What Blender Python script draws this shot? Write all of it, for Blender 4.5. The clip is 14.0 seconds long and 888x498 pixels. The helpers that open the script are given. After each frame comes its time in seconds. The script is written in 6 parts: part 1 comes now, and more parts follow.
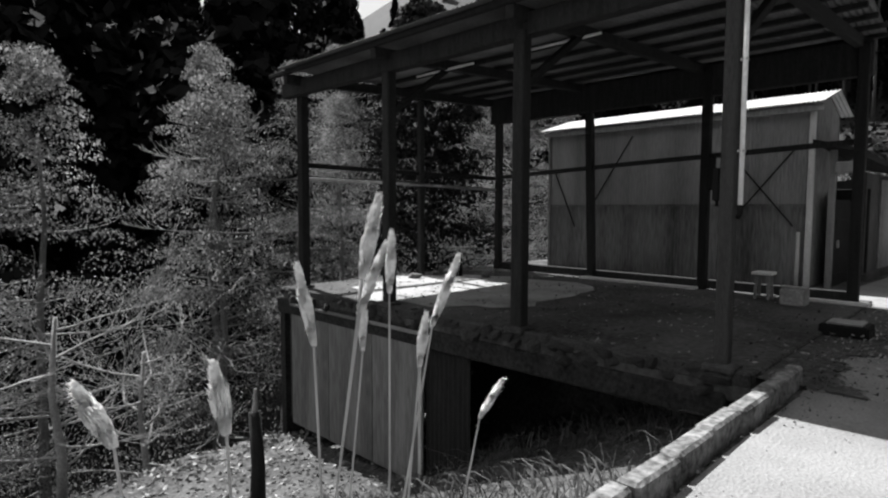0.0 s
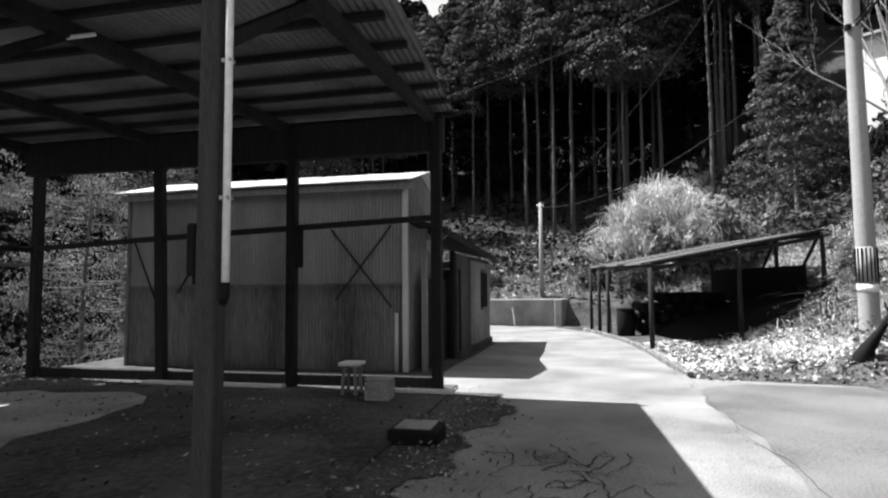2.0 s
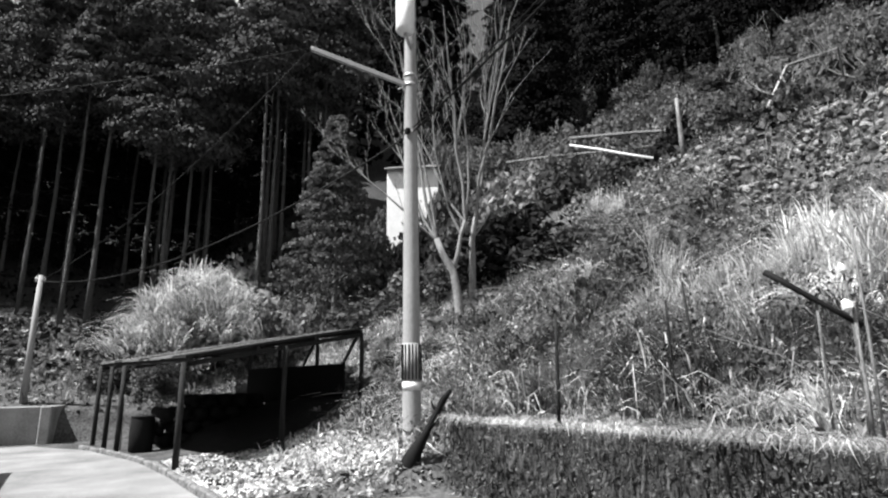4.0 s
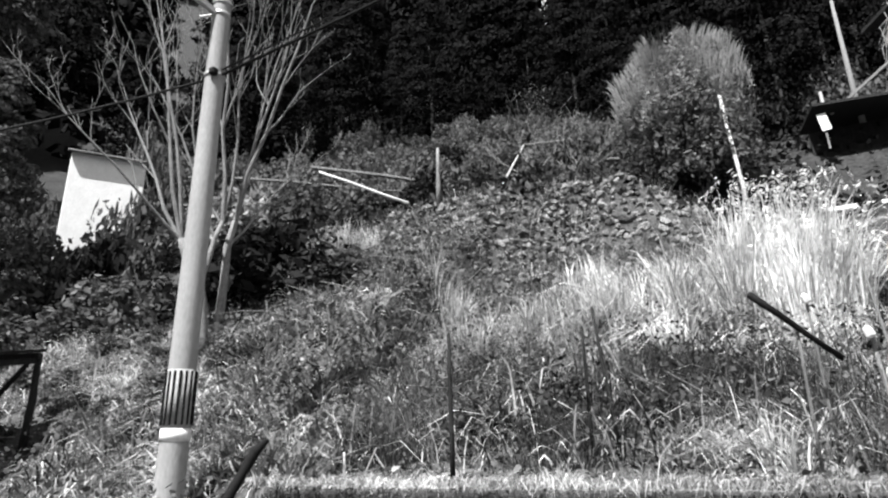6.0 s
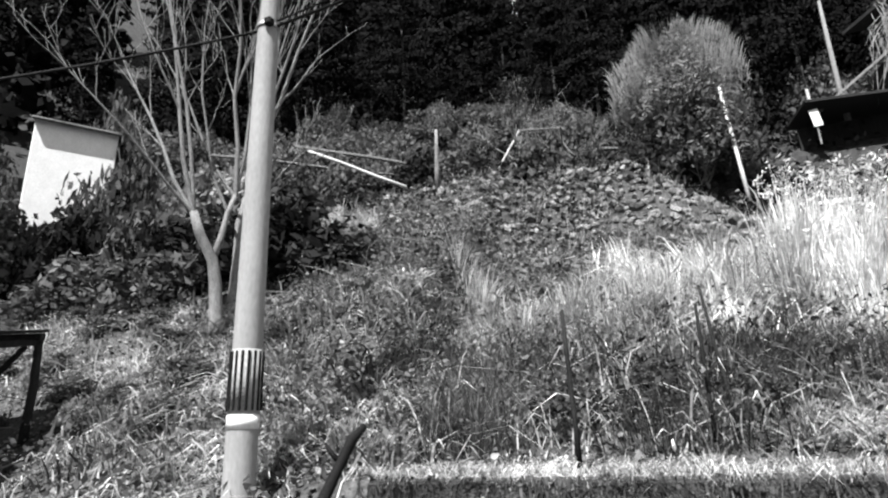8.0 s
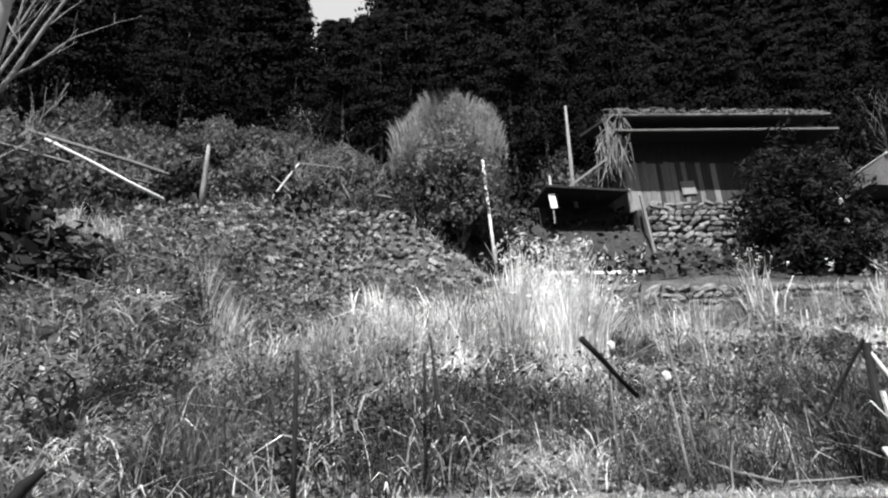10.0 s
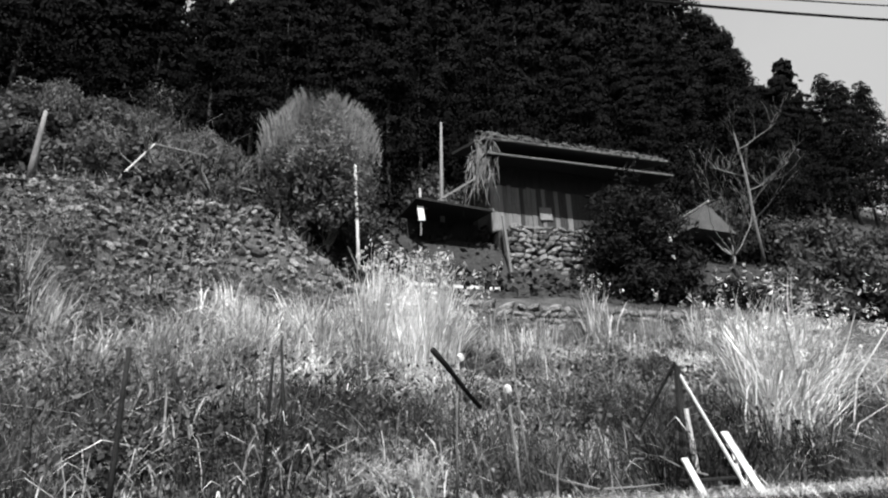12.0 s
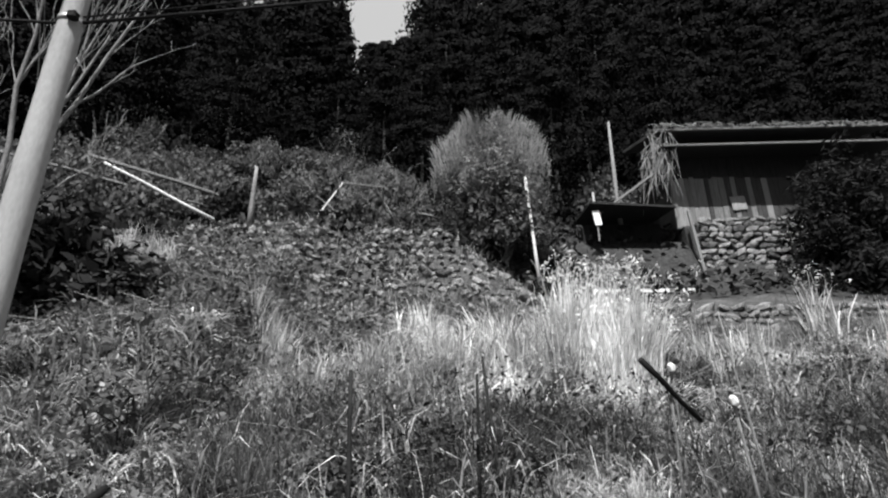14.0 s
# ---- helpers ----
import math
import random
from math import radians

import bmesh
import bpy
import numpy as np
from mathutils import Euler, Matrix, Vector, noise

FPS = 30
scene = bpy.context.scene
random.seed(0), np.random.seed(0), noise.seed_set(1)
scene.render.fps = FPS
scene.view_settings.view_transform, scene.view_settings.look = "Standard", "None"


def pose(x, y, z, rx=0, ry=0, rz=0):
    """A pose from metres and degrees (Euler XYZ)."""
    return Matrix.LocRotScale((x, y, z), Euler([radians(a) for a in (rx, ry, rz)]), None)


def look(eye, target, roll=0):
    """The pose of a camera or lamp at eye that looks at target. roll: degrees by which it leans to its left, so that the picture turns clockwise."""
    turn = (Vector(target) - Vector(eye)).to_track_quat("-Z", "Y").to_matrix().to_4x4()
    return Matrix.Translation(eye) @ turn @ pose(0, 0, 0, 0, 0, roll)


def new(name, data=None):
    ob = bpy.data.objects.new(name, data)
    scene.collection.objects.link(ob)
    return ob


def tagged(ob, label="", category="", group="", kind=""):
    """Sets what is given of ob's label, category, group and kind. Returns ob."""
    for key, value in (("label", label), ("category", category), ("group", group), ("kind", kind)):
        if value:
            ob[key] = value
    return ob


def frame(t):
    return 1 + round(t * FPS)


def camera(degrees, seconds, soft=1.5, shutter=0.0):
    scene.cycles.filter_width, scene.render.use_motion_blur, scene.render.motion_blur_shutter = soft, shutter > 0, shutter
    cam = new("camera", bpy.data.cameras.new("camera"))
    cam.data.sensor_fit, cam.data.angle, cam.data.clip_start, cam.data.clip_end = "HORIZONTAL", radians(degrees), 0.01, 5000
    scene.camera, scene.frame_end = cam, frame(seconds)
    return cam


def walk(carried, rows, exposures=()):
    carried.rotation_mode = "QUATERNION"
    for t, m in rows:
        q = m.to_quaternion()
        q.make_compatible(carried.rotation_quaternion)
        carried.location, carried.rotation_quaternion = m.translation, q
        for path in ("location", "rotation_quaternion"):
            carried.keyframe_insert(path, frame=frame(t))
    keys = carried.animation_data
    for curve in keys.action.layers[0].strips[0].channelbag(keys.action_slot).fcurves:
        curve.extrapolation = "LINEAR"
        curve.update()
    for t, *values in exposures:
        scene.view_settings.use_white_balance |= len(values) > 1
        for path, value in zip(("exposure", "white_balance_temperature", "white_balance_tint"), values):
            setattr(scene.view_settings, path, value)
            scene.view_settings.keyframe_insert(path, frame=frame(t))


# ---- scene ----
cam = camera(75.1, 14.0, soft=2.2)
EXPOSURES = [(0.0, 1.4), (1.5, 1.55), (2.7, 1.6), (4.2, 1.4), (9.2, 1.35), (11.3, 1.0), (12.5, 0.95), (14.0, 0.95)]
PATH = [
    (0, (0.136, 0.071, 1.556), (1.546, 1.482, 1.416), 0.1),
    (0.5, (0.801, 0.023, 1.568), (2.265, 1.381, 1.457), -0.0),
    (1, (1.429, 0.028, 1.552), (3.033, 1.221, 1.484), -0.2),
    (1.5, (2.087, 0.022, 1.558), (3.897, 0.873, 1.579), -0.4),
    (2, (2.754, -0.049, 1.543), (4.701, 0.385, 1.681), -0.5),
    (2.5, (3.396, -0.087, 1.531), (5.375, -0.177, 1.803), -0.6),
    (3, (3.933, -0.106, 1.542), (5.846, -0.568, 1.902), -0.8),
    (3.5, (4.588, -0.162, 1.523), (6.371, -0.96, 1.953), -0.8),
    (4, (5.293, -0.22, 1.49), (6.949, -1.244, 1.95), -1.0),
    (4.2, (5.59, -0.205, 1.49), (7.179, -1.323, 1.963), -0.5),
    (6.3, (9.136, -0.178, 1.414), (9.89, -1.929, 2.017), -1.5),
    (6.5, (9.405, -0.129, 1.423), (10.158, -1.886, 2.014), -1.4),
    (7, (9.876, -0.057, 1.436), (10.651, -1.807, 2.016), -1.6),
    (7.5, (10.22, 0.013, 1.435), (10.996, -1.742, 2.0), -1.7),
    (8, (10.369, -0.061, 1.409), (11.006, -1.866, 1.987), -2.0),
    (8.5, (10.356, -0.144, 1.417), (10.788, -2.001, 2.021), -2.2),
    (9, (10.188, -0.12, 1.407), (10.409, -2.001, 2.051), -2.6),
    (9.2, (10.117, -0.074, 1.41), (10.266, -1.957, 2.067), -2.5),
    (11.3, (10.087, 0.01, 1.435), (9.557, -1.796, 2.113), -1.9),
    (11.5, (10.073, 0.008, 1.432), (9.504, -1.787, 2.108), -1.9),
    (12, (10.059, 0.027, 1.423), (9.479, -1.761, 2.107), -1.6),
    (12.5, (10.062, 0.018, 1.426), (9.561, -1.787, 2.125), -1.5),
    (13, (10.107, -0.012, 1.434), (9.737, -1.841, 2.152), -1.3),
    (13.5, (10.183, -0.075, 1.444), (9.999, -1.927, 2.176), -1.0),
    (14, (10.248, -0.075, 1.456), (10.25, -1.936, 2.19), -0.7),
]
walk(cam, [(t, look(eye, target, roll)) for t, eye, target, roll in PATH], EXPOSURES)

# ---- world and sun ----
world = bpy.data.worlds.new("sky")
scene.world = world
world.use_nodes = True
wn, wl = world.node_tree.nodes, world.node_tree.links
wn.clear()
sky = wn.new("ShaderNodeTexSky")
sky.sky_type, sky.sun_disc = "NISHITA", False
SUN_FROM = Vector((0.46, 2.5, 4.2)).normalized()
sky.sun_elevation = math.asin(SUN_FROM.z)
sky.sun_rotation = math.atan2(SUN_FROM.x, SUN_FROM.y)
grey = wn.new("ShaderNodeRGBToBW")
bg = wn.new("ShaderNodeBackground")
bg.inputs["Strength"].default_value = 0.10
wout = wn.new("ShaderNodeOutputWorld")
wl.new(sky.outputs[0], grey.inputs[0])
wco = wn.new("ShaderNodeTexCoord")
cloud = wn.new("ShaderNodeTexNoise")
cloud.inputs["Scale"].default_value, cloud.inputs["Detail"].default_value = 2.2, 7
cr = wn.new("ShaderNodeMapRange")
cr.inputs["From Min"].default_value, cr.inputs["From Max"].default_value = 0.30, 0.55
cr.inputs["To Min"].default_value, cr.inputs["To Max"].default_value = 0.8, 1.0
cmix = wn.new("ShaderNodeMix")
cmix.inputs["B"].default_value = 3.2
wl.new(wco.outputs["Generated"], cloud.inputs["Vector"])
wl.new(cloud.outputs["Fac"], cr.inputs["Value"])
# thin cloud, whitest towards the horizon
sep = wn.new("ShaderNodeSeparateXYZ")
wl.new(wco.outputs["Generated"], sep.inputs[0])
low = wn.new("ShaderNodeMapRange")
low.inputs["From Min"].default_value, low.inputs["From Max"].default_value = 0.70, 0.95
low.inputs["To Min"].default_value, low.inputs["To Max"].default_value = 1.0, 0.15
wl.new(sep.outputs["Z"], low.inputs["Value"])
cmul = wn.new("ShaderNodeMath")
cmul.operation = "MULTIPLY"
wl.new(cr.outputs[0], cmul.inputs[0])
wl.new(low.outputs[0], cmul.inputs[1])
wl.new(cmul.outputs[0], cmix.inputs["Factor"])
wl.new(grey.outputs[0], cmix.inputs["A"])
wl.new(cmix.outputs["Result"], bg.inputs["Color"])
wl.new(bg.outputs[0], wout.inputs["Surface"])
sun = new("sun", bpy.data.lights.new("sun", "SUN"))
sun.data.energy, sun.data.angle = 5.0, radians(0.5)
sun.matrix_world = look(SUN_FROM * 60, (0, 0, 0))

# ---- materials (a black-and-white film: all greys) ----


def grey_material(name, low, high, scale=4.0, rough=0.85, bump=0.3, metal=0.0, stretch=(1, 1, 1), stain=0.35, rand=0.0, fine=None, spec=0.3, island=0.0, trans=0.0):
    m = bpy.data.materials.new(name)
    m.use_nodes = True
    n, k = m.node_tree.nodes, m.node_tree.links
    b = n["Principled BSDF"]
    b.inputs["Roughness"].default_value, b.inputs["Metallic"].default_value = rough, metal
    b.inputs["Specular IOR Level"].default_value = spec
    co = n.new("ShaderNodeTexCoord")
    mp = n.new("ShaderNodeMapping")
    mp.inputs["Scale"].default_value = stretch
    k.new(co.outputs["Object"], mp.inputs["Vector"])
    n1 = n.new("ShaderNodeTexNoise")
    n1.inputs["Scale"].default_value, n1.inputs["Detail"].default_value = scale, 6
    n2 = n.new("ShaderNodeTexNoise")
    n2.inputs["Scale"].default_value, n2.inputs["Detail"].default_value = fine or scale * 9, 4
    k.new(mp.outputs[0], n1.inputs["Vector"])
    k.new(mp.outputs[0], n2.inputs["Vector"])
    mix = n.new("ShaderNodeMath")
    mix.operation = "MULTIPLY_ADD"
    k.new(n2.outputs["Fac"], mix.inputs[0])
    mix.inputs[1].default_value = 1 - stain
    mul = n.new("ShaderNodeMath")
    mul.operation = "MULTIPLY"
    k.new(n1.outputs["Fac"], mul.inputs[0])
    mul.inputs[1].default_value = stain
    k.new(mul.outputs[0], mix.inputs[2])
    ramp = n.new("ShaderNodeValToRGB")
    ramp.color_ramp.elements[0].position, ramp.color_ramp.elements[1].position = 0.34, 0.66
    ramp.color_ramp.elements[0].color = (low, low, low, 1)
    ramp.color_ramp.elements[1].color = (high, high, high, 1)
    k.new(mix.outputs[0], ramp.inputs[0])
    colour = ramp.outputs[0]
    if rand or island:
        if island:
            src = n.new("ShaderNodeNewGeometry").outputs["Random Per Island"]
        else:
            src = n.new("ShaderNodeObjectInfo").outputs["Random"]
        mr = n.new("ShaderNodeMapRange")
        k.new(src, mr.inputs["Value"])
        mr.inputs["To Min"].default_value, mr.inputs["To Max"].default_value = 1 - (rand or island), 1 + (rand or island)
        vm = n.new("ShaderNodeVectorMath")
        vm.operation = "SCALE"
        k.new(colour, vm.inputs[0])
        k.new(mr.outputs[0], vm.inputs["Scale"])
        colour = vm.outputs[0]
    k.new(colour, b.inputs["Base Color"])
    if bump:
        bp = n.new("ShaderNodeBump")
        bp.inputs["Strength"].default_value, bp.inputs["Distance"].default_value = bump, 0.03
        k.new(n2.outputs["Fac"], bp.inputs["Height"])
        k.new(bp.outputs[0], b.inputs["Normal"])
    if trans:
        tr, mx = n.new("ShaderNodeBsdfTranslucent"), n.new("ShaderNodeMixShader")
        k.new(colour, tr.inputs["Color"])
        mx.inputs["Fac"].default_value = trans
        k.new(b.outputs[0], mx.inputs[1])
        k.new(tr.outputs[0], mx.inputs[2])
        k.new(mx.outputs[0], n["Material Output"].inputs["Surface"])
    return m


GM = grey_material
M_LITTER = GM("leaf_litter_soil", 0.012, 0.11, 1.4, 0.95, 0.9, fine=16, stain=0.45, spec=0.1)
M_HUMUS = GM("dark_forest_humus", 0.008, 0.045, 0.8, 0.95, 0.9, fine=9)
M_ASPHALT = GM("worn_asphalt", 0.09, 0.25, 0.8, 0.92, 0.5, fine=48, stain=0.62)
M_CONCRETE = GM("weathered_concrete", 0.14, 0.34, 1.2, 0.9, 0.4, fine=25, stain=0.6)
# slab dirt, with the shed's shade darkened into it
M_DIRT = GM("dirty_shaded_slab", 0.006, 0.085, 0.9, 0.95, 0.7, fine=14, stain=0.55)
M_PALE = GM("pale_concrete", 0.32, 0.52, 2.0, 0.85, 0.2, fine=40, stain=0.6)
M_VALLEY = GM("valley_foliage", 0.03, 0.25, 0.6, 0.8, 0.0, island=0.6, stain=0.9, spec=0.15, trans=0.5)
M_KERB = GM("lichen_kerb", 0.02, 0.24, 7, 0.9, 0.6, fine=22, stain=0.5)
M_POLE = GM("pole_concrete", 0.20, 0.31, 1.2, 0.8, 0.15, stretch=(1, 1, 0.4), fine=30, stain=0.6)
M_STONE = GM("mossy_stone", 0.02, 0.13, 7, 0.95, 0.9, rand=0.5, fine=34)
M_STONE_JOIN = GM("mossy_stone_joined", 0.02, 0.13, 7, 0.95, 0.9, island=0.5, fine=34)
M_RUBBLE = GM("pale_rubble_stone", 0.02, 0.26, 5, 0.95, 0.7, rand=0.6, fine=30)
M_RUBBLE_JOIN = GM("pale_rubble_joined", 0.02, 0.26, 5, 0.95, 0.7, island=0.6, fine=30)
M_MORTAR = GM("dark_earth_joint", 0.015, 0.06, 5, 0.95, 0.8)
M_DARKWOOD = GM("dark_weathered_timber", 0.010, 0.035, 3, 0.9, 0.4, stretch=(6, 6, 0.6), rand=0.25, fine=30, spec=0.15)
M_WOOD = GM("grey_weathered_timber", 0.10, 0.24, 3, 0.85, 0.4, stretch=(6, 6, 0.6), rand=0.3, fine=30)
M_MIDWOOD = GM("mid_grey_timber", 0.02, 0.055, 3, 0.85, 0.4, stretch=(6, 6, 0.6), fine=30)
M_PALEWOOD = GM("bleached_timber", 0.38, 0.62, 3, 0.8, 0.3, stretch=(6, 6, 0.6), rand=0.2, fine=30)
M_TINTOP = GM("upper_galvanised_sheet", 0.12, 0.25, 0.8, 0.6, 0.1, 0.0, stretch=(1.6, 1.6, 0.3), rand=0.08, fine=16, stain=0.7)
# near-black concrete that carries the shade under the slab in its colour
M_PITDARK = GM("pit_shade_concrete", 0.004, 0.03, 3, 0.95, 0.8, fine=20)
M_PALEPLASTER = GM("pale_plaster", 0.09, 0.30, 0.9, 0.9, 0.2, stretch=(1, 1, 0.5), fine=12, stain=0.65)
M_TIN = GM("galvanised_sheet", 0.035, 0.20, 0.8, 0.65, 0.1, 0.0, stretch=(1.6, 1.6, 0.22), rand=0.12, fine=16, stain=0.6)
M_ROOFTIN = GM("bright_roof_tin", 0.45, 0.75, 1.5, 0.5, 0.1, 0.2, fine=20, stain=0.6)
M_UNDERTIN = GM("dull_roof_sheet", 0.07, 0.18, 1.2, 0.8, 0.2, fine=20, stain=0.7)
M_PLY = GM("grey_plywood", 0.06, 0.19, 0.9, 0.85, 0.15, stretch=(3, 3, 0.3), rand=0.15, fine=14, stain=0.6)
M_PLASTER = GM("stained_shaded_plaster", 0.012, 0.085, 0.9, 0.9, 0.2, stretch=(1, 1, 0.5), fine=12, stain=0.65)
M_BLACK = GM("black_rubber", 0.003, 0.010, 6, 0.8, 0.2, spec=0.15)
M_WHITE = GM("white_plastic", 0.62, 0.82, 3, 0.4, 0.05)
M_STEEL = GM("dull_steel", 0.25, 0.4, 6, 0.5, 0.1, 0.6)
M_BARK = GM("cedar_bark", 0.06, 0.20, 4, 0.95, 0.7, stretch=(5, 5, 0.5), fine=30)
M_CEDARBARK = GM("cedar_trunk_bark", 0.03, 0.12, 4, 0.95, 0.7, stretch=(5, 5, 0.5), fine=30)
M_DARKBARK = GM("dark_cedar_bark", 0.02, 0.07, 4, 0.95, 0.7, stretch=(5, 5, 0.5), fine=30)
M_PALEBARK = GM("pale_smooth_bark", 0.08, 0.27, 4, 0.9, 0.5, stretch=(3, 3, 0.6), fine=30)
M_TWIG = GM("dry_twig", 0.14, 0.3, 4, 0.9, 0.3)
# cedar needles toned for light: sunlit wood paler, shaded slope near black
M_NEEDLE = GM("lit_cedar_needles", 0.022, 0.10, 0.35, 0.9, 0.0, island=0.4, stain=0.8, spec=0.1)
M_FULLNEEDLE = GM("shaded_cedar_needles", 0.002, 0.008, 0.35, 0.9, 0.0, island=0.3, stain=0.8, spec=0.08)
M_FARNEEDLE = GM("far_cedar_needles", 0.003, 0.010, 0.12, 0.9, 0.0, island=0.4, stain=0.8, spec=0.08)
M_LEAF = GM("broad_leaves", 0.028, 0.125, 0.8, 0.8, 0.0, island=0.6, stain=0.8, spec=0.15, trans=0.3)
M_PALELEAF = GM("pale_shrub_leaves", 0.09, 0.30, 0.8, 0.8, 0.0, island=0.5, stain=0.8, spec=0.15, trans=0.3)
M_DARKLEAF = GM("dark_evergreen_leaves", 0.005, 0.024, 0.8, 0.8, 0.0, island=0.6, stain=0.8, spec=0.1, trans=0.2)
M_DRYGRASS = GM("dry_pale_grass", 0.20, 0.62, 0.9, 0.9, 0.0, island=0.5, stain=0.8, spec=0.1, trans=0.3)
M_WEED = GM("mixed_weeds", 0.014, 0.28, 0.9, 0.9, 0.0, island=0.5, stain=0.92, spec=0.1, trans=0.3)
M_DARKWEED = GM("dark_weed_stalks", 0.006, 0.13, 0.9, 0.9, 0.0, island=0.6, stain=0.92, spec=0.1, trans=0.25)
M_STRAW = GM("bright_straw", 0.40, 0.90, 1.1, 0.9, 0.0, island=0.45, stain=0.85, spec=0.1, trans=0.35)
M_BROOM = GM("broom_twigs", 0.09, 0.34, 0.6, 0.9, 0.0, island=0.5, stain=0.8, spec=0.1, trans=0.35)
M_SHRUB = GM("sunlit_shrub_leaves", 0.035, 0.17, 0.7, 0.8, 0.0, island=0.6, stain=0.85, spec=0.15, trans=0.35)
M_TARP = GM("faded_tarpaulin", 0.03, 0.09, 1.5, 0.8, 0.3, fine=20)
M_OLDASPHALT = GM("old_dark_asphalt", 0.06, 0.16, 0.7, 0.92, 0.5, fine=40, stain=0.6)
M_MOSS = GM("dry_moss", 0.015, 0.14, 1.6, 0.95, 0.0, island=0.7, stain=0.85, spec=0.1)
M_THATCH = GM("mossy_thatch", 0.02, 0.08, 4, 0.95, 0.8)
M_DEADLEAF = GM("dead_leaves", 0.02, 0.30, 1.2, 0.9, 0.0, island=0.7, stain=0.9, spec=0.1, trans=0.15)
M_PLUME = GM("pampas_plume", 0.6, 0.85, 6, 0.9, 0.2, fine=60)

# ---- mesh tools ----


class Build:
    """Collects verts and faces of one mesh."""

    def __init__(self):
        self.v, self.f = [], []

    def add(self, verts, faces):
        o = len(self.v)
        self.v += [tuple(p) for p in verts]
        self.f += [tuple(i + o for i in q) for q in faces]
        return self

    def box(self, c, s, rot=None, ch=0.0):
        """Box of size s about c; ch: chamfer of its edges."""
        hx, hy, hz = (a / 2 for a in s)
        bm = bmesh.new()
        bmesh.ops.create_cube(bm, size=1)
        for v in bm.verts:
            v.co = Vector((v.co.x * s[0], v.co.y * s[1], v.co.z * s[2]))
        if ch:
            bmesh.ops.bevel(bm, geom=bm.edges[:], offset=ch, segments=1, affect="EDGES")
        m = Matrix.Translation(c) @ (rot.to_4x4() if rot else Matrix())
        bm.verts.index_update()
        self.add([m @ v.co for v in bm.verts], [[v.index for v in f.verts] for f in bm.faces])
        bm.free()
        return self

    def bar(self, a, b, w, d=None, ch=0.0, up=(0, 0, 1)):
        """Squared timber from a to b."""
        a, b = Vector(a), Vector(b)
        z = (b - a).normalized()
        u = Vector(up) if abs(z.dot(Vector(up))) < 0.95 else Vector((0, 1, 0))
        x = u.cross(z).normalized()
        y = z.cross(x)
        r = Matrix((x, y, z)).transposed()
        return self.box((a + b) / 2, (w, d or w, (b - a).length), r, ch)

    def tube(self, pts, radii, n=7, cap=True):
        """Round tapering limb along pts."""
        pts = [Vector(p) for p in pts]
        rings, side = [], None
        for i, p in enumerate(pts):
            z = (pts[min(i + 1, len(pts) - 1)] - pts[max(i - 1, 0)]).normalized()
            if side is None:
                side = z.orthogonal().normalized()
            side = (side - z * side.dot(z)).normalized()
            t = z.cross(side)
            rings.append([p + (side * math.cos(a) + t * math.sin(a)) * radii[i] for a in (2 * math.pi * j / n for j in range(n))])
        f = [(i * n + j, i * n + (j + 1) % n, (i + 1) * n + (j + 1) % n, (i + 1) * n + j) for i in range(len(pts) - 1) for j in range(n)]
        if cap:
            f += [tuple(range(n))[::-1], tuple((len(pts) - 1) * n + j for j in range(n))]
        return self.add([p for r in rings for p in r], f)

    def corrugated(self, origin, along, run, normal, width, length, pitch=0.076, depth=0.018, thick=0.004, steps=4):
        """Wavy sheet: waves run over `along`, ridges lie along `run`."""
        o, a, r, n = Vector(origin), Vector(along).normalized(), Vector(run).normalized(), Vector(normal).normalized()
        k = max(2, int(width / pitch * steps))
        vs, fs = [], []
        for i in range(k + 1):
            s = width * i / k
            d = depth / 2 * math.sin(2 * math.pi * s / pitch)
            for t in (0, length):
                for e in (0, thick):
                    vs.append(o + a * s + r * t + n * (d + e))
        for i in range(k):
            q = i * 4
            fs += [(q, q + 2, q + 6, q + 4), (q + 1, q + 5, q + 7, q + 3), (q, q + 4, q + 5, q + 1), (q + 2, q + 3, q + 7, q + 6)]
        fs += [(0, 1, 3, 2), (4 * k, 4 * k + 2, 4 * k + 3, 4 * k + 1)]
        return self.add(vs, fs)

    def mesh(self, name, smooth=False):
        me = bpy.data.meshes.new(name)
        me.from_pydata(self.v, [], self.f)
        if smooth:
            me.polygons.foreach_set("use_smooth", [True] * len(me.polygons))
        me.update()
        return me


def part(name, b, material, parent=None, label="", smooth=False):
    me = b if isinstance(b, bpy.types.Mesh) else b.mesh(name, smooth)
    if not me.materials:
        me.materials.append(material)
    ob = new(name, me)
    if parent:
        ob.parent = parent
    if label:
        ob["label"] = label
    return ob


def thing(name, label, category, group="", at=(0, 0, 0)):
    e = new(name)
    e.empty_display_size = 0.2
    e.location = at
    return tagged(e, label, category, group)


def structure(name, b, material, label, category, smooth=False):
    return tagged(part(name, b, material, smooth=smooth), label, category, kind="structure")


def stuff(name, me, material, label, category):
    return tagged(part(name, me, material), label, category, kind="stuff")


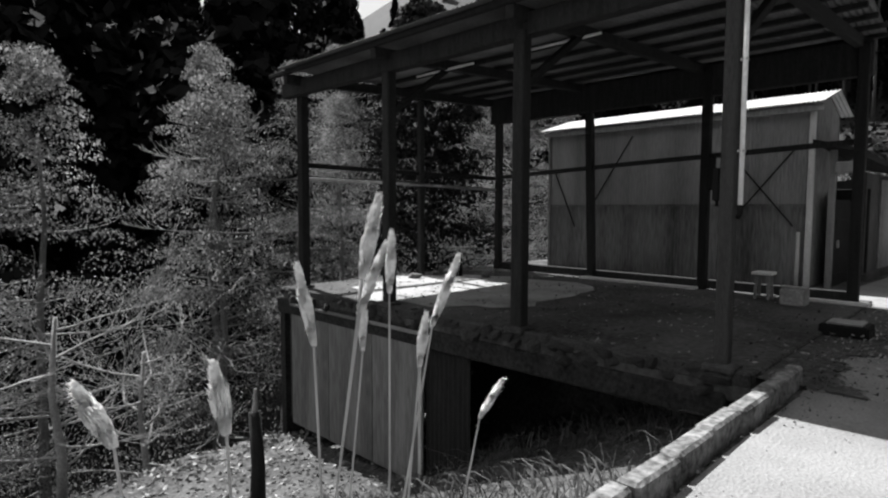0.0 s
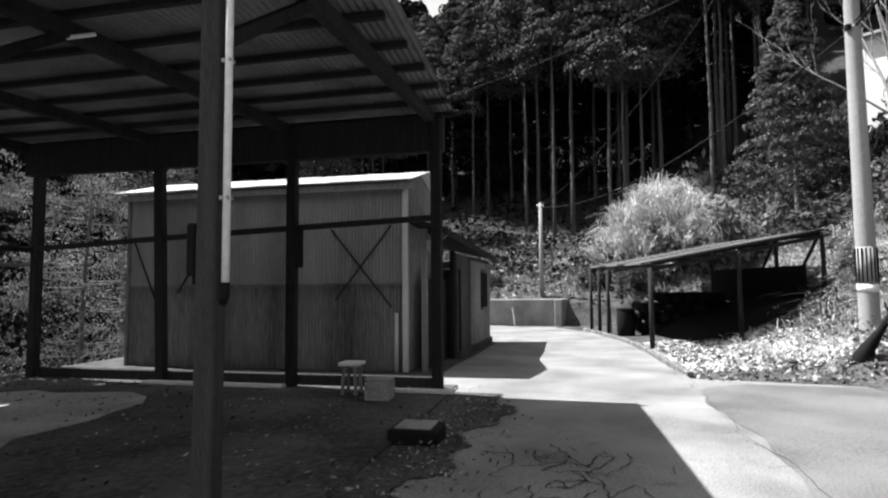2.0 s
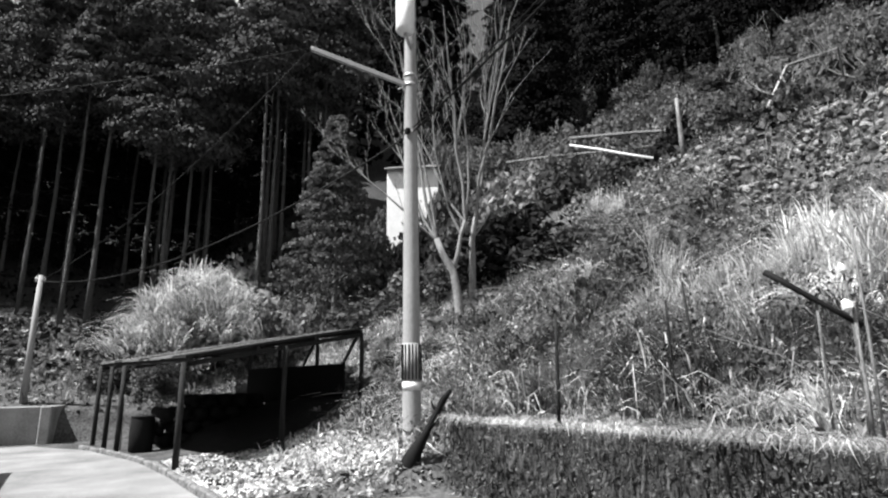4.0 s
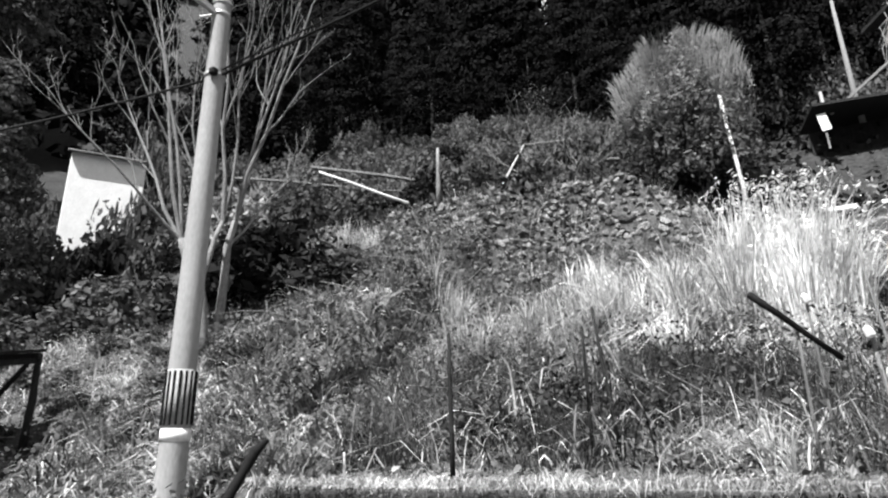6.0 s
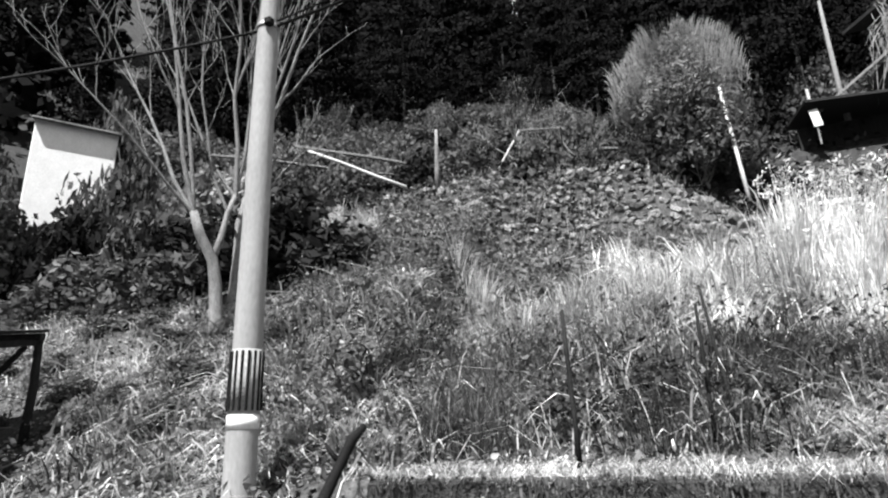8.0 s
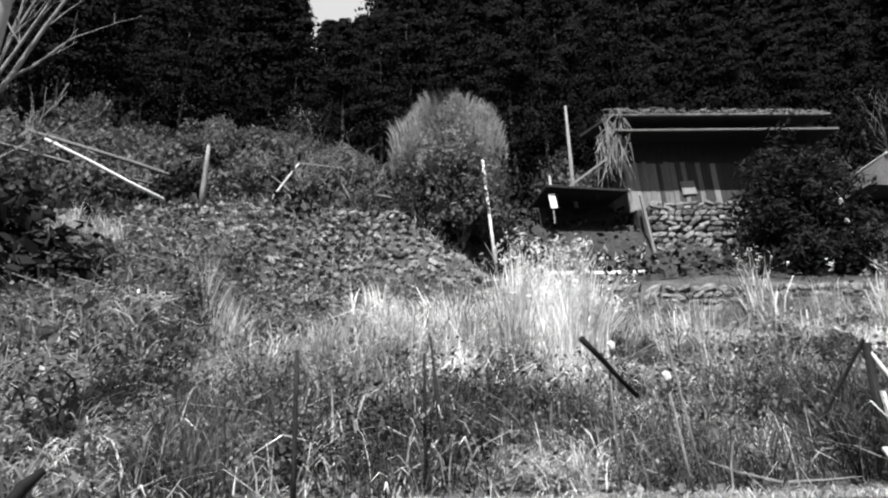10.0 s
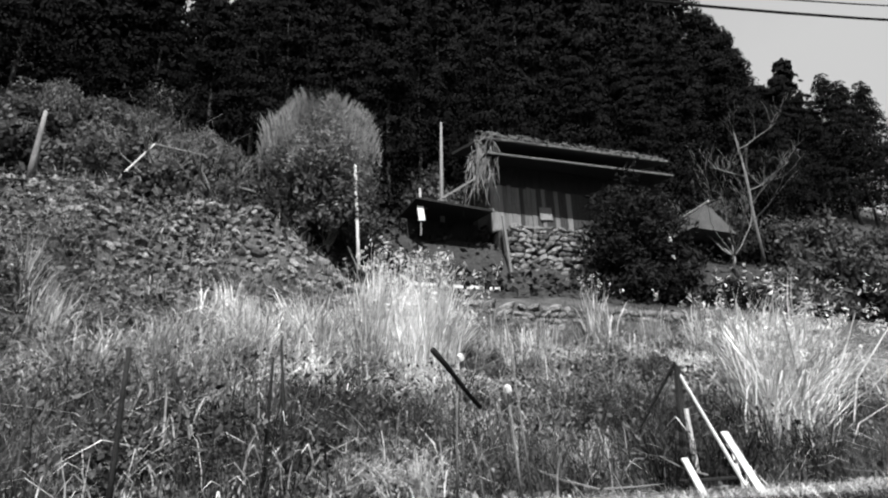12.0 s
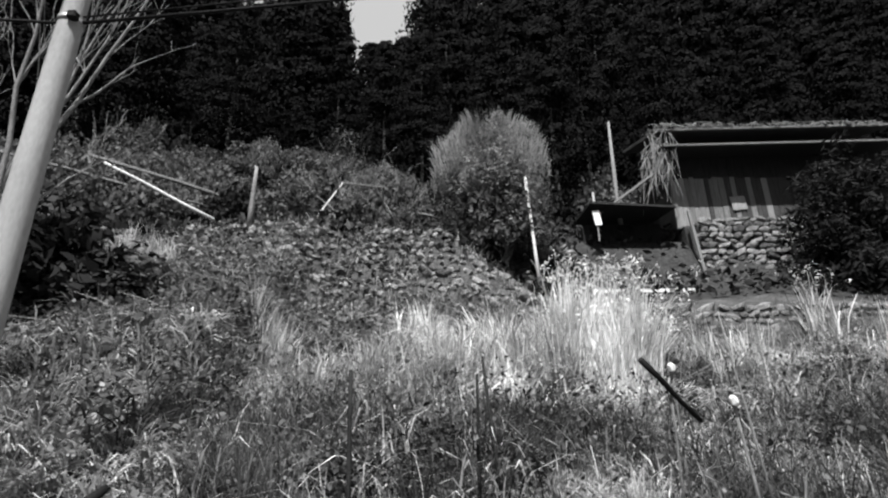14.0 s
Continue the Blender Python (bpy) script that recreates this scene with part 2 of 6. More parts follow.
def quad_mesh(name, V, per, faces):
    """Mesh from an (n, per, 3) array of pieces that all have the same faces."""
    n = len(V)
    me = bpy.data.meshes.new(name)
    fs = []
    for f in faces:
        fs.append(np.arange(n)[:, None] * per + np.array(f)[None, :])
    tris = [a for a in fs if a.shape[1] == 3]
    quads = [a for a in fs if a.shape[1] == 4]
    idx = np.concatenate([a.reshape(-1) for a in quads + tris])
    sizes = np.concatenate([np.full(len(a), a.shape[1]) for a in quads + tris])
    me.vertices.add(n * per)
    me.vertices.foreach_set("co", V.reshape(-1).astype(np.float32))
    me.loops.add(len(idx))
    me.loops.foreach_set("vertex_index", idx.astype(np.int32))
    me.polygons.add(len(sizes))
    starts = np.concatenate([[0], np.cumsum(sizes)[:-1]])
    me.polygons.foreach_set("loop_start", starts.astype(np.int32))
    me.update(calc_edges=True)
    me.validate()
    return me


def blade_mesh(name, P, H, W, lean, droop=0.4, seed=0):
    """Arching grass blades: P feet, H lengths, W widths, lean (n,2) sideways shift per length."""
    r = np.random.RandomState(seed)
    n = len(P)
    a = r.rand(n) * 2 * np.pi
    sx = np.stack([np.cos(a), np.sin(a), np.zeros(n)], 1) * W[:, None] / 2
    L = np.concatenate([lean, np.zeros((n, 1))], 1)
    k = np.linalg.norm(lean, axis=1).clip(0, 1.4)
    up = np.array([0, 0, 1.0])
    low = P + up * (H * (0.42 - 0.08 * k))[:, None] + L * (H * 0.22)[:, None]
    mid = P + up * (H * (0.80 - 0.30 * k))[:, None] + L * (H * 0.62)[:, None]
    tip = P + up * (H * (1.0 - (0.25 + droop) * k))[:, None] + L * (H * 1.05)[:, None]
    V = np.stack([P - sx, P + sx, low + sx, low - sx, mid + sx * 0.75, mid - sx * 0.75, tip], 1)
    return quad_mesh(name, V, 7, [(0, 1, 2, 3), (3, 2, 4, 5), (5, 4, 6)])


def leaf_mesh(name, P, N, S, seed=0, slim=0.55, flat=0.6):
    """Leaves at P that face about N, of size S."""
    r = np.random.RandomState(seed)
    n = len(P)
    N = N + r.normal(0, flat, (n, 3))
    N /= np.linalg.norm(N, axis=1)[:, None] + 1e-9
    T = r.normal(0, 1, (n, 3))
    T -= N * (T * N).sum(1)[:, None]
    T /= np.linalg.norm(T, axis=1)[:, None] + 1e-9
    B = np.cross(N, T)
    s = S[:, None]
    V = np.stack([P - T * s / 2, P + B * s * slim / 2, P + T * s / 2 + N * s * 0.12, P - B * s * slim / 2], 1)
    return quad_mesh(name, V, 4, [(0, 1, 2, 3)])


# ---- ground ----


def ss(a, b, x):
    t = np.clip((x - a) / (b - a), 0, 1)
    return t * t * (3 - 2 * t)


def road_z(x):
    return np.interp(x, [-40, 6, 13, 19, 27, 60], [0.05, 0.0, 0.0, -0.02, -0.06, -0.3])


def lumps(x, y):
    return np.sin(x * 0.9 + 1.3 * np.sin(y * 0.7)) * np.sin(y * 1.1 + 0.8 * np.sin(x * 0.5)) + 0.5 * np.sin(x * 2.3 + y * 1.7) * np.sin(y * 2.9 - x)


def plan_height(x, y):
    x, y = np.asarray(x, float), np.asarray(y, float)
    north_pit = np.interp(y, [1.45, 2.2, 4.4, 6, 9, 10.5, 14, 18, 26, 40, 75], [0, -0.6, -1.6, -2.3, -2.7, -3.0, -6.5, -9, -8, 0, 12])
    north_yard = np.interp(y, [1.45, 10.5, 13, 18, 26, 40, 75], [0, 0, -2.0, -6, -7, 0, 12])
    pit = 1 - ss(8.3, 9.0, x)
    north = north_pit * pit + north_yard * (1 - pit)
    yy = -y
    hut = np.interp(yy, [5.0, 5.15, 5.3, 6.2, 8, 10, 12, 13.8, 14.5, 18.5, 19.3, 22, 28, 40, 60, 110], [0, 0, 1.0, 1.12, 1.9, 2.8, 3.5, 4.2, 5.3, 6.8, 8.6, 10, 14, 23, 38, 75])
    rim = np.interp(yy, [5.0, 5.15, 5.3, 6.2, 8, 10, 12, 14.4, 15.8, 18, 22, 28, 40, 60, 110], [0, 0, 1.0, 1.12, 1.95, 2.9, 3.9, 5.3, 7.8, 8.3, 9.8, 14, 24, 40, 78])
    bank = np.interp(yy, [1.8, 4, 5, 6.8, 8.3, 12, 14.4, 15.8, 18, 22, 28, 40, 60, 110], [0, 0.15, 0.55, 1.9, 3.2, 5.1, 6.4, 8.0, 8.6, 10, 14.5, 24, 40, 78])
    a, b = ss(6.2, 9.6, x), ss(12.75, 13.3, x)
    south = (hut * (1 - a) + rim * a) * (1 - b) + bank * b
    east = np.interp(x, [28.2, 28.6, 32, 40, 60, 120], [0, 0.9, 2.2, 5, 17, 60])
    z = np.where(y > 0, north, south) + road_z(x) + east
    rough = ss(5.6, 7.5, yy) + ss(2.5, 6, y) * pit + ss(11, 14, y)
    return z + 0.10 * lumps(x, y) * np.clip(rough, 0, 1)


# The hillside behind the wall is laid out in its own plan, then stretched to true size.
HX, HS, VS, ZS, SH = 10.1, 1.06, 1.06, 1.12, 0.03


def hill(p):
    """A plan point of the hillside (x, y, z) in the world."""
    x, y, z = p
    s = HS if x < 9.3 else 1.0
    w = -5.3 + (y + 5.3) * VS
    return Vector((HX + (x - 9.3) * s - SH * (w + 5.3), w, 1.43 + (z - 1.52) * ZS))


def height(x, y):
    x, y = np.asarray(x, float), np.asarray(y, float)
    on = y < -5.3
    xs = x + SH * (y + 5.3)
    u = np.where(on, 9.3 + (xs - HX) / np.where(xs < HX, HS, 1.0), x)
    v = np.where(on, -5.3 + (y + 5.3) / VS, y)
    z = plan_height(u, v)
    return np.where(on, 1.43 + (z - 1.52) * (1 + (ZS - 1) * ss(5.3, 9, -v)), z)


def plan_z(x, y):
    return float(plan_height(x, y))


def on_hill(x, y, up=0.0):
    """A spot of the hillside plan, on the ground."""
    p = hill((x, y, 0)) if y < -5.3 else Vector((x, y, 0))
    return (p.x, p.y, float(height(p.x, p.y)) + up)


def ground_mesh():
    xs = np.concatenate([np.arange(-60, -6, 3), np.arange(-6, 30, 0.3), np.arange(30, 44, 1), np.arange(44, 130, 4)])
    ys = np.concatenate([np.arange(-110, -30, 4), np.arange(-30, -17, 0.6), np.arange(-17, -5.5, 0.25), np.arange(-5.5, -4.9, 0.05), np.arange(-4.9, 13, 0.3), np.arange(13, 40, 1), np.arange(40, 110, 4)])
    X, Y = np.meshgrid(xs, ys, indexing="ij")
    Z = height(X, Y)
    me = bpy.data.meshes.new("ground")
    k = len(ys)
    i, j = np.meshgrid(np.arange(len(xs) - 1), np.arange(k - 1), indexing="ij")
    q = (i * k + j).reshape(-1)
    me.from_pydata(np.stack([X, Y, Z], -1).reshape(-1, 3).tolist(), [], np.stack([q, q + k, q + k + 1, q + 1], 1).tolist())
    me.polygons.foreach_set("use_smooth", [True] * len(me.polygons))
    return me


gm = ground_mesh()
gm.materials.append(M_LITTER)
gm.materials.append(M_HUMUS)
for poly in gm.polygons:
    c = poly.center
    if c.y < -16.2 or c.x > 37 or c.y > 13:
        poly.material_index = 1
tagged(part("ground", gm, M_LITTER), "leaf-littered soil of the valley and hillside", "ground", kind="structure")


def ground_at(x, y):
    return float(height(x, y))


# road: a slab that follows the bend, narrower past the end of the stone wall
ROAD_X = [-40, -6, 0, 5.6, 9, 12.9, 13.0, 18.9, 22.0, 24.5, 26.5, 27.4]
ROAD_R = [-4.9, -4.9, -4.9, -4.9, -4.85, -4.3, -1.9, -1.55, -1.0, -0.3, 0.8, 3.0]
ROAD_L = [1.3, 1.3, 1.3, 1.3, 1.7, 2.3, 2.3, 2.1, 3.2, 5.0, 9.0, 12.0]
rb = Build()
rx = np.concatenate([np.arange(-40, -2, 2), np.arange(-2, 27.6, 0.25)])
cross = 9
for i, x in enumerate(rx):
    r, l = np.interp(x, ROAD_X, ROAD_R), np.interp(x, ROAD_X, ROAD_L)
    for j in range(cross):
        y = r + (l - r) * j / (cross - 1)
        rb.v.append((x, y, float(road_z(x)) + 0.03 + 0.012 * math.sin(x * 1.7 + y)))
for i in range(len(rx) - 1):
    for j in range(cross - 1):
        q = i * cross + j
        rb.f.append((q, q + cross, q + cross + 1, q + 1))
structure("road", rb, M_ASPHALT, "worn grey asphalt lane bending round the annex", "road", smooth=True)

ob_ = Build()
ox = np.concatenate([np.arange(-40, -2, 2), np.arange(-2, 12.8, 0.2)])
for i, x in enumerate(ox):
    e0, e1 = float(np.interp(x, ROAD_X, ROAD_R)) + 0.02, -1.78 + 0.05 * math.sin(x * 1.9) + 0.03 * math.sin(x * 5.3) - 1.2 * max(0, x - 11.8) ** 2
    for j in range(5):
        y = e0 + (e1 - e0) * j / 4
        ob_.v.append((x, y, float(road_z(x)) + 0.036 + 0.012 * math.sin(x * 1.7 + y)))
    if i:
        for j in range(4):
            q = (i - 1) * 5 + j
            ob_.f.append((q, q + 5, q + 6, q + 1))
structure("road_margin", ob_, M_OLDASPHALT, "older darker asphalt beside the stone wall", "road", smooth=True)

lip = Build()
for k in range(24):
    x0, x1 = 13.3 + k * 0.46, 13.3 + k * 0.46 + 0.45
    y0, y1 = (float(np.interp(x, ROAD_X, ROAD_R)) - 0.06 for x in (x0, x1))
    lip.bar((x0, y0, float(road_z(x0)) + 0.05 + 0.01 * (k % 3)), (x1, y1, float(road_z(x1)) + 0.05 + 0.01 * (k % 3)), 0.12, 0.14, 0.02)
structure("road_edging", lip, M_KERB, "low worn concrete edging along the lane's bend", "kerb")

# ---- kerb, slab and the pit under the open shed ----
kerb = Build()
for i in range(9):
    x0 = 1.2 + i * 0.52
    kerb.box((x0 + 0.25, 1.40 + 0.01 * (i % 3), float(road_z(x0)) + 0.09), (0.50, 0.13, 0.2), Euler((0, 0.02 * (i % 2), 0.01 * (i % 3 - 1))).to_matrix(), 0.02)
tagged(part("kerb", kerb, M_KERB), "pale worn concrete kerb beside the drop", "kerb", kind="structure")

SLAB = 0.09
sb = Build()
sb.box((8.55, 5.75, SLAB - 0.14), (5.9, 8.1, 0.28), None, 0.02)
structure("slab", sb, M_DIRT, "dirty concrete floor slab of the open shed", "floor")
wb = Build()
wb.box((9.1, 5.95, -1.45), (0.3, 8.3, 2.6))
# end wall added to shut off the sunlit ground behind the pit
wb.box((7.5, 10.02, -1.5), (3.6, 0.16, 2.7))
structure("pit_wall", wb, M_PITDARK, "walls toned near black for the shade under the slab", "wall")
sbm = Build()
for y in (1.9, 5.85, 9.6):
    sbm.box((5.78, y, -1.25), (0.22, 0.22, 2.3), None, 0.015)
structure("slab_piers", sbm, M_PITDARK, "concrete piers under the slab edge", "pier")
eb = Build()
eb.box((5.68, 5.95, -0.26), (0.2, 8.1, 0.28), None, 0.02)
structure("edge_beam", eb, M_PITDARK, "concrete beam toned for the shade under the slab edge", "beam")

rnd = random.Random(4)


def rock_mesh(name, seed, sx=1.0, sy=1.0, sz=1.0):
    r = random.Random(seed)
    bm = bmesh.new()
    bmesh.ops.create_icosphere(bm, subdivisions=1, radius=0.5)
    for v in bm.verts:
        c = v.co
        m = max(abs(c.x), abs(c.y), abs(c.z)) * 2
        c = c.lerp(c / m, 0.8)
        v.co = Vector((c.x * sx, c.y * sy, c.z * sz)) * r.uniform(0.74, 1.16)
    me = bpy.data.meshes.new(name)
    bm.to_mesh(me)
    bm.free()
    return me


ROCKS = [rock_mesh("rock", s) for s in range(8)]


def rock_piece(name, parent, material, at, size, turn, which):
    key = (which, material.name)
    if key not in ROCK_CACHE:
        me = ROCKS[which].copy()
        me.materials.append(material)
        ROCK_CACHE[key] = me
    ob = new(name, ROCK_CACHE[key])
    ob.matrix_basis = Matrix.LocRotScale(at, Euler(turn), size)
    ob.parent = parent
    return ob


ROCK_CACHE = {}

# plywood panels that close the pit
for i, (y0, y1) in enumerate(((5.95, 7.1), (7.12, 8.3), (8.32, 9.5))):
    t = thing("plywood_panel", "tall grey weathered plywood sheet closing the pit", "panel", "plywood sheets", (5.6, (y0 + y1) / 2, -1.3))
    part("sheet", Build().box((0, 0, 0), (0.025, y1 - y0, 2.25), None, 0.004), M_PLY, t)
    part("top_batten", Build().box((-0.03, 0, 1.1), (0.035, y1 - y0, 0.05), None, 0.005), M_WOOD, t)
    if i == 0:
        part("edge_batten", Build().box((-0.03, -(y1 - y0) / 2 + 0.03, 0), (0.04, 0.07, 2.26), None, 0.006), M_PALEWOOD, t, "pale edge batten")
    part("rail", Build().box((0.04, 0, -0.2), (0.05, y1 - y0, 0.07), None, 0.005), M_DARKWOOD, t)

side = thing("corrugated_sheet", "dark corrugated sheet beside the plywood under the slab", "sheet", at=(5.66, 5.1, -1.3))
part("sheet", Build().corrugated((0, 0.0, -1.1), (0, 1, 0), (0, 0, 1), (-1, 0, 0), 0.86, 2.0, 0.09, 0.02), M_DARKWOOD, side)
part("batten", Build().box((0.03, 0.43, 0.7), (0.04, 0.86, 0.06), None, 0.006), M_DARKWOOD, side)

# pool of sunlight at the far end of the slab, painted as paler concrete
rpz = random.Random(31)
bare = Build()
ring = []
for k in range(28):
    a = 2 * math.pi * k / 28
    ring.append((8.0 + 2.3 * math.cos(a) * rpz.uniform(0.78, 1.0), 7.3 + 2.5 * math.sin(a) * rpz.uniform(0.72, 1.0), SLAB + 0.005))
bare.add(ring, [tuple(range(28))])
structure("bare_concrete", bare, M_CONCRETE, "pale patch painted for the sun falling on the slab", "floor")
# broken crust of dirt and moss along the slab's front edge
crust = thing("edge_crust", "dark broken crust of earth along the slab's edge", "earth", at=(5.62, 5.8, SLAB))
for k in range(58):
    yk = -4.0 + 7.9 * (k + rpz.uniform(-.4, .4)) / 57
    rock_piece("clod", crust, M_MORTAR if k % 4 else M_STONE, (rpz.uniform(-0.06, 0.1), yk, rpz.uniform(-0.22, -0.01)), (rpz.uniform(.1, .2), rpz.uniform(.1, .26), rpz.uniform(.08, .24)), (rpz.uniform(-.4, .4), rpz.uniform(-.4, .4), rpz.uniform(0, 3)), k % 8)

# ---- the open shed ----
shed = thing("open_shed", "open dark timber shed with corrugated roof over a slab", "shed", at=(8.5, 5.8, SLAB))


def shed_part(name, b, material, label="", smooth=False):
    ob = part(name, b, material, shed, label, smooth)
    ob.matrix_parent_inverse = Matrix.Translation((-8.5, -5.8, -SLAB))
    return ob


FRONT = [(5.68, 1.97), (5.68, 4.33), (5.76, 6.88), (5.85, 9.45)]
BACK = [(10.88, 1.87), (10.92, 4.17), (10.98, 6.62), (11.1, 9.15)]
ROOF_F, ROOF_B = 3.92, 4.22


def roof_z(x):
    return ROOF_F + (ROOF_B - ROOF_F) * (x - 5.3) / 6.0


for i, (x, y) in enumerate(FRONT):
    post = shed_part("post", Build().bar((x, y, SLAB), (x + 0.01, y, roof_z(x) - 0.3), 0.16 if i else 0.125, None, 0.012), M_MIDWOOD if i == 0 else M_DARKWOOD)
    part("post_footing", Build().box((x, y, SLAB + 0.01), (0.28, 0.28, 0.08), None, 0.02), M_DIRT, post)
for i, (x, y) in enumerate(BACK):
    shed_part("post", Build().bar((x + (0.05 if i == 2 else 0), y - (0.1 if i == 2 else 0), SLAB), (x, y, roof_z(x) - 0.15), 0.15, None, 0.012), M_DARKWOOD)
shed_part("post", Build().bar((8.65, 9.3, SLAB), (8.65, 9.3, roof_z(8.6) - 0.25), 0.12, None, 0.01), M_DARKWOOD)
shed_part("front_beam", Build().box((5.75, 5.65, ROOF_F - 0.22), (0.16, 8.4, 0.26), None, 0.012), M_DARKWOOD)
shed_part("back_beam", Build().box((10.97, 5.52, 3.845), (0.15, 7.5, 0.55), None, 0.012), M_DARKWOOD)
for y in (1.95, 4.3, 6.8, 9.25):
    shed_part("rafter", Build().bar((5.4, y, ROOF_F - 0.13), (11.2, y, ROOF_B - 0.13), 0.12, 0.16, 0.01), M_DARKWOOD)
for y, x0, dx in ((1.95, 5.7, 1), (4.3, 5.7, 1), (6.85, 5.8, 1)):
    shed_part("knee_brace", Build().bar((x0, y, 3.0), (x0 + dx * 1.15, y, roof_z(x0 + dx * 1.15) - 0.2), 0.09, None, 0.008), M_DARKWOOD)
for k in range(9):
    x = 5.4 + k * 0.72
    shed_part("purlin", Build().box((x, 5.65, roof_z(x) - 0.025), (0.07, 8.2, 0.07), None, 0.006), M_DARKWOOD)
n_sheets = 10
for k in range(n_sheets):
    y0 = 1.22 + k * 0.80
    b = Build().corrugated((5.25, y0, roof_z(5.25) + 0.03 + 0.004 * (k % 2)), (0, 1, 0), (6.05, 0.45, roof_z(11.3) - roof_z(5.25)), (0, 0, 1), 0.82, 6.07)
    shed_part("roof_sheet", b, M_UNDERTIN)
# rails on the sides
shed_part("rail", Build().bar((5.85, 9.48, 2.35), (11.1, 9.2, 2.28), 0.06, 0.09, 0.006), M_DARKWOOD)
shed_part("rail", Build().bar((5.85, 9.5, 2.12), (8.6, 9.36, 2.1), 0.05, 0.08, 0.006), M_DARKWOOD)
shed_part("rail", Build().tube([(5.9, 9.4, 2.1), (8.6, 9.25, 2.06), (10.9, 9.1, 2.0)], [0.028, 0.028, 0.028], 8), M_STEEL, "pale steel pipe rail", True)
shed_part("rail", Build().bar((11.08, 9.3, 2.3), (11.0, 6.0, 2.44), 0.05, 0.09, 0.006), M_DARKWOOD)
shed_part("rail", Build().bar((11.0, 6.0, 2.44), (10.98, 1.75, 2.60), 0.05, 0.09, 0.006), M_DARKWOOD)
shed_part("sill", Build().box((11.15, 5.6, SLAB + 0.08), (0.14, 7.4, 0.16), None, 0.01), M_DARKWOOD)
shed_part("light_tube", Build().tube([(6.9, 7.5, 3.8), (6.9, 6.2, 3.8)], [0.02, 0.02], 8), M_WHITE, "thin fluorescent tube", True)
shed_part("light_tube", Build().tube([(6.9, 5.2, 3.8), (6.9, 4.0, 3.8)], [0.02, 0.02], 8), M_WHITE, "thin fluorescent tube", True)

# white pipe and meter box on the road-side post
pipe = thing("conduit_pipe", "thin white plastic conduit strapped to the shed post", "pipe", at=(5.66, 1.86, 1.57))
part("tube", Build().tube([(0, 0, 0), (0, 0, 2.6)], [0.022, 0.022], 10), M_WHITE, pipe, smooth=True)
for z in (0.5, 1.3, 2.1):
    part("strap", Build().box((0.01, 0.01, z), (0.06, 0.06, 0.025), None, 0.004), M_STEEL, pipe)
part("elbow", Build().tube([(0, 0, 0.02), (0, 0, -0.05), (0.01, 0.02, -0.1)], [0.026, 0.026, 0.02], 10), M_BLACK, pipe, smooth=True)
mb = thing("switch_box", "small dark switch box fixed to the shed post", "box", at=(10.93, 4.06, 2.2))
part("case", Build().box((0, 0, 0), (0.12, 0.1, 0.62), None, 0.015), M_BLACK, mb)
part("cover", Build().box((-0.066, 0, 0), (0.012, 0.08, 0.56), None, 0.004), M_DARKWOOD, mb)
mb2 = thing("cable_box", "small black cable box on the shed post", "box", at=(5.68, 2.07, 1.78))
part("case", Build().box((0, 0, 0), (0.1, 0.06, 0.3), None, 0.012), M_BLACK, mb2)
part("gland", Build().tube([(0, 0, -0.15), (0, 0, -0.2)], [0.015, 0.015], 8), M_BLACK, mb2)

# ---- corrugated barn ----
BX, BY0, BY1, BZ, BTOP = 13.3, 3.05, 9.15, -0.25, 3.62
barn = thing("barn", "corrugated metal barn with a bright low roof and rust streaks", "barn", at=(BX, 6.1, BZ))


def barn_part(name, b, material, label="", smooth=False):
    ob = part(name, b, material, barn, label, smooth)
    ob.matrix_parent_inverse = Matrix.Translation((-BX, -6.1, -BZ))
    return ob


# two rows of wall sheets, the upper row lighter than the lower
for row, (z0, z1) in enumerate(((BZ, 1.66), (1.62, BTOP))):
    for k in range(8):
        y0 = BY0 + k * (BY1 - BY0) / 8
        b = Build().corrugated((BX - 0.012 * row - 0.003 * (k % 2), y0, z0), (0, 1, 0), (0, 0, 1), (-1, 0, 0), (BY1 - BY0) / 8 + 0.03, z1 - z0, 0.07, 0.02)
        barn_part("wall_sheet", b, M_TINTOP if row else M_TIN)
barn_part("wall_back", Build().box((15.5, 6.1, 1.68), (0.06, 6.1, 3.86)), M_TIN)
barn_part("wall_side", Build().box((14.4, BY1, 1.68), (2.2, 0.05, 3.86)), M_TIN)
g = Build()
g.add([(BX, BY0, BZ), (15.5, BY0, BZ), (15.5, BY0, 3.62), (14.35, BY0, 3.93), (BX, BY0, BTOP), (BX, BY0 + 0.04, BZ), (15.5, BY0 + 0.04, BZ), (15.5, BY0 + 0.04, 3.62), (14.35, BY0 + 0.04, 3.93), (BX, BY0 + 0.04, BTOP)],
      [(0, 1, 2, 3, 4), (9, 8, 7, 6, 5), (0, 4, 9, 5), (1, 6, 7, 2), (4, 3, 8, 9), (3, 2, 7, 8)])
barn_part("gable_wall", g, M_PALEPLASTER)
for k in range(8):
    y0 = 2.83 + k * 0.81
    barn_part("roof_sheet", Build().corrugated((13.0, y0, 3.60 + 0.004 * (k % 2)), (0, 1, 0), (1.35, 0, 0.388), (-0.28, 0, 0.96), 0.83, 1.41, 0.076, 0.026), M_ROOFTIN)
    barn_part("roof_sheet", Build().corrugated((15.72, y0, 3.60 + 0.004 * (k % 2)), (0, 1, 0), (-1.35, 0, 0.388), (0.28, 0, 0.96), 0.83, 1.41, 0.076, 0.026), M_ROOFTIN)
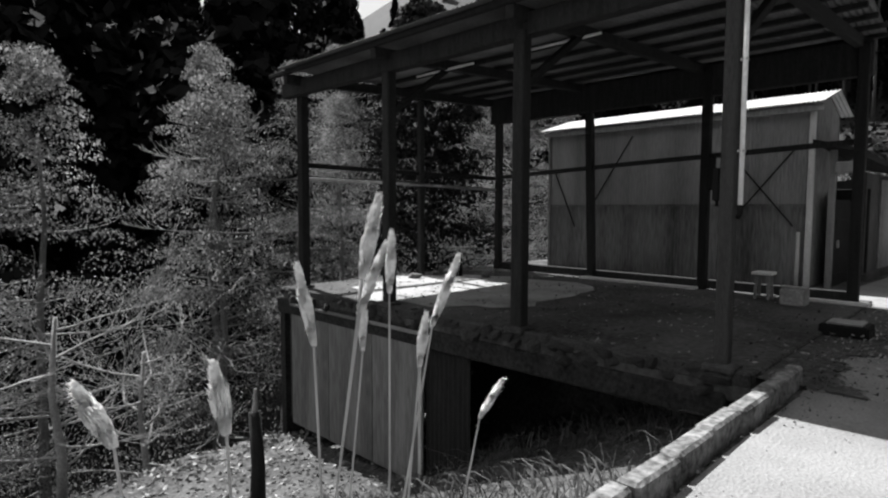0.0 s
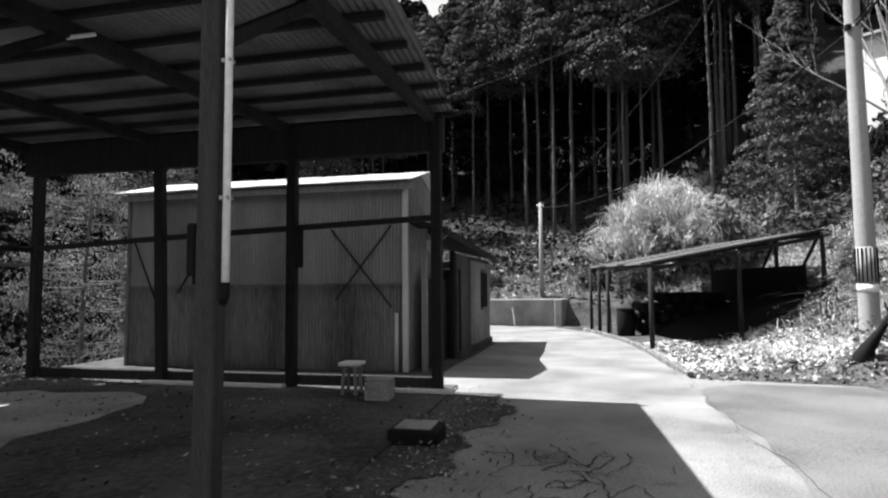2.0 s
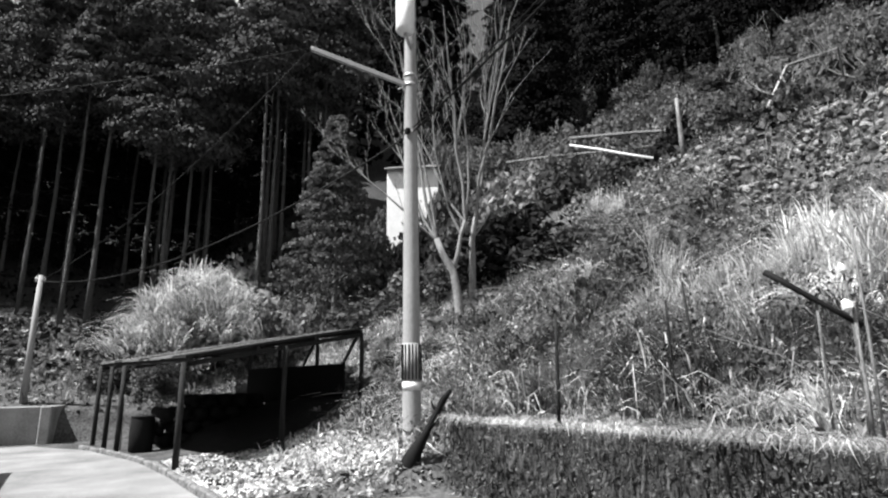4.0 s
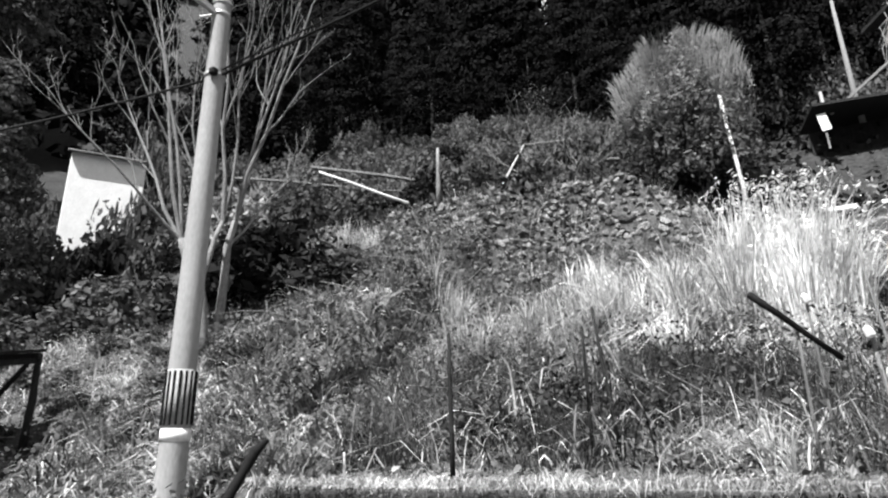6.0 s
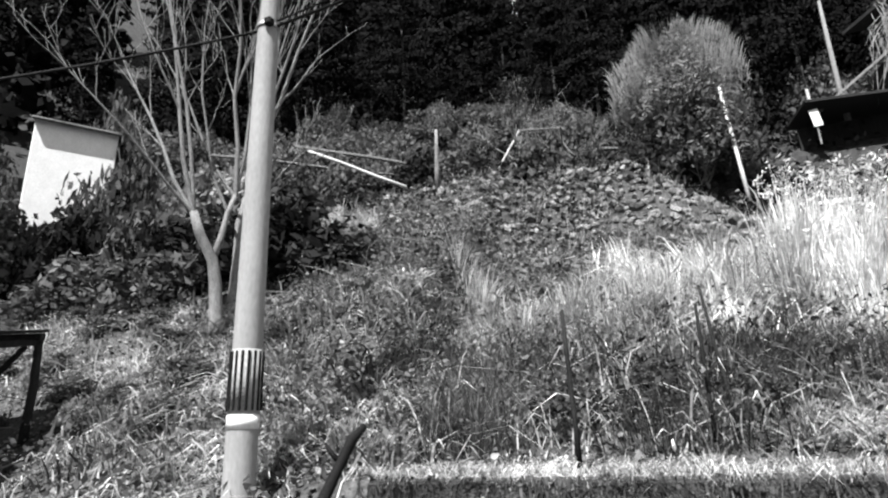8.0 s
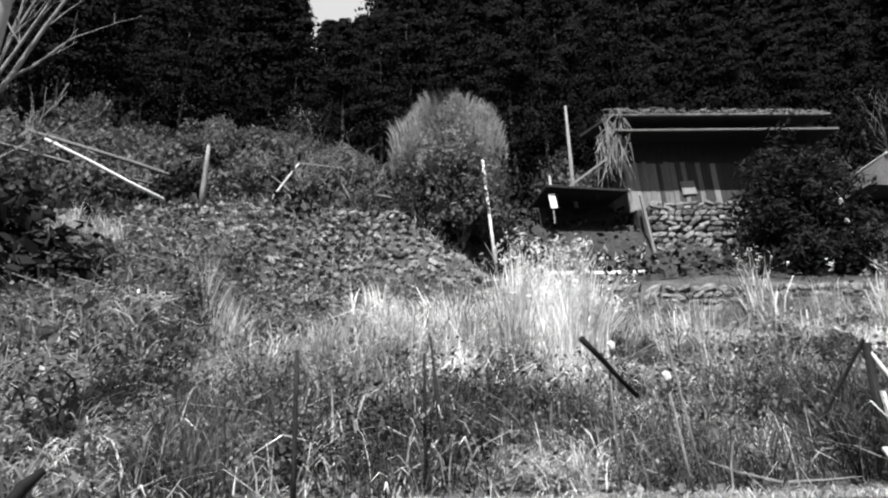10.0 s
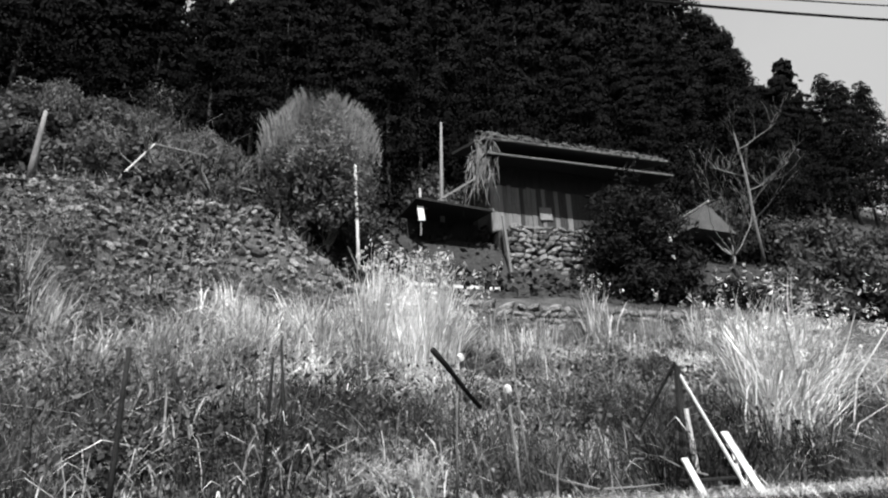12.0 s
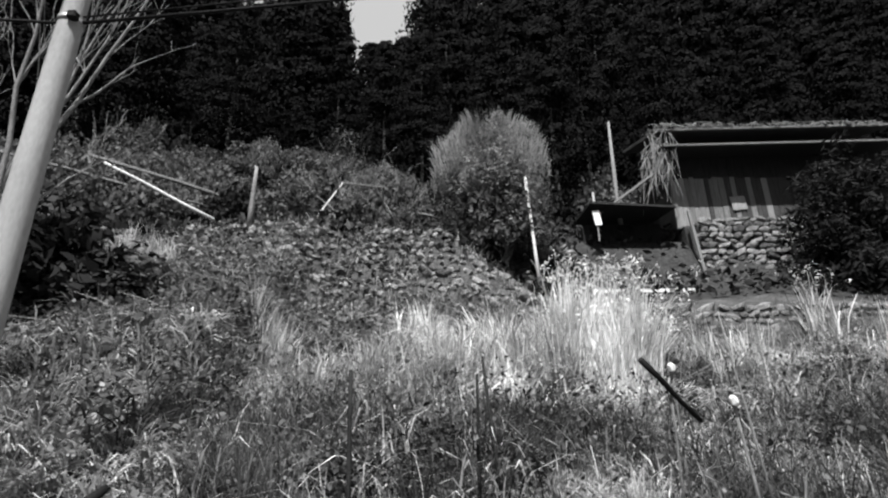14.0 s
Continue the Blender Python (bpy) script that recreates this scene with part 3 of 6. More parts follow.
barn_part("eave_board", Build().box((13.14, 6.05, 3.50), (0.05, 6.4, 0.12), None, 0.006), M_WOOD)
barn_part("corner_trim", Build().box((BX - 0.02, BY0, 1.6), (0.10, 0.10, 3.7), None, 0.008), M_PALEWOOD)
barn_part("corner_trim", Build().box((BX - 0.02, BY1, 1.7), (0.10, 0.08, 3.8), None, 0.008), M_TIN)
barn_part("mid_rail", Build().box((BX - 0.04, 6.1, 1.64), (0.025, 6.0, 0.035)), M_TIN)
barn_part("sill_beam", Build().box((BX - 0.05, 6.1, -0.08), (0.12, 6.3, 0.16), None, 0.01), M_DARKWOOD)
for a, c in (((4.55, 2.72), (3.32, 1.21)), ((3.32, 2.77), (4.45, 1.35)), ((6.79, 3.3), (7.95, 1.51)), ((9.02, 2.6), (8.36, 1.09))):
    barn_part("wind_brace", Build().bar((BX - 0.045, *a), (BX - 0.045, *c), 0.022, 0.03), M_DARKWOOD)
barn_part("downpipe", Build().tube([(BX - 0.09, BY0 + 0.16, 1.1), (BX - 0.09, BY0 + 0.16, -0.1)], [0.035, 0.035], 8), M_PALEWOOD, "pale downpipe", True)

# ---- annex beside the barn ----
annex = thing("annex", "low plastered annex with a dark tin lean-to roof", "annex", at=(16.3, 3.2, -0.3))


def annex_part(name, b, material, label="", smooth=False):
    ob = part(name, b, material, annex, label, smooth)
    ob.matrix_parent_inverse = Matrix.Translation((-16.3, -3.2, 0.3))
    return ob


# wall colour darkened for its shade; a paler panel paints its lit end
annex_part("wall", Build().box((17.6, 2.5, 1.1), (4.2, 0.12, 2.5), Euler((0, 0, -0.03)).to_matrix(), 0.01), M_PLASTER)
annex_part("plaster_panel", Build().box((18.3, 2.405, 1.1), (2.7, 0.03, 2.3), Euler((0, 0, -0.03)).to_matrix(), 0.008), M_PALEPLASTER, "paler tone for the lit end of the plaster")
annex_part("end_wall", Build().box((19.65, 3.6, 1.1), (0.12, 2.3, 2.5), None, 0.01), M_PLASTER)
annex_part("front_wall", Build().box((15.7, 3.3, 0.8), (0.08, 1.7, 2.4), None, 0.01), M_DARKWOOD)
adoor = annex_part("door", Build().box((14.6, 2.75, 0.75), (1.5, 0.05, 2.0), None, 0.01), M_DARKWOOD, "dark plank door")
part("door_handle", Build().box((14.05, 2.70, 0.85), (0.04, 0.05, 0.16), None, 0.008), M_STEEL, adoor)
for zb in (0.2, 1.3):
    part("batten", Build().box((14.6, 2.715, zb), (1.4, 0.02, 0.1), None, 0.004), M_DARKWOOD, adoor)
annex_part("door_post", Build().box((13.45, 2.72, 1.2), (0.11, 0.11, 3.0), None, 0.01), M_WOOD)
annex_part("door_post", Build().box((15.5, 2.6, 1.05), (0.11, 0.11, 2.7), None, 0.01), M_DARKWOOD)
FACES = [(0, 1, 2, 3), (7, 6, 5, 4), (0, 4, 5, 1), (1, 5, 6, 2), (2, 6, 7, 3), (3, 7, 4, 0)]
for low in ([(13.2, 2.25, 2.62), (16.65, 2.2, 2.486), (16.65, 3.03, 2.68), (13.2, 3.03, 2.83)], [(16.66, 2.2, 2.486), (19.9, 2.15, 2.36), (19.9, 4.8, 3.0), (16.66, 4.8, 3.1)]):
    annex_part("roof_slab", Build().add(low + [(p[0], p[1], p[2] + 0.08) for p in low], FACES), M_DARKWOOD)
annex_part("eave_batten", Build().bar((13.2, 2.24, 2.60), (19.9, 2.14, 2.34), 0.05, 0.09, 0.006), M_DARKWOOD)
annex_part("bracket", Build().bar((13.45, 2.7, 2.2), (13.3, 2.25, 2.58), 0.06), M_WOOD)
annex_part("lamp_box", Build().box((13.35, 2.5, 2.35), (0.2, 0.3, 0.22), None, 0.03), M_WOOD)
win = annex_part("window", Build().box((18.6, 2.385, 1.5), (0.75, 0.05, 0.95), None, 0.01), M_BLACK, "dark window")
part("window_frame", Build().box((18.6, 2.36, 2.01), (0.85, 0.06, 0.07), None, 0.006), M_WOOD, win)
part("window_sill", Build().box((18.6, 2.36, 1.01), (0.9, 0.08, 0.07), None, 0.006), M_WOOD, win)
for x in (18.2, 18.6, 19.0):
    part("mullion", Build().box((x, 2.36, 1.51), (0.05, 0.06, 0.95), None, 0.005), M_DARKWOOD, win)
annex_part("plinth", Build().box((17.6, 2.46, 0.0), (4.25, 0.2, 0.3), Euler((0, 0, -0.03)).to_matrix(), 0.02), M_PLASTER)

# ---- lean-to shelter by the bend ----
lean = thing("lean_to_shelter", "dark open lean-to shelter with a thin roof on crooked posts", "shelter", at=(21, -4, 0))


def lean_part(name, b, material, label="", smooth=False):
    ob = part(name, b, material, lean, label, smooth)
    ob.matrix_parent_inverse = Matrix.Translation((-21, 4, 0))
    return ob


LC = {"near": Vector((17.95, -1.95, 2.12)), "far": Vector((26.0, -0.7, 2.30)), "near_hill": Vector((18.95, -6.25, 2.93)), "far_hill": Vector((26.6, -5.2, 3.1))}
a, b_, c, d = LC["near"], LC["far"], LC["far_hill"], LC["near_hill"]
n_r = 9
for k in range(n_r):
    f0, f1 = k / n_r, (k + 1.04) / n_r
    p, q, r, s = a.lerp(b_, f0), a.lerp(b_, f1), d.lerp(c, f1), d.lerp(c, f0)
    u = Vector((0, 0, 0.05))
    w = Vector((0, 0, 0.012 * (k % 2)))
    lean_part("roof_sheet", Build().add([p + w, q + w, r + w, s + w, p + u + w, q + u + w, r + u + w, s + u + w], [(3, 2, 1, 0), (4, 5, 6, 7), (0, 1, 5, 4), (1, 2, 6, 5), (2, 3, 7, 6), (3, 0, 4, 7)]), M_OLDASPHALT if k % 3 else M_DARKWOOD)
for f in (0.02, 0.35, 0.68, 0.98):
    p, q = a.lerp(d, f), b_.lerp(c, f)
    lean_part("purlin", Build().bar(p - Vector((0, 0, 0.06)), q - Vector((0, 0, 0.06)), 0.08, 0.1, 0.008), M_DARKWOOD)
for f in (0.02, 0.5, 0.98):
    p, q = a.lerp(b_, f), d.lerp(c, f)
    lean_part("rafter", Build().bar(p - Vector((0, 0, 0.14)), q - Vector((0, 0, 0.14)), 0.08, 0.1, 0.008), M_DARKWOOD)
for p in (a.lerp(b_, 0.01), a.lerp(b_, 0.62), a.lerp(b_, 0.8), a.lerp(b_, 0.99), d.lerp(c, 0.02), d.lerp(c, 0.33), d.lerp(c, 0.66), d.lerp(c, 0.98), a.lerp(d, 0.5)):
    z0 = ground_at(p.x, p.y)
    lean_part("post", Build().tube([(p.x, p.y, z0 - 0.1), (p.x + rnd.uniform(-.05, .05), p.y, (z0 + p.z) / 2), (p.x, p.y, p.z - 0.1)], [0.065, 0.06, 0.055], 8), M_DARKWOOD, "", True)
for f in (0.05, 0.35):
    p = d.lerp(c, f)
    lean_part("brace", Build().bar((p.x, p.y, p.z - 0.2), (p.x + 0.9, p.y + 0.1, p.z - 1.0), 0.06), M_DARKWOOD)
# black board added for the dark shade at the open back
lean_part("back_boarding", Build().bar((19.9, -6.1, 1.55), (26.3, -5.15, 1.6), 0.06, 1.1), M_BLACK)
# things under the shelter; logs and mound carry its shade as near-black colour
wp = thing("wood_stack", "stack of old logs blackened for the shelter's shade", "wood stack", at=(23.6, -3.4, 0.15))
for k in range(26):
    y = -4.6 + (k % 7) * 0.42 + 0.2 * ((k // 7) % 2)
    z = 0.05 + (k // 7) * 0.33
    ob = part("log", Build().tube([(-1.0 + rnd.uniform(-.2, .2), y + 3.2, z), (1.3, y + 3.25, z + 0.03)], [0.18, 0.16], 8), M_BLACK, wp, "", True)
# mound added as a solid piece of the roof's shade on the ground
heap = thing("shade_mound", "black mound added for the shade under the shelter", "heap", at=(23.6, -4.6, 0))
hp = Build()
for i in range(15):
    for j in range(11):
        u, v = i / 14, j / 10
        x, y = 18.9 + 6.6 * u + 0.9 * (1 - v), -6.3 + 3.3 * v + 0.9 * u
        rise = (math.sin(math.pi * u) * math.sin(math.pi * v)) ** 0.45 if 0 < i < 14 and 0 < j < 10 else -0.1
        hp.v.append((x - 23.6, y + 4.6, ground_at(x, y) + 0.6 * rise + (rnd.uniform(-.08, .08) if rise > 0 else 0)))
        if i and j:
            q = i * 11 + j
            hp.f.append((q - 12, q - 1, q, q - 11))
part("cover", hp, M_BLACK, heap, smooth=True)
barrel = thing("barrel", "dark upright barrel beside the shelter posts", "barrel", at=(22.6, -1.7, -0.02))
part("drum", Build().tube([(0, 0, 0), (0, 0, 0.02), (0, 0, 0.4), (0, 0, 0.8), (0, 0, 0.85)], [0.26, 0.28, 0.30, 0.28, 0.27], 18), M_BLACK, barrel, smooth=True)
part("lid", Build().tube([(0, 0, 0.85), (0, 0, 0.89)], [0.29, 0.28], 18), M_DARKWOOD, barrel, smooth=True)
cloth = thing("hanging_board", "pale plank leaning on a shelter post", "plank", at=(23.6, -1.3, -0.02))
part("board", Build().bar((0, 0, 0), (0.25, 0.05, 1.9), 0.25, 0.03, 0.005), M_PLASTER, cloth)

# ---- low concrete wall at the bend, far pole ----
fw = Build()
fw.box((28.0, 3.4, 0.45), (0.3, 5.6, 1.25), Euler((0, 0, 0.06)).to_matrix(), 0.03)
structure("bend_wall", fw, M_CONCRETE, "low concrete wall at the road bend", "wall")
fw2 = Build()
fw2.box((28.9, 0.35, 0.45), (2.6, 0.3, 1.25), Euler((0, 0, -0.2)).to_matrix(), 0.03)
structure("bend_wall_return", fw2, M_CONCRETE, "concrete return of the bend wall", "wall")
mk = thing("road_marker", "small white marker stake at the bend wall", "marker", at=(27.5, 2.4, -0.06))
part("stake", Build().bar((0, 0, 0), (0.05, 0.1, 0.75), 0.07, 0.05, 0.01), M_WHITE, mk)
part("cap", Build().box((0.05, 0.1, 0.76), (0.08, 0.06, 0.05), None, 0.01), M_WHITE, mk)
FX, FY = 29.5, 1.35
fp = thing("thin_pole", "short pale far utility pole on the bank", "utility pole", at=(FX, FY, ground_at(FX, FY)))
part("shaft", Build().tube([(0, 0, -0.5), (0, 0, 4.3)], [0.11, 0.08], 12), M_POLE, fp, smooth=True)
xarm = part("crossarm", Build().box((0, 0, 4.1), (0.07, 0.3, 0.07), None, 0.01), M_STEEL, fp)
for s in (-0.12, 0.12):
    part("insulator", Build().tube([(0, s, 4.13), (0, s, 4.24)], [0.04, 0.03], 8), M_WHITE, xarm, smooth=True)

# ---- utility pole ----
PX, PY = 14.4, -5.14
pole = thing("utility_pole", "tall pale concrete utility pole with a ribbed guard", "utility pole", at=(PX, PY, ground_at(PX, PY)))
PZ = ground_at(PX, PY)


def pole_part(name, b, material, label="", smooth=False, parent=None):
    ob = part(name, b, material, pole, label, smooth)
    ob.matrix_parent_inverse = Matrix.Translation((-PX, -PY, -PZ))
    return ob


def pr(z):
    return 0.165 - (z - PZ) / 150


pole_part("shaft", Build().tube([(PX, PY, PZ - 0.6)] + [(PX, PY, PZ + k) for k in range(0, 11)], [0.168] + [pr(PZ + k) for k in range(0, 11)], 24), M_POLE, "", True)
guard = pole_part("guard_sheet", Build().tube([(PX, PY, 1.58), (PX, PY, 2.22)], [0.163, 0.160], 24), M_CONCRETE, "grey ribbed guard", True)
for k in range(16):
    an = 2 * math.pi * k / 16
    part("rib", Build().bar((PX + 0.165 * math.cos(an), PY + 0.165 * math.sin(an), 1.60), (PX + 0.163 * math.cos(an), PY + 0.163 * math.sin(an), 2.20), 0.021, 0.02), M_BLACK, guard)
pole_part("number_plate_band", Build().tube([(PX, PY, 1.42), (PX, PY, 1.56)], [0.165, 0.165], 24), M_WHITE, "white band", True)
for z in (6.22, 7.24, 7.44, 8.7):
    pole_part("clamp_band", Build().tube([(PX, PY, z - 0.03), (PX, PY, z + 0.03)], [pr(z) + 0.012] * 2, 20), M_STEEL, "", True)
pole_part("cable_clamp", Build().box((PX - 0.1, PY + 0.12, 6.22), (0.1, 0.1, 0.1), None, 0.015), M_BLACK)
pole_part("arm", Build().bar((PX, PY + 0.1, 7.24), (14.97, -3.3, 7.8), 0.07, 0.09, 0.008), M_STEEL, "slanting steel arm")
tr_ = pole_part("transformer", Build().tube([(PX - 0.45, PY + 0.35, 8.05), (PX - 0.45, PY + 0.35, 8.1), (PX - 0.45, PY + 0.35, 8.75), (PX - 0.45, PY + 0.35, 8.8)], [0.15, 0.18, 0.18, 0.14], 20), M_WHITE, "pale can-shaped transformer", True)
part("bracket", Build().bar((PX, PY, 8.1), (PX - 0.45, PY + 0.35, 8.02), 0.06), M_STEEL, tr_)
for dx in (-0.1, 0.1):
    part("bushing", Build().tube([(PX - 0.45 + dx, PY + 0.35, 8.8), (PX - 0.45 + dx, PY + 0.35, 8.95)], [0.035, 0.02], 8), M_WHITE, tr_, smooth=True)
for k, z in enumerate((7.3, 8.0, 8.7, 9.4)):
    s = 1 if k % 2 else -1
    pole_part("step_bolt", Build().tube([(PX, PY, z), (PX - 0.32 * s, PY + 0.1, z)], [0.012, 0.012], 6), M_STEEL)


def cable(p, q, sag, r=0.012):
    p, q = Vector(p), Vector(q)
    pts = [p.lerp(q, k / 16) - Vector((0, 0, sag * 4 * (k / 16) * (1 - k / 16))) for k in range(17)]
    return Build().tube(pts, [r] * 17, 5)


def wire(p, q, sag, r=0.012):
    ob = part("overhead_cable", cable(p, q, sag, r), M_BLACK, None, "", True)
    return tagged(ob, "thin black overhead cable from the utility pole", "cable", "overhead cables")


FZ = ground_at(FX, FY)
wire((PX, PY, 6.22), (FX, FY, FZ + 4.1), 0.9, 0.018)
wire((14.97, -3.3, 7.8), (FX, FY - 0.1, FZ + 4.2), 0.5, 0.012)
wire((PX, PY, 6.22), (-12, -5.0, 11.0), 0.65, 0.022)
wire((PX, PY, 6.30), (-12, -5.0, 11.5), 0.65, 0.012)
wire((14.97, -3.3, 7.8), (40, 14, 14.0), 0.8, 0.012)

# ---- dark sleeve board at the wall's end ----
gb = thing("rubber_sleeve", "black bent rubber sheet slumped at the wall's end", "rubber sheet", at=(13.25, -4.35, 0.0))
part("sheet", Build().tube([(0.18, -0.1, 0.02), (0.12, -0.16, 0.3), (0.04, -0.26, 0.55), (-0.05, -0.4, 0.82), (-0.13, -0.54, 1.1), (-0.2, -0.62, 1.3), (-0.3, -0.68, 1.42)], [0.15, 0.16, 0.11, 0.055, 0.05, 0.055, 0.03], 12), M_BLACK, gb, smooth=True)
part("fold", Build().tube([(0.72, 0.42, 0.05), (0.5, 0.24, 0.13), (0.35, 0.1, 0.05), (0.16, -0.08, 0.12)], [0.04, 0.09, 0.07, 0.14], 10), M_BLACK, gb, smooth=True)
part("spur", Build().tube([(-0.13, -0.54, 1.1), (-0.05, -0.5, 1.2), (0.02, -0.52, 1.27)], [0.03, 0.025, 0.012], 7), M_BLACK, gb, smooth=True)
for i, (x, y, s) in enumerate(((14.05, -3.75, 0.22), (13.8, -3.6, 0.16))):
    st = thing("loose_stone", "rounded loose stone at the road's edge", "stone", "loose stones", (x, y, ground_at(x, y) + s * 0.3))
    rock_piece("rock", st, M_STONE, (0, 0, 0), (s * 1.3, s, s * 0.8), (0, 0, i), i)

# ---- clutter by the back of the shed ----
crate = thing("crate", "small pale crate on the slab by the barn", "crate", at=(10.12, 2.48, SLAB))
part("box", Build().box((0, 0, 0.13), (0.30, 0.34, 0.26), None, 0.02), M_CONCRETE, crate)
part("lid", Build().box((0.02, 0.01, 0.27), (0.31, 0.35, 0.02), Euler((0.05, 0.03, 0.1)).to_matrix(), 0.006), M_WOOD, crate)
stool = thing("stool", "small stool with a pale square seat", "stool", at=(10.5, 3.02, SLAB))
part("seat", Build().box((0, 0, 0.42), (0.32, 0.3, 0.05), None, 0.012), M_PALEWOOD, stool, "pale seat")
for sx in (-0.11, 0.11):
    for sy in (-0.1, 0.1):
        part("leg", Build().bar((sx, sy, 0), (sx * 0.8, sy * 0.8, 0.4), 0.04), M_WOOD, stool)
tray = thing("drain_cover", "low black tray with a pale rim on the asphalt", "tray", at=(8.4, 1.5, 0.03))
part("pan", Build().box((0, 0, 0.08), (0.42, 0.5, 0.16), None, 0.02), M_BLACK, tray)
part("rim", Build().box((0, 0, 0.172), (0.34, 0.36, 0.02), None, 0.006), M_CONCRETE, tray)
pl = thing("plank", "pale plank lying along the shed sill", "plank", "planks on the slab", (10.75, 5.4, SLAB))
part("board", Build().box((0, 0, 0.03), (0.14, 2.4, 0.05), None, 0.006), M_PALEWOOD, pl)
pl = thing("plank", "pale plank lying along the shed sill", "plank", "planks on the slab", (10.7, 2.2, SLAB))
part("board", Build().box((0, 0, 0.03), (0.12, 1.2, 0.05), None, 0.006), M_PALEWOOD, pl)
can = thing("bottle", "dark bottle standing on the slab's far edge", "bottle", at=(9.2, 8.7, SLAB))
part("body", Build().tube([(0, 0, 0), (0, 0, 0.25), (0, 0, 0.32), (0, 0, 0.42)], [0.09, 0.09, 0.04, 0.035], 12), M_BLACK, can, smooth=True)
part("cap", Build().tube([(0, 0, 0.42), (0, 0, 0.46)], [0.04, 0.04], 10), M_PALE, can, smooth=True)

# ---- vegetation ----


def conifer_crown(name, H, R, clumps, leaves, size, seed, base=0.25, squash=0.8, flat=0.85, lump=0.33):
    """Crown of leaf clumps on an uneven cone."""
    r = np.random.RandomState(seed)
    t = r.rand(clumps) ** 0.8
    rad = R * (1 - t) ** squash * r.uniform(0.45, 1.0, clumps) + 0.12
    an = r.rand(clumps) * 2 * np.pi
    lop = 1 + 0.25 * np.sin(an * 2 + seed)
    C = np.stack([rad * lop * np.cos(an), rad * lop * np.sin(an), H * (base + (1 - base) * t)], 1)
    cs = (0.4 + 0.6 * (1 - t)) * R * lump
    d = r.normal(0, 1, (clumps, leaves, 3))
    d /= np.linalg.norm(d, axis=2)[:, :, None]
    d[:, :, 2] = np.abs(d[:, :, 2]) * 0.9 - 0.25
    P = C[:, None, :] + d * cs[:, None, None] * r.uniform(0.75, 1.1, (clumps, leaves, 1)) * np.array([1, 1, flat])
    S = size * r.uniform(0.5, 1.2, clumps * leaves)
    return leaf_mesh(name, P.reshape(-1, 3), d.reshape(-1, 3), S, seed, 0.6, 0.3)


def shrub_crown(name, rx, ry, rz, clumps, leaves, size, seed, slim=0.5, hollow=0.4):
    r = np.random.RandomState(seed)
    d0 = r.normal(0, 1, (clumps, 3))
    d0 /= np.linalg.norm(d0, axis=1)[:, None]
    d0[:, 2] = np.abs(d0[:, 2]) * 1.1 - 0.15
    C = d0 * r.uniform(hollow, 1.0, (clumps, 1)) * np.array([rx, ry, rz]) + np.array([0, 0, rz * 0.15])
    d = r.normal(0, 1, (clumps, leaves, 3))
    d /= np.linalg.norm(d, axis=2)[:, :, None]
    cs = r.uniform(0.14, 0.3, clumps) * min(rx, ry, rz)
    P = C[:, None, :] + d * cs[:, None, None] * r.uniform(0.5, 1.1, (clumps, leaves, 1))
    S = size * r.uniform(0.5, 1.5, clumps * leaves)
    return leaf_mesh(name, P.reshape(-1, 3), d.reshape(-1, 3) + np.array([0, 0, 0.3]), S, seed, slim, 0.7)


def bare_limbs(H, r0, seed, forks=3, depth=4, spread=0.5, rise=0.5):
    """Branches of a leafless tree."""
    r = random.Random(seed)
    b = Build()

    def grow(p, d, length, rad, level):
        pts, rads, q = [p], [rad], p
        for k in range(3):
            d = (d + Vector((r.gauss(0, .12), r.gauss(0, .12), 0.1 * rise + r.gauss(0, .06)))).normalized()
            q = q + d * length / 3
            pts.append(q)
            rads.append(rad * (1 - 0.18 * (k + 1)))
        b.tube(pts, rads, 6 if level < 2 else 4, level == 0)
        if level < depth:
            for k in range(forks + (level > 0)):
                s = pts[r.choice((1, 2, 3, 3))]
                e = (d + Vector((r.gauss(0, spread), r.gauss(0, spread), r.uniform(0, rise)))).normalized()
                grow(s, e, length * r.uniform(0.55, 0.85), max(rad * r.uniform(0.38, 0.6), 0.006), level + 1)

    grow(Vector((0, 0, -0.1)), Vector((r.gauss(0, .05), r.gauss(0, .05), 1)).normalized(), H * 0.38, r0, 0)
    return b


def trunk_mesh(H, r0, seed, lean=0.02):
    r = random.Random(seed)
    pts = [(r.gauss(0, lean) * k, r.gauss(0, lean) * k, H * k / 6 - 0.4) for k in range(7)]
    b = Build().tube(pts, [r0 * (1.25 if k == 0 else 1 - 0.13 * k) for k in range(7)], 8)
    for k in range(10):
        z = H * r.uniform(0.2, 0.5)
        a = r.uniform(0, 6.28)
        b.tube([(0, 0, z), (math.cos(a) * 0.7, math.sin(a) * 0.7, z - 0.1)], [0.02, 0.008], 3)
    return b


# cedar wood: front rows as trees
CEDARS = []
for s in range(4):
    H = (19, 22, 17, 20)[s]
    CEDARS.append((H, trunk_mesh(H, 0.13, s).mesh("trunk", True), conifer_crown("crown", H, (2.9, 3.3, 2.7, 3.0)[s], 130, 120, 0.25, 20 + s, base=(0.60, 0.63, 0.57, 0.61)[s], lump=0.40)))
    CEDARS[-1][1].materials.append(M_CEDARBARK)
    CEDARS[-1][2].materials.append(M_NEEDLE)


FULL = []
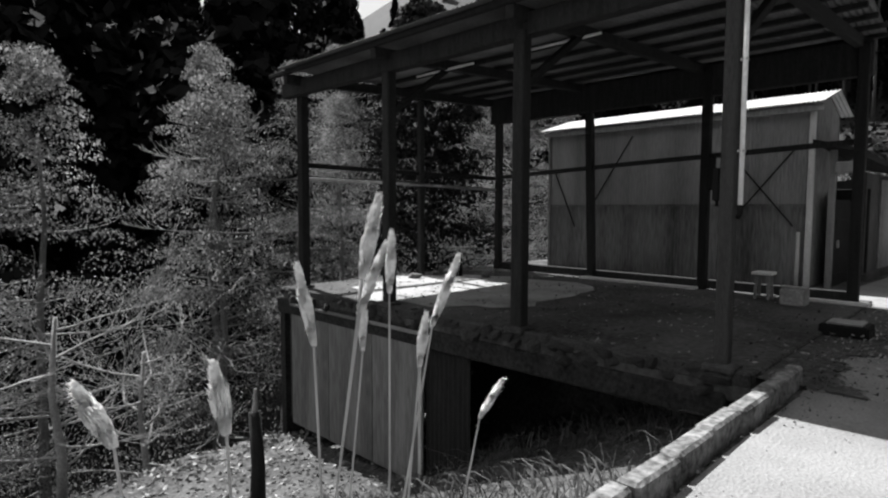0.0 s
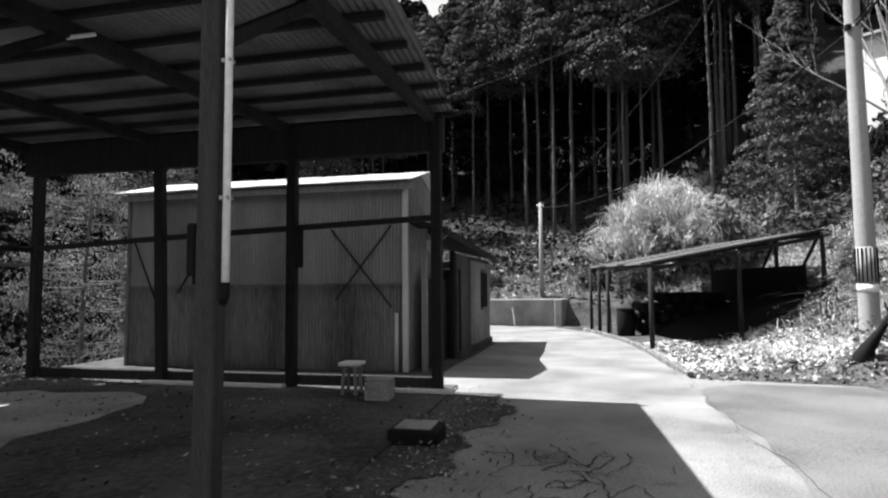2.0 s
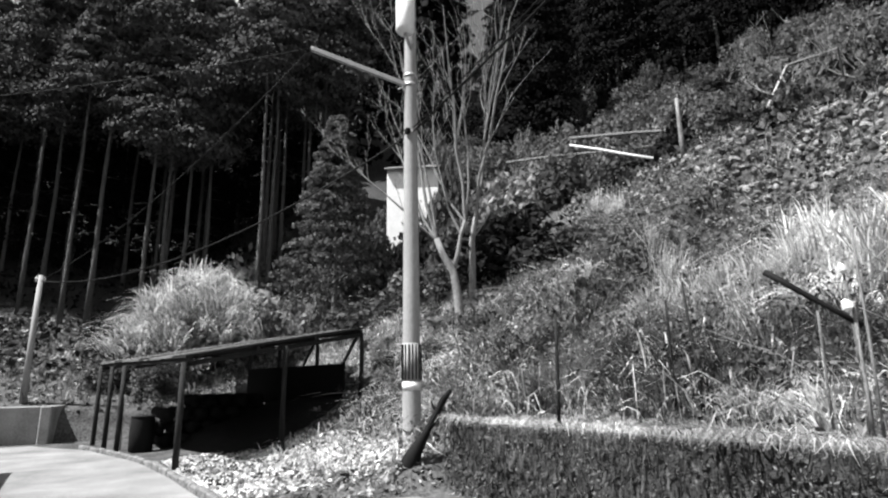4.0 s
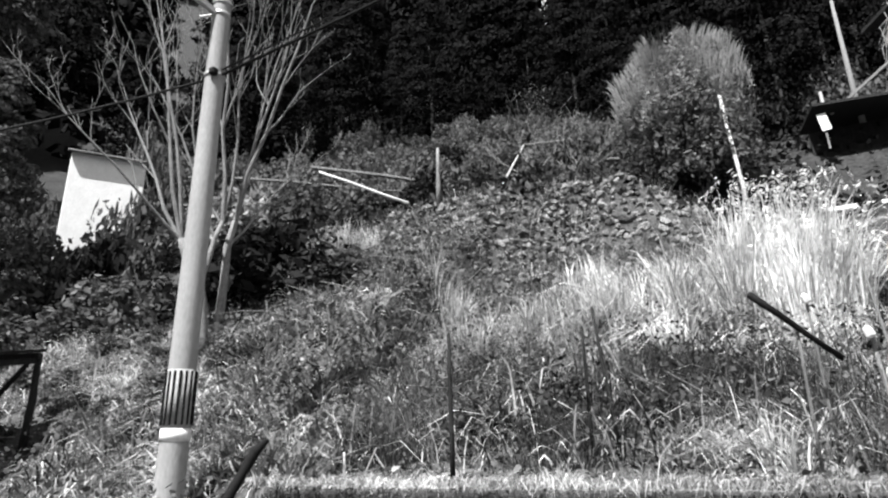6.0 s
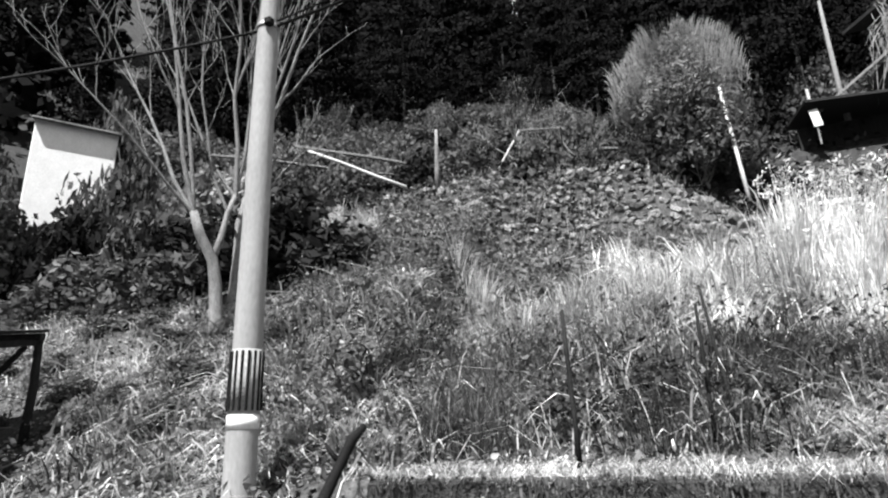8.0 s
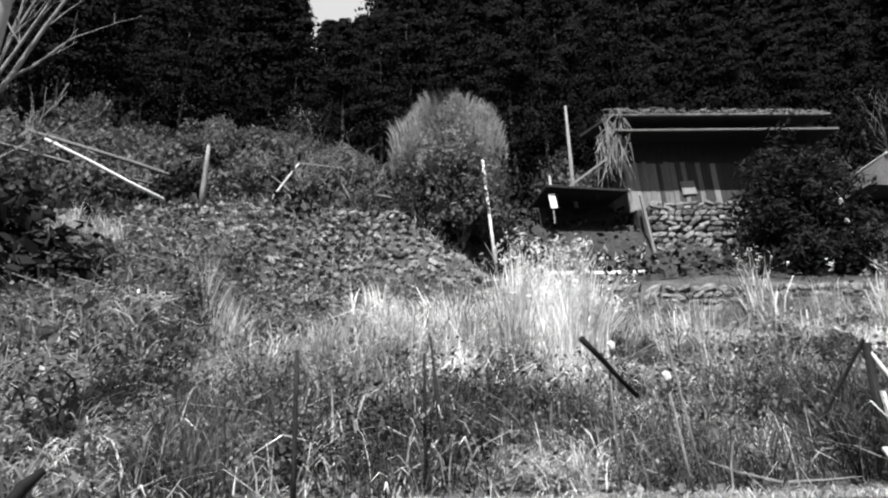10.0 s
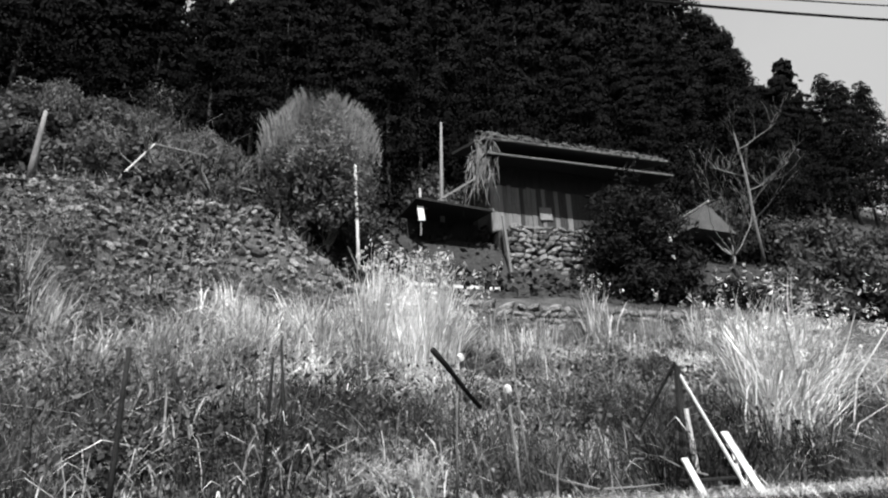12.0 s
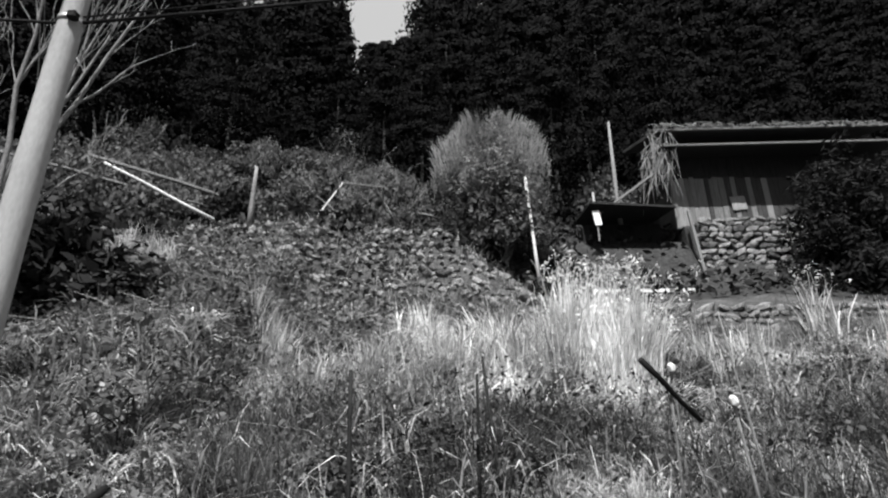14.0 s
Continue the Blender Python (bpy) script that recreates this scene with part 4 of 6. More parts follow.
for s in range(3):
    H = (15, 17, 13)[s]
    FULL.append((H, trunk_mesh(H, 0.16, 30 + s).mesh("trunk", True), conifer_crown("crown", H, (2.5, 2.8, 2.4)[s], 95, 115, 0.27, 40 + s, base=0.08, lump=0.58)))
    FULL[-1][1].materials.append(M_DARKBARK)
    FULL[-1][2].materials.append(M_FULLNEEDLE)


def full_cedar(x, y, which, scale, turn):
    H, tm, cm = FULL[which]
    e = thing("cedar_tree", "dark cedar with a dense crown down to the ground", "tree", "hillside cedars", (x, y, ground_at(x, y) - 0.2))
    e.rotation_euler.z, e.scale = turn, (scale, scale, scale)
    part("trunk", tm, M_BARK, e)
    part("crown", cm, M_NEEDLE, e)
    return e


def cedar(x, y, which, scale, turn):
    H, tm, cm = CEDARS[which]
    e = thing("cedar_tree", "tall dark cedar with a bare pale trunk and clumped crown", "tree", "cedar wood", (x, y, ground_at(x, y)))
    e.rotation_euler.z, e.scale = turn, (scale, scale, scale)
    part("trunk", tm, M_BARK, e)
    part("crown", cm, M_NEEDLE, e)
    return e


rt = random.Random(11)
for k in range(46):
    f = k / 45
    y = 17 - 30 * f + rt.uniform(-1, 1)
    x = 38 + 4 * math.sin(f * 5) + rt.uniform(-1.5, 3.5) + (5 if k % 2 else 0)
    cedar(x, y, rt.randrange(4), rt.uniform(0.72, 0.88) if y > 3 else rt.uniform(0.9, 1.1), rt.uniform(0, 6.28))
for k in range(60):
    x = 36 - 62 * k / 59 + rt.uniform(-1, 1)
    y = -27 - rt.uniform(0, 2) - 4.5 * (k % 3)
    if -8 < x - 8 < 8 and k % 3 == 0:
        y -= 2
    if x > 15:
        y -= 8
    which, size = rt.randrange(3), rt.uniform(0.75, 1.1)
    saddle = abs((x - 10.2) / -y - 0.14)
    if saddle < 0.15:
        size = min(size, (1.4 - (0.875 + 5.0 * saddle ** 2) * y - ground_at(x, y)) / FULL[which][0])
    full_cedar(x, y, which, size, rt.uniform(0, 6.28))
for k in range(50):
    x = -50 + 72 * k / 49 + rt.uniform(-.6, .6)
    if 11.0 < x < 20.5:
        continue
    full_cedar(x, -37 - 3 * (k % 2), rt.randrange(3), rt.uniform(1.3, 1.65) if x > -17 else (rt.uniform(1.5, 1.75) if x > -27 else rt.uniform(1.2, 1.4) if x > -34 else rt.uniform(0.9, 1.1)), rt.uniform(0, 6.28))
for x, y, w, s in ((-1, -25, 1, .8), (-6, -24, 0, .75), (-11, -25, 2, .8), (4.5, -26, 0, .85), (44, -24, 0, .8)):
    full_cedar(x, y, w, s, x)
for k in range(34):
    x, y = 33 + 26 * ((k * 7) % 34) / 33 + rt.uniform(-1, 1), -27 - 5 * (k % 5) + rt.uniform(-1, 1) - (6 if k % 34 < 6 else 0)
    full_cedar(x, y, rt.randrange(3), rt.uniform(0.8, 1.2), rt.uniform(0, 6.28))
# woods behind, too many to count
def far_woods(name, spots, seed, size=0.8):
    r = np.random.RandomState(seed)
    proto = []
    for s in range(3):
        H, R = 17.0, 3.0
        m = 120
        t = r.rand(m) ** 0.8
        rad = R * (1 - t) ** 0.7 * r.uniform(0.5, 1, m)
        an = r.rand(m) * 2 * np.pi
        C = np.stack([rad * np.cos(an), rad * np.sin(an), H * (0.04 + 0.96 * t)], 1)
        d = r.normal(0, 1, (m, 10, 3))
        d /= np.linalg.norm(d, axis=2)[:, :, None]
        d[:, :, 2] = np.abs(d[:, :, 2])
        P = (C[:, None] + d * 0.75).reshape(-1, 3)
        proto.append((P, d.reshape(-1, 3)))
    Ps, Ns = [], []
    for x, y in spots:
        P, N = proto[r.randint(3)]
        a, s = r.rand() * 6.28, r.uniform(0.75, 1.2)
        bearing = math.degrees(math.atan2(x, y))
        if 76 < bearing < 84:
            s *= 0.6
        if 36 < bearing < 55:
            s = min(s, max(0.25, (0.5 + 0.25 * math.hypot(x, y) - ground_at(x, y)) / 17))
        R2 = np.array([[math.cos(a), -math.sin(a), 0], [math.sin(a), math.cos(a), 0], [0, 0, 1]])
        Ps.append(P @ R2.T * s + np.array([x, y, ground_at(x, y)]))
        Ns.append(N @ R2.T)
    P, N = np.concatenate(Ps), np.concatenate(Ns)
    me = leaf_mesh(name, P, N, size * r.uniform(0.6, 1.4, len(P)), seed, 0.7, 0.4)
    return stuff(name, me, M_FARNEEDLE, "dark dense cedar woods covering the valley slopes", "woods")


rs = np.random.RandomState(3)
spots = []
while len(spots) < 420:
    x, y = rs.uniform(-50, 95), rs.uniform(-85, 80)
    south = y < -44 - 2 * math.sin(x * .3) and not 0.05 < (x - 10.2) / -y < 0.22
    east = x > 46 and y > -36
    north = y > 24 and x > -40
    if south or east or north:
        spots.append((x, y))
while len(spots) < 560:
    x, y = rs.uniform(-35, 60), rs.uniform(24, 44)
    spots.append((x, y))
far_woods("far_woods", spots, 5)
# near-black cedars added to darken the view between the front trunks
for k in range(28):
    full_cedar(46 + 3 * (k % 2) + rt.uniform(-1, 1), 19 - 34 * k / 27 + rt.uniform(-.5, .5), rt.randrange(3), rt.uniform(0.7, 0.95), rt.uniform(0, 6.28))


# hillside grass and weeds
def scatter(n, x0, x1, y0, y1, seed, keep=None):
    r = np.random.RandomState(seed)
    x, y = r.uniform(x0, x1, n), r.uniform(y0, y1, n)
    if keep is not None:
        m = keep(x, y, r)
        x, y = x[m], y[m]
    return np.stack([x, y, height(x, y) - 0.02], 1)


def patchy(x, y):
    return 0.5 + 0.5 * np.sin(x * 0.83 + 2 * np.sin(y * 0.6)) * np.sin(y * 1.27 + 1.5 * np.sin(x * 0.55))


def grass(name, P, h0, h1, w, lean, mat, label, seed):
    r = np.random.RandomState(seed)
    n = len(P)
    L = r.normal(0, lean, (n, 2))
    me = blade_mesh(name, P, r.uniform(h0, h1, n), w * r.uniform(0.6, 1.4, n), L, seed=seed)
    return stuff(name, me, mat, label, "grass")


def clump(name, cx, cy, rx, ry, n, h0, h1, w, lean, mat, label, seed, drift=(0, 0), up=0.0):
    r = np.random.RandomState(seed)
    cx, cy, _ = on_hill(cx, cy)
    m = max(1, n // 45)
    a, q = r.rand(m) * 6.28, np.sqrt(r.rand(m))
    tuft = r.randint(0, m, n)
    spread = min(0.13, 0.6 * min(rx, ry))
    x = cx + (rx * q * np.cos(a))[tuft] + r.normal(0, spread, n)
    y = cy + (ry * q * np.sin(a))[tuft] + r.normal(0, spread, n)
    P = np.stack([x, y, height(x, y) - 0.03 + up], 1)
    L = r.normal(0, lean, (n, 2)) + r.normal(0, lean * 0.8, (m, 2))[tuft] + np.array(drift)
    tall = (h0 + (h1 - h0) * r.uniform(0.25, 1.0, m))[tuft]
    me = blade_mesh(name, P, tall * r.uniform(0.6, 1.0, n), w * r.uniform(0.6, 1.4, n), L, seed=seed)
    ob = stuff(name, me, mat, label, "grass")
    if h1 > 2.3:
        s = r.choice(n, n // 7, replace=False)
        T = P[s] + np.stack([L[s, 0] * tall[s] * 0.9, L[s, 1] * tall[s] * 0.9, tall[s] * (0.9 - 0.3 * np.linalg.norm(L[s], axis=1).clip(0, 1))], 1)
        k = 7
        TP = (T[:, None] + r.normal(0, 0.04, (len(s), k, 3)) * np.array([1, 1, 2.2])).reshape(-1, 3)
        stuff("grass_plumes", leaf_mesh("grass_plumes", TP, r.normal(0, 1, TP.shape), r.uniform(0.06, 0.13, len(TP)), seed, 0.25, 0.5), M_STRAW, "feathery pale seed heads on the tall grass", "grass")
    return ob


def ground_leaves(name, P, s0, s1, mat, label, seed, lift=0.06, flat=0.7):
    r = np.random.RandomState(seed)
    n = len(P)
    P = P + np.stack([np.zeros(n), np.zeros(n), r.uniform(0, lift, n)], 1)
    return stuff(name, leaf_mesh(name, P, np.tile([0, 0.35, 1.0], (n, 1)), r.uniform(s0, s1, n), seed, 0.6, flat), mat, label, "leaves")


# weeds in bands: dark thicket above the wall, mixed growth on the terraces
P = scatter(34000, -6, 13, -8.4, -6.1, 1, lambda x, y, r: r.rand(len(x)) < np.clip(1.7 * patchy(x * 1.7, y * 1.1) - 0.3, 0.04, 1))
grass("dark_thicket", P, 0.15, 1.1, 0.012, 0.5, M_DARKWEED, "dark stalky weeds behind the stone wall", 1)
P = scatter(8000, -6, 13, -8.6, -6.0, 21, lambda x, y, r: r.rand(len(x)) < np.clip(1.5 * (1 - patchy(x * 1.7, y * 1.1)) - 0.6, 0, 1))
grass("pale_straw", P, 0.1, 0.8, 0.012, 0.7, M_DRYGRASS, "pale dry straw among the weeds", 21)
P = scatter(34000, -6, 14, -15, -8, 22, lambda x, y, r: r.rand(len(x)) < np.clip(1.5 * patchy(x * 1.4, y * 1.3) - 0.2, 0.05, 1))
grass("weeds", P, 0.1, 0.75, 0.014, 0.6, M_WEED, "mixed dry weeds covering the terraced hillside", 22)
P = scatter(13000, -6, 11.5, -13.6, -8.2, 23, lambda x, y, r: r.rand(len(x)) < np.clip(1.2 * patchy(x + 2, y * 1.3 + 1) - 0.35, 0, 1))
grass("dry_grass", P, 0.15, 0.9, 0.013, 0.6, M_DRYGRASS, "pale dry grass on the terrace", 23)
P = scatter(15000, 12.8, 31, -16, -4.6, 2, lambda x, y, r: (r.rand(len(x)) < 0.25 + 0.5 * patchy(x, y)) & ~((x > 18) & (y > -7.2)) & ~((x > 13.2) & (y > -5.6)))
grass("bank_weeds", P, 0.1, 0.55, 0.015, 0.5, M_WEED, "scruffy weeds on the bank behind the pole", 2)
P = scatter(13000, -8, 12.9, -6.25, -5.05, 3)
grass("wall_top_grass", P, 0.04, 0.17, 0.013, 1.7, M_DRYGRASS, "flattened pale grass on top of the stone wall", 3)
P = scatter(5200, 0.4, 8.5, 1.9, 6.2, 4)
grass("pit_weeds", P, 0.08, 0.42, 0.014, 0.8, M_DARKWEED, "tangled weeds on the slope into the pit", 4)
P = scatter(3000, 0.2, 6.2, 0.75, 1.32, 5, lambda x, y, r: r.rand(len(x)) < 0.25 + 0.75 * patchy(x * 2, y))
grass("kerb_grass", P, 0.02, 0.10, 0.010, 0.9, M_WEED, "short scruffy growth along the kerb", 5)
P = scatter(4200, 28.7, 37, -14, 12, 6)
grass("far_bank_weeds", P, 0.2, 0.7, 0.04, 0.5, M_WEED, "weeds on the bank past the bend", 6)

P = scatter(15000, -5, 13.5, -9.0, -6.0, 25, lambda x, y, r: r.rand(len(x)) < 0.15 + 0.85 * patchy(x * 1.9 + 3, y * 1.6))
ground_leaves("leafy_weeds", P, 0.03, 0.11, M_DARKWEED, "small-leaved weeds tangled among the stalks", 25, 0.85, 1.2)
P = scatter(14000, -5, 14, -14.5, -8.5, 26, lambda x, y, r: r.rand(len(x)) < np.clip(1.3 * patchy(x * 1.4 + 1, y * 1.5) - 0.2, 0, 1))
ground_leaves("slope_creepers", P, 0.05, 0.15, M_WEED, "low creepers and small leaves over the slope", 26, 0.5, 1.2)

P = scatter(9000, 13.3, 28, -10.5, -3.6, 27, lambda x, y, r: (r.rand(len(x)) < 0.2 + 0.8 * patchy(x * 1.3, y * 1.4)) & ~((x > 18.5) & (y > -7.0)))
grass("bank_straw", P, 0.12, 0.5, 0.022, 0.9, M_DRYGRASS, "flattened straw and ferns on the bank", 27)
P = scatter(5200, -5, 13, -9.5, -6.0, 28, lambda x, y, r: r.rand(len(x)) < np.clip(2.4 * patchy(x * 2.6 + 1, y * 2.2) - 1.5, 0, 1))
grass("drooping_straw", P, 0.4, 1.0, 0.022, 0.75, M_STRAW, "bright drooping straw over the weeds", 28)

P = scatter(5000, 12.9, 18.5, -11.5, -5.4, 61, lambda x, y, r: r.rand(len(x)) < np.clip(1.8 * patchy(x * 2.1 + 2, y * 1.9) - 0.45, 0.05, 1))
grass("bank_ferns", P, 0.2, 0.85, 0.03, 0.6, M_WEED, "rough ferns and dead stalks on the bank", 61)
P = scatter(5500, 12.9, 19, -11.5, -4.8, 62, lambda x, y, r: r.rand(len(x)) < np.clip(1.8 * patchy(x * 1.8, y * 2.3 + 1) - 0.5, 0.03, 1))
ground_leaves("bank_creepers", P, 0.05, 0.17, M_LEAF, "leafy creepers over the rough bank", 62, 0.5, 1.2)

P = scatter(9000, 6.5, 21, -17.6, -13.6, 63, lambda x, y, r: r.rand(len(x)) < np.clip(1.9 * patchy(x * 1.9 + 1, y * 2.2) - 0.6, 0.04, 1))
grass("rubble_weeds", P, 0.12, 0.65, 0.018, 0.6, M_WEED, "weeds growing between the rubble stones", 63)
P = scatter(3600, 6.5, 21, -17.6, -13.6, 64, lambda x, y, r: r.rand(len(x)) < np.clip(2.0 * patchy(x * 2.3, y * 1.7 + 2) - 0.9, 0.02, 1))
grass("rubble_straw", P, 0.2, 0.8, 0.016, 0.5, M_DRYGRASS, "pale straw growing out of the rubble", 64)

# bright stands of tall dry grass
TALL = "tall bright dry pampas grass standing on the terrace"
clump("tall_grass", 6.75, -10.2, 1.05, 1.0, 1900, 0.9, 2.9, 0.018, 0.14, M_STRAW, TALL, 31, (-0.06, 0.05))
clump("tall_grass", 7.2, -10.4, 1.5, 1.2, 900, 0.5, 2.1, 0.018, 0.24, M_DRYGRASS, TALL, 30, (-0.05, 0.05))
clump("tall_grass", 10.2, -10.4, 1.5, 0.9, 620, 0.4, 1.35, 0.018, 0.35, M_DRYGRASS, TALL, 44, (-0.1, 0.1))
clump("tall_grass", 12.2, -9.2, 0.9, 0.7, 300, 0.4, 1.2, 0.016, 0.35, M_DRYGRASS, "tuft of dry grass on the slope", 45, (-0.1, 0.1))
clump("tall_grass", 9.6, -9.6, 2.2, 0.8, 950, 0.5, 1.15, 0.018, 0.4, M_DRYGRASS, "pale dry grass in front of the rubble", 70, (-0.1, 0.15))
clump("tall_grass", 11.6, -8.9, 1.2, 0.7, 420, 0.4, 1.0, 0.018, 0.45, M_DRYGRASS, "pale dry grass in front of the rubble", 71, (-0.1, 0.15))
clump("tall_grass", 7.2, -9.0, 1.6, 0.6, 520, 0.4, 1.0, 0.016, 0.4, M_STRAW, "pale dry grass below the tall stand", 72, (-0.1, 0.15))
clump("terrace_straw", 1.6, -11.3, 3.0, 0.8, 5200, 0.2, 0.6, 0.016, 0.8, M_STRAW, "pale flattened straw on the terrace floor", 46)
clump("tall_grass", 2.0, -6.9, 0.5, 0.4, 320, 0.9, 2.5, 0.02, 0.2, M_STRAW, "arching clump of tall pale grass", 47, (-0.3, 0.15))
clump("tall_grass", 0.6, -8.4, 0.8, 0.6, 420, 1.2, 2.9, 0.02, 0.22, M_DRYGRASS, "arching clump of tall pale grass", 48, (-0.3, 0.1))
clump("tall_grass", 8.6, -11.2, 2.0, 1.2, 900, 0.5, 1.6, 0.024, 0.3, M_STRAW, TALL, 32)
clump("tall_grass", 4.6, -11.0, 1.2, 0.9, 420, 0.6, 1.5, 0.014, 0.2, M_DRYGRASS, TALL, 33)
clump("tall_grass", 1.7, -7.3, 0.6, 0.6, 620, 1.3, 3.3, 0.022, 0.2, M_STRAW, "arching clump of tall pale grass", 34, (-0.22, 0.1))
clump("tall_grass", -1.6, -8.6, 1.4, 1.0, 600, 1.0, 2.2, 0.024, 0.25, M_DRYGRASS, "arching clump of tall pale grass", 35, (-0.3, 0.1))
clump("tall_grass", 0.6, -13.2, 0.8, 0.5, 110, 1.4, 2.6, 0.018, 0.2, M_DRYGRASS, "sparse tall grass by the terrace wall", 36, (0.05, 0))
clump("tall_grass", -3.0, -12.6, 3.0, 1.0, 800, 0.8, 1.8, 0.018, 0.22, M_DRYGRASS, "sparse tall grass by the terrace wall", 37)
clump("tall_grass", 12.6, -10.9, 0.6, 0.5, 240, 0.7, 1.5, 0.014, 0.25, M_DRYGRASS, "tuft of dry grass on the slope", 38)
clump("tall_grass", 17.9, -14.2, 1.2, 0.6, 420, 0.7, 1.6, 0.02, 0.3, M_DRYGRASS, "tuft of dry grass on the slope", 39)
rg = random.Random(8)
for k in range(24):
    clump("grass_tuft", rg.uniform(12.4, 18), rg.uniform(-9.5, -5.5), 0.3, 0.25, 90, 0.25, 0.7, 0.022, 0.8, M_DRYGRASS, "drooping straw tuft on the littered bank", 400 + k, (0, 0.2))
for k in range(26):
    x, y = rg.uniform(-3, 13), rg.uniform(-11.5, -6.2)
    clump("grass_tuft", x, y, 0.16, 0.14, 110, 0.3, 0.75, 0.013, 0.55, M_DRYGRASS, "small drooping tuft of pale grass", 50 + k)
for x, y in ((6.7, -5.35), (9.2, -5.4), (4.1, -5.35), (2.4, -5.5)):
    clump("grass_tuft", x, y, 0.3, 0.12, 110, 0.12, 0.4, 0.011, 0.7, M_DRYGRASS, "straw tuft hanging over the wall", int(x * 10), (0, 0.5))

# fallen leaves and low leafy cover
ground_leaves("dead_leaves", scatter(38000, 12.9, 30, -13, -2.0, 7, lambda x, y, r: ~((x > 19.5) & (x < 27) & (y > -6.8) & (y < -1.0)) & (y < -2.0)), 0.04, 0.13, M_DEADLEAF, "dead leaves and litter strewn over the bank", 7, 0.08)
ground_leaves("slope_leaves", scatter(5000, -4, 14, -15, -5.9, 8), 0.05, 0.13, M_DEADLEAF, "dead leaves between the weeds", 8, 0.12)
ground_leaves("leafy_cover", scatter(14000, 11, 21, -16.5, -8.5, 9, lambda x, y, r: r.rand(len(x)) < 0.2 + 0.8 * patchy(x * 0.8 + 1, y * 0.8)), 0.08, 0.22, M_LEAF, "low leafy creepers over the upper slope", 9, 0.45, 0.9)
ground_leaves("pit_leaves", scatter(7000, -2, 9, 5.5, 12.5, 10), 0.06, 0.18, M_DEADLEAF, "pale dead leaves on the ground below the slab", 10, 0.05)
ground_leaves("far_bank_leaves", scatter(7000, 28.7, 40, -14, 14, 12), 0.12, 0.4, M_DEADLEAF, "leaf litter and ferns on the bank past the bend", 12, 0.3)
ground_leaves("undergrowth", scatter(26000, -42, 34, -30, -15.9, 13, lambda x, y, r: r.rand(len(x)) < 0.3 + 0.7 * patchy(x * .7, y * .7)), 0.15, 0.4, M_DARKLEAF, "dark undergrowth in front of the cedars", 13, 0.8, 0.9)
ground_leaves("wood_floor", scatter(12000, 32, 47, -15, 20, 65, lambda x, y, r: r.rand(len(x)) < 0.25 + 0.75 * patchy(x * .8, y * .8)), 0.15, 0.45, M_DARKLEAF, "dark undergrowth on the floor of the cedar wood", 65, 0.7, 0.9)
ground_leaves("kerb_litter", scatter(500, 0.3, 6.2, 0.8, 1.36, 14) + np.array([0, 0, 0.04]), 0.015, 0.04, M_DEADLEAF, "leaf litter along the kerb", 14, 0.02)

ground_leaves("straw_litter", scatter(13000, 13.8, 20.0, -5.0, -1.9, 17, lambda x, y, r: r.rand(len(x)) < 0.35 + 0.65 * patchy(x * 1.3, y * 1.3)), 0.03, 0.13, M_STRAW, "bright straw and dry litter at the bank's foot", 17, 0.05)
# ---- bushes ----
BUSH = []
for s, (mat, sz) in enumerate(((M_LEAF, 0.16), (M_DARKLEAF, 0.18), (M_PALELEAF, 0.14), (M_LEAF, 0.13), (M_SHRUB, 0.10))):
    cm = shrub_crown("crown", 1.0, 1.0, 1.0, 130 if s == 4 else 90, 60 if s == 4 else 34, sz, 60 + s, hollow=0.55 if s == 4 else 0.4)
    cm.materials.append(mat)
    sm = bare_limbs(1.3, 0.05, 70 + s, 3, 2, 0.6, 0.6).mesh("stem", True)
    sm.materials.append(M_TWIG)
    BUSH.append((cm, sm, mat))
BUSH_WORDS = ("leafy green-grey bush on the slope", "dark evergreen bush on the slope", "pale sunlit leafy shrub on the bank", "scruffy leafy bush on the slope", "soft grey shrub on the slope")


def bush(x, y, which, sx, sz, label=""):
    cm, sm, mat = BUSH[which]
    e = thing("bush", label or BUSH_WORDS[which], "bush", "bushes", on_hill(x, y, -0.05))
    e.scale, e.rotation_euler.z = (sx, sx * 0.9, sz), x * 1.7
    part("crown", cm, mat, e)
    part("stem", sm, M_TWIG, e)
    return e


rbush = random.Random(21)
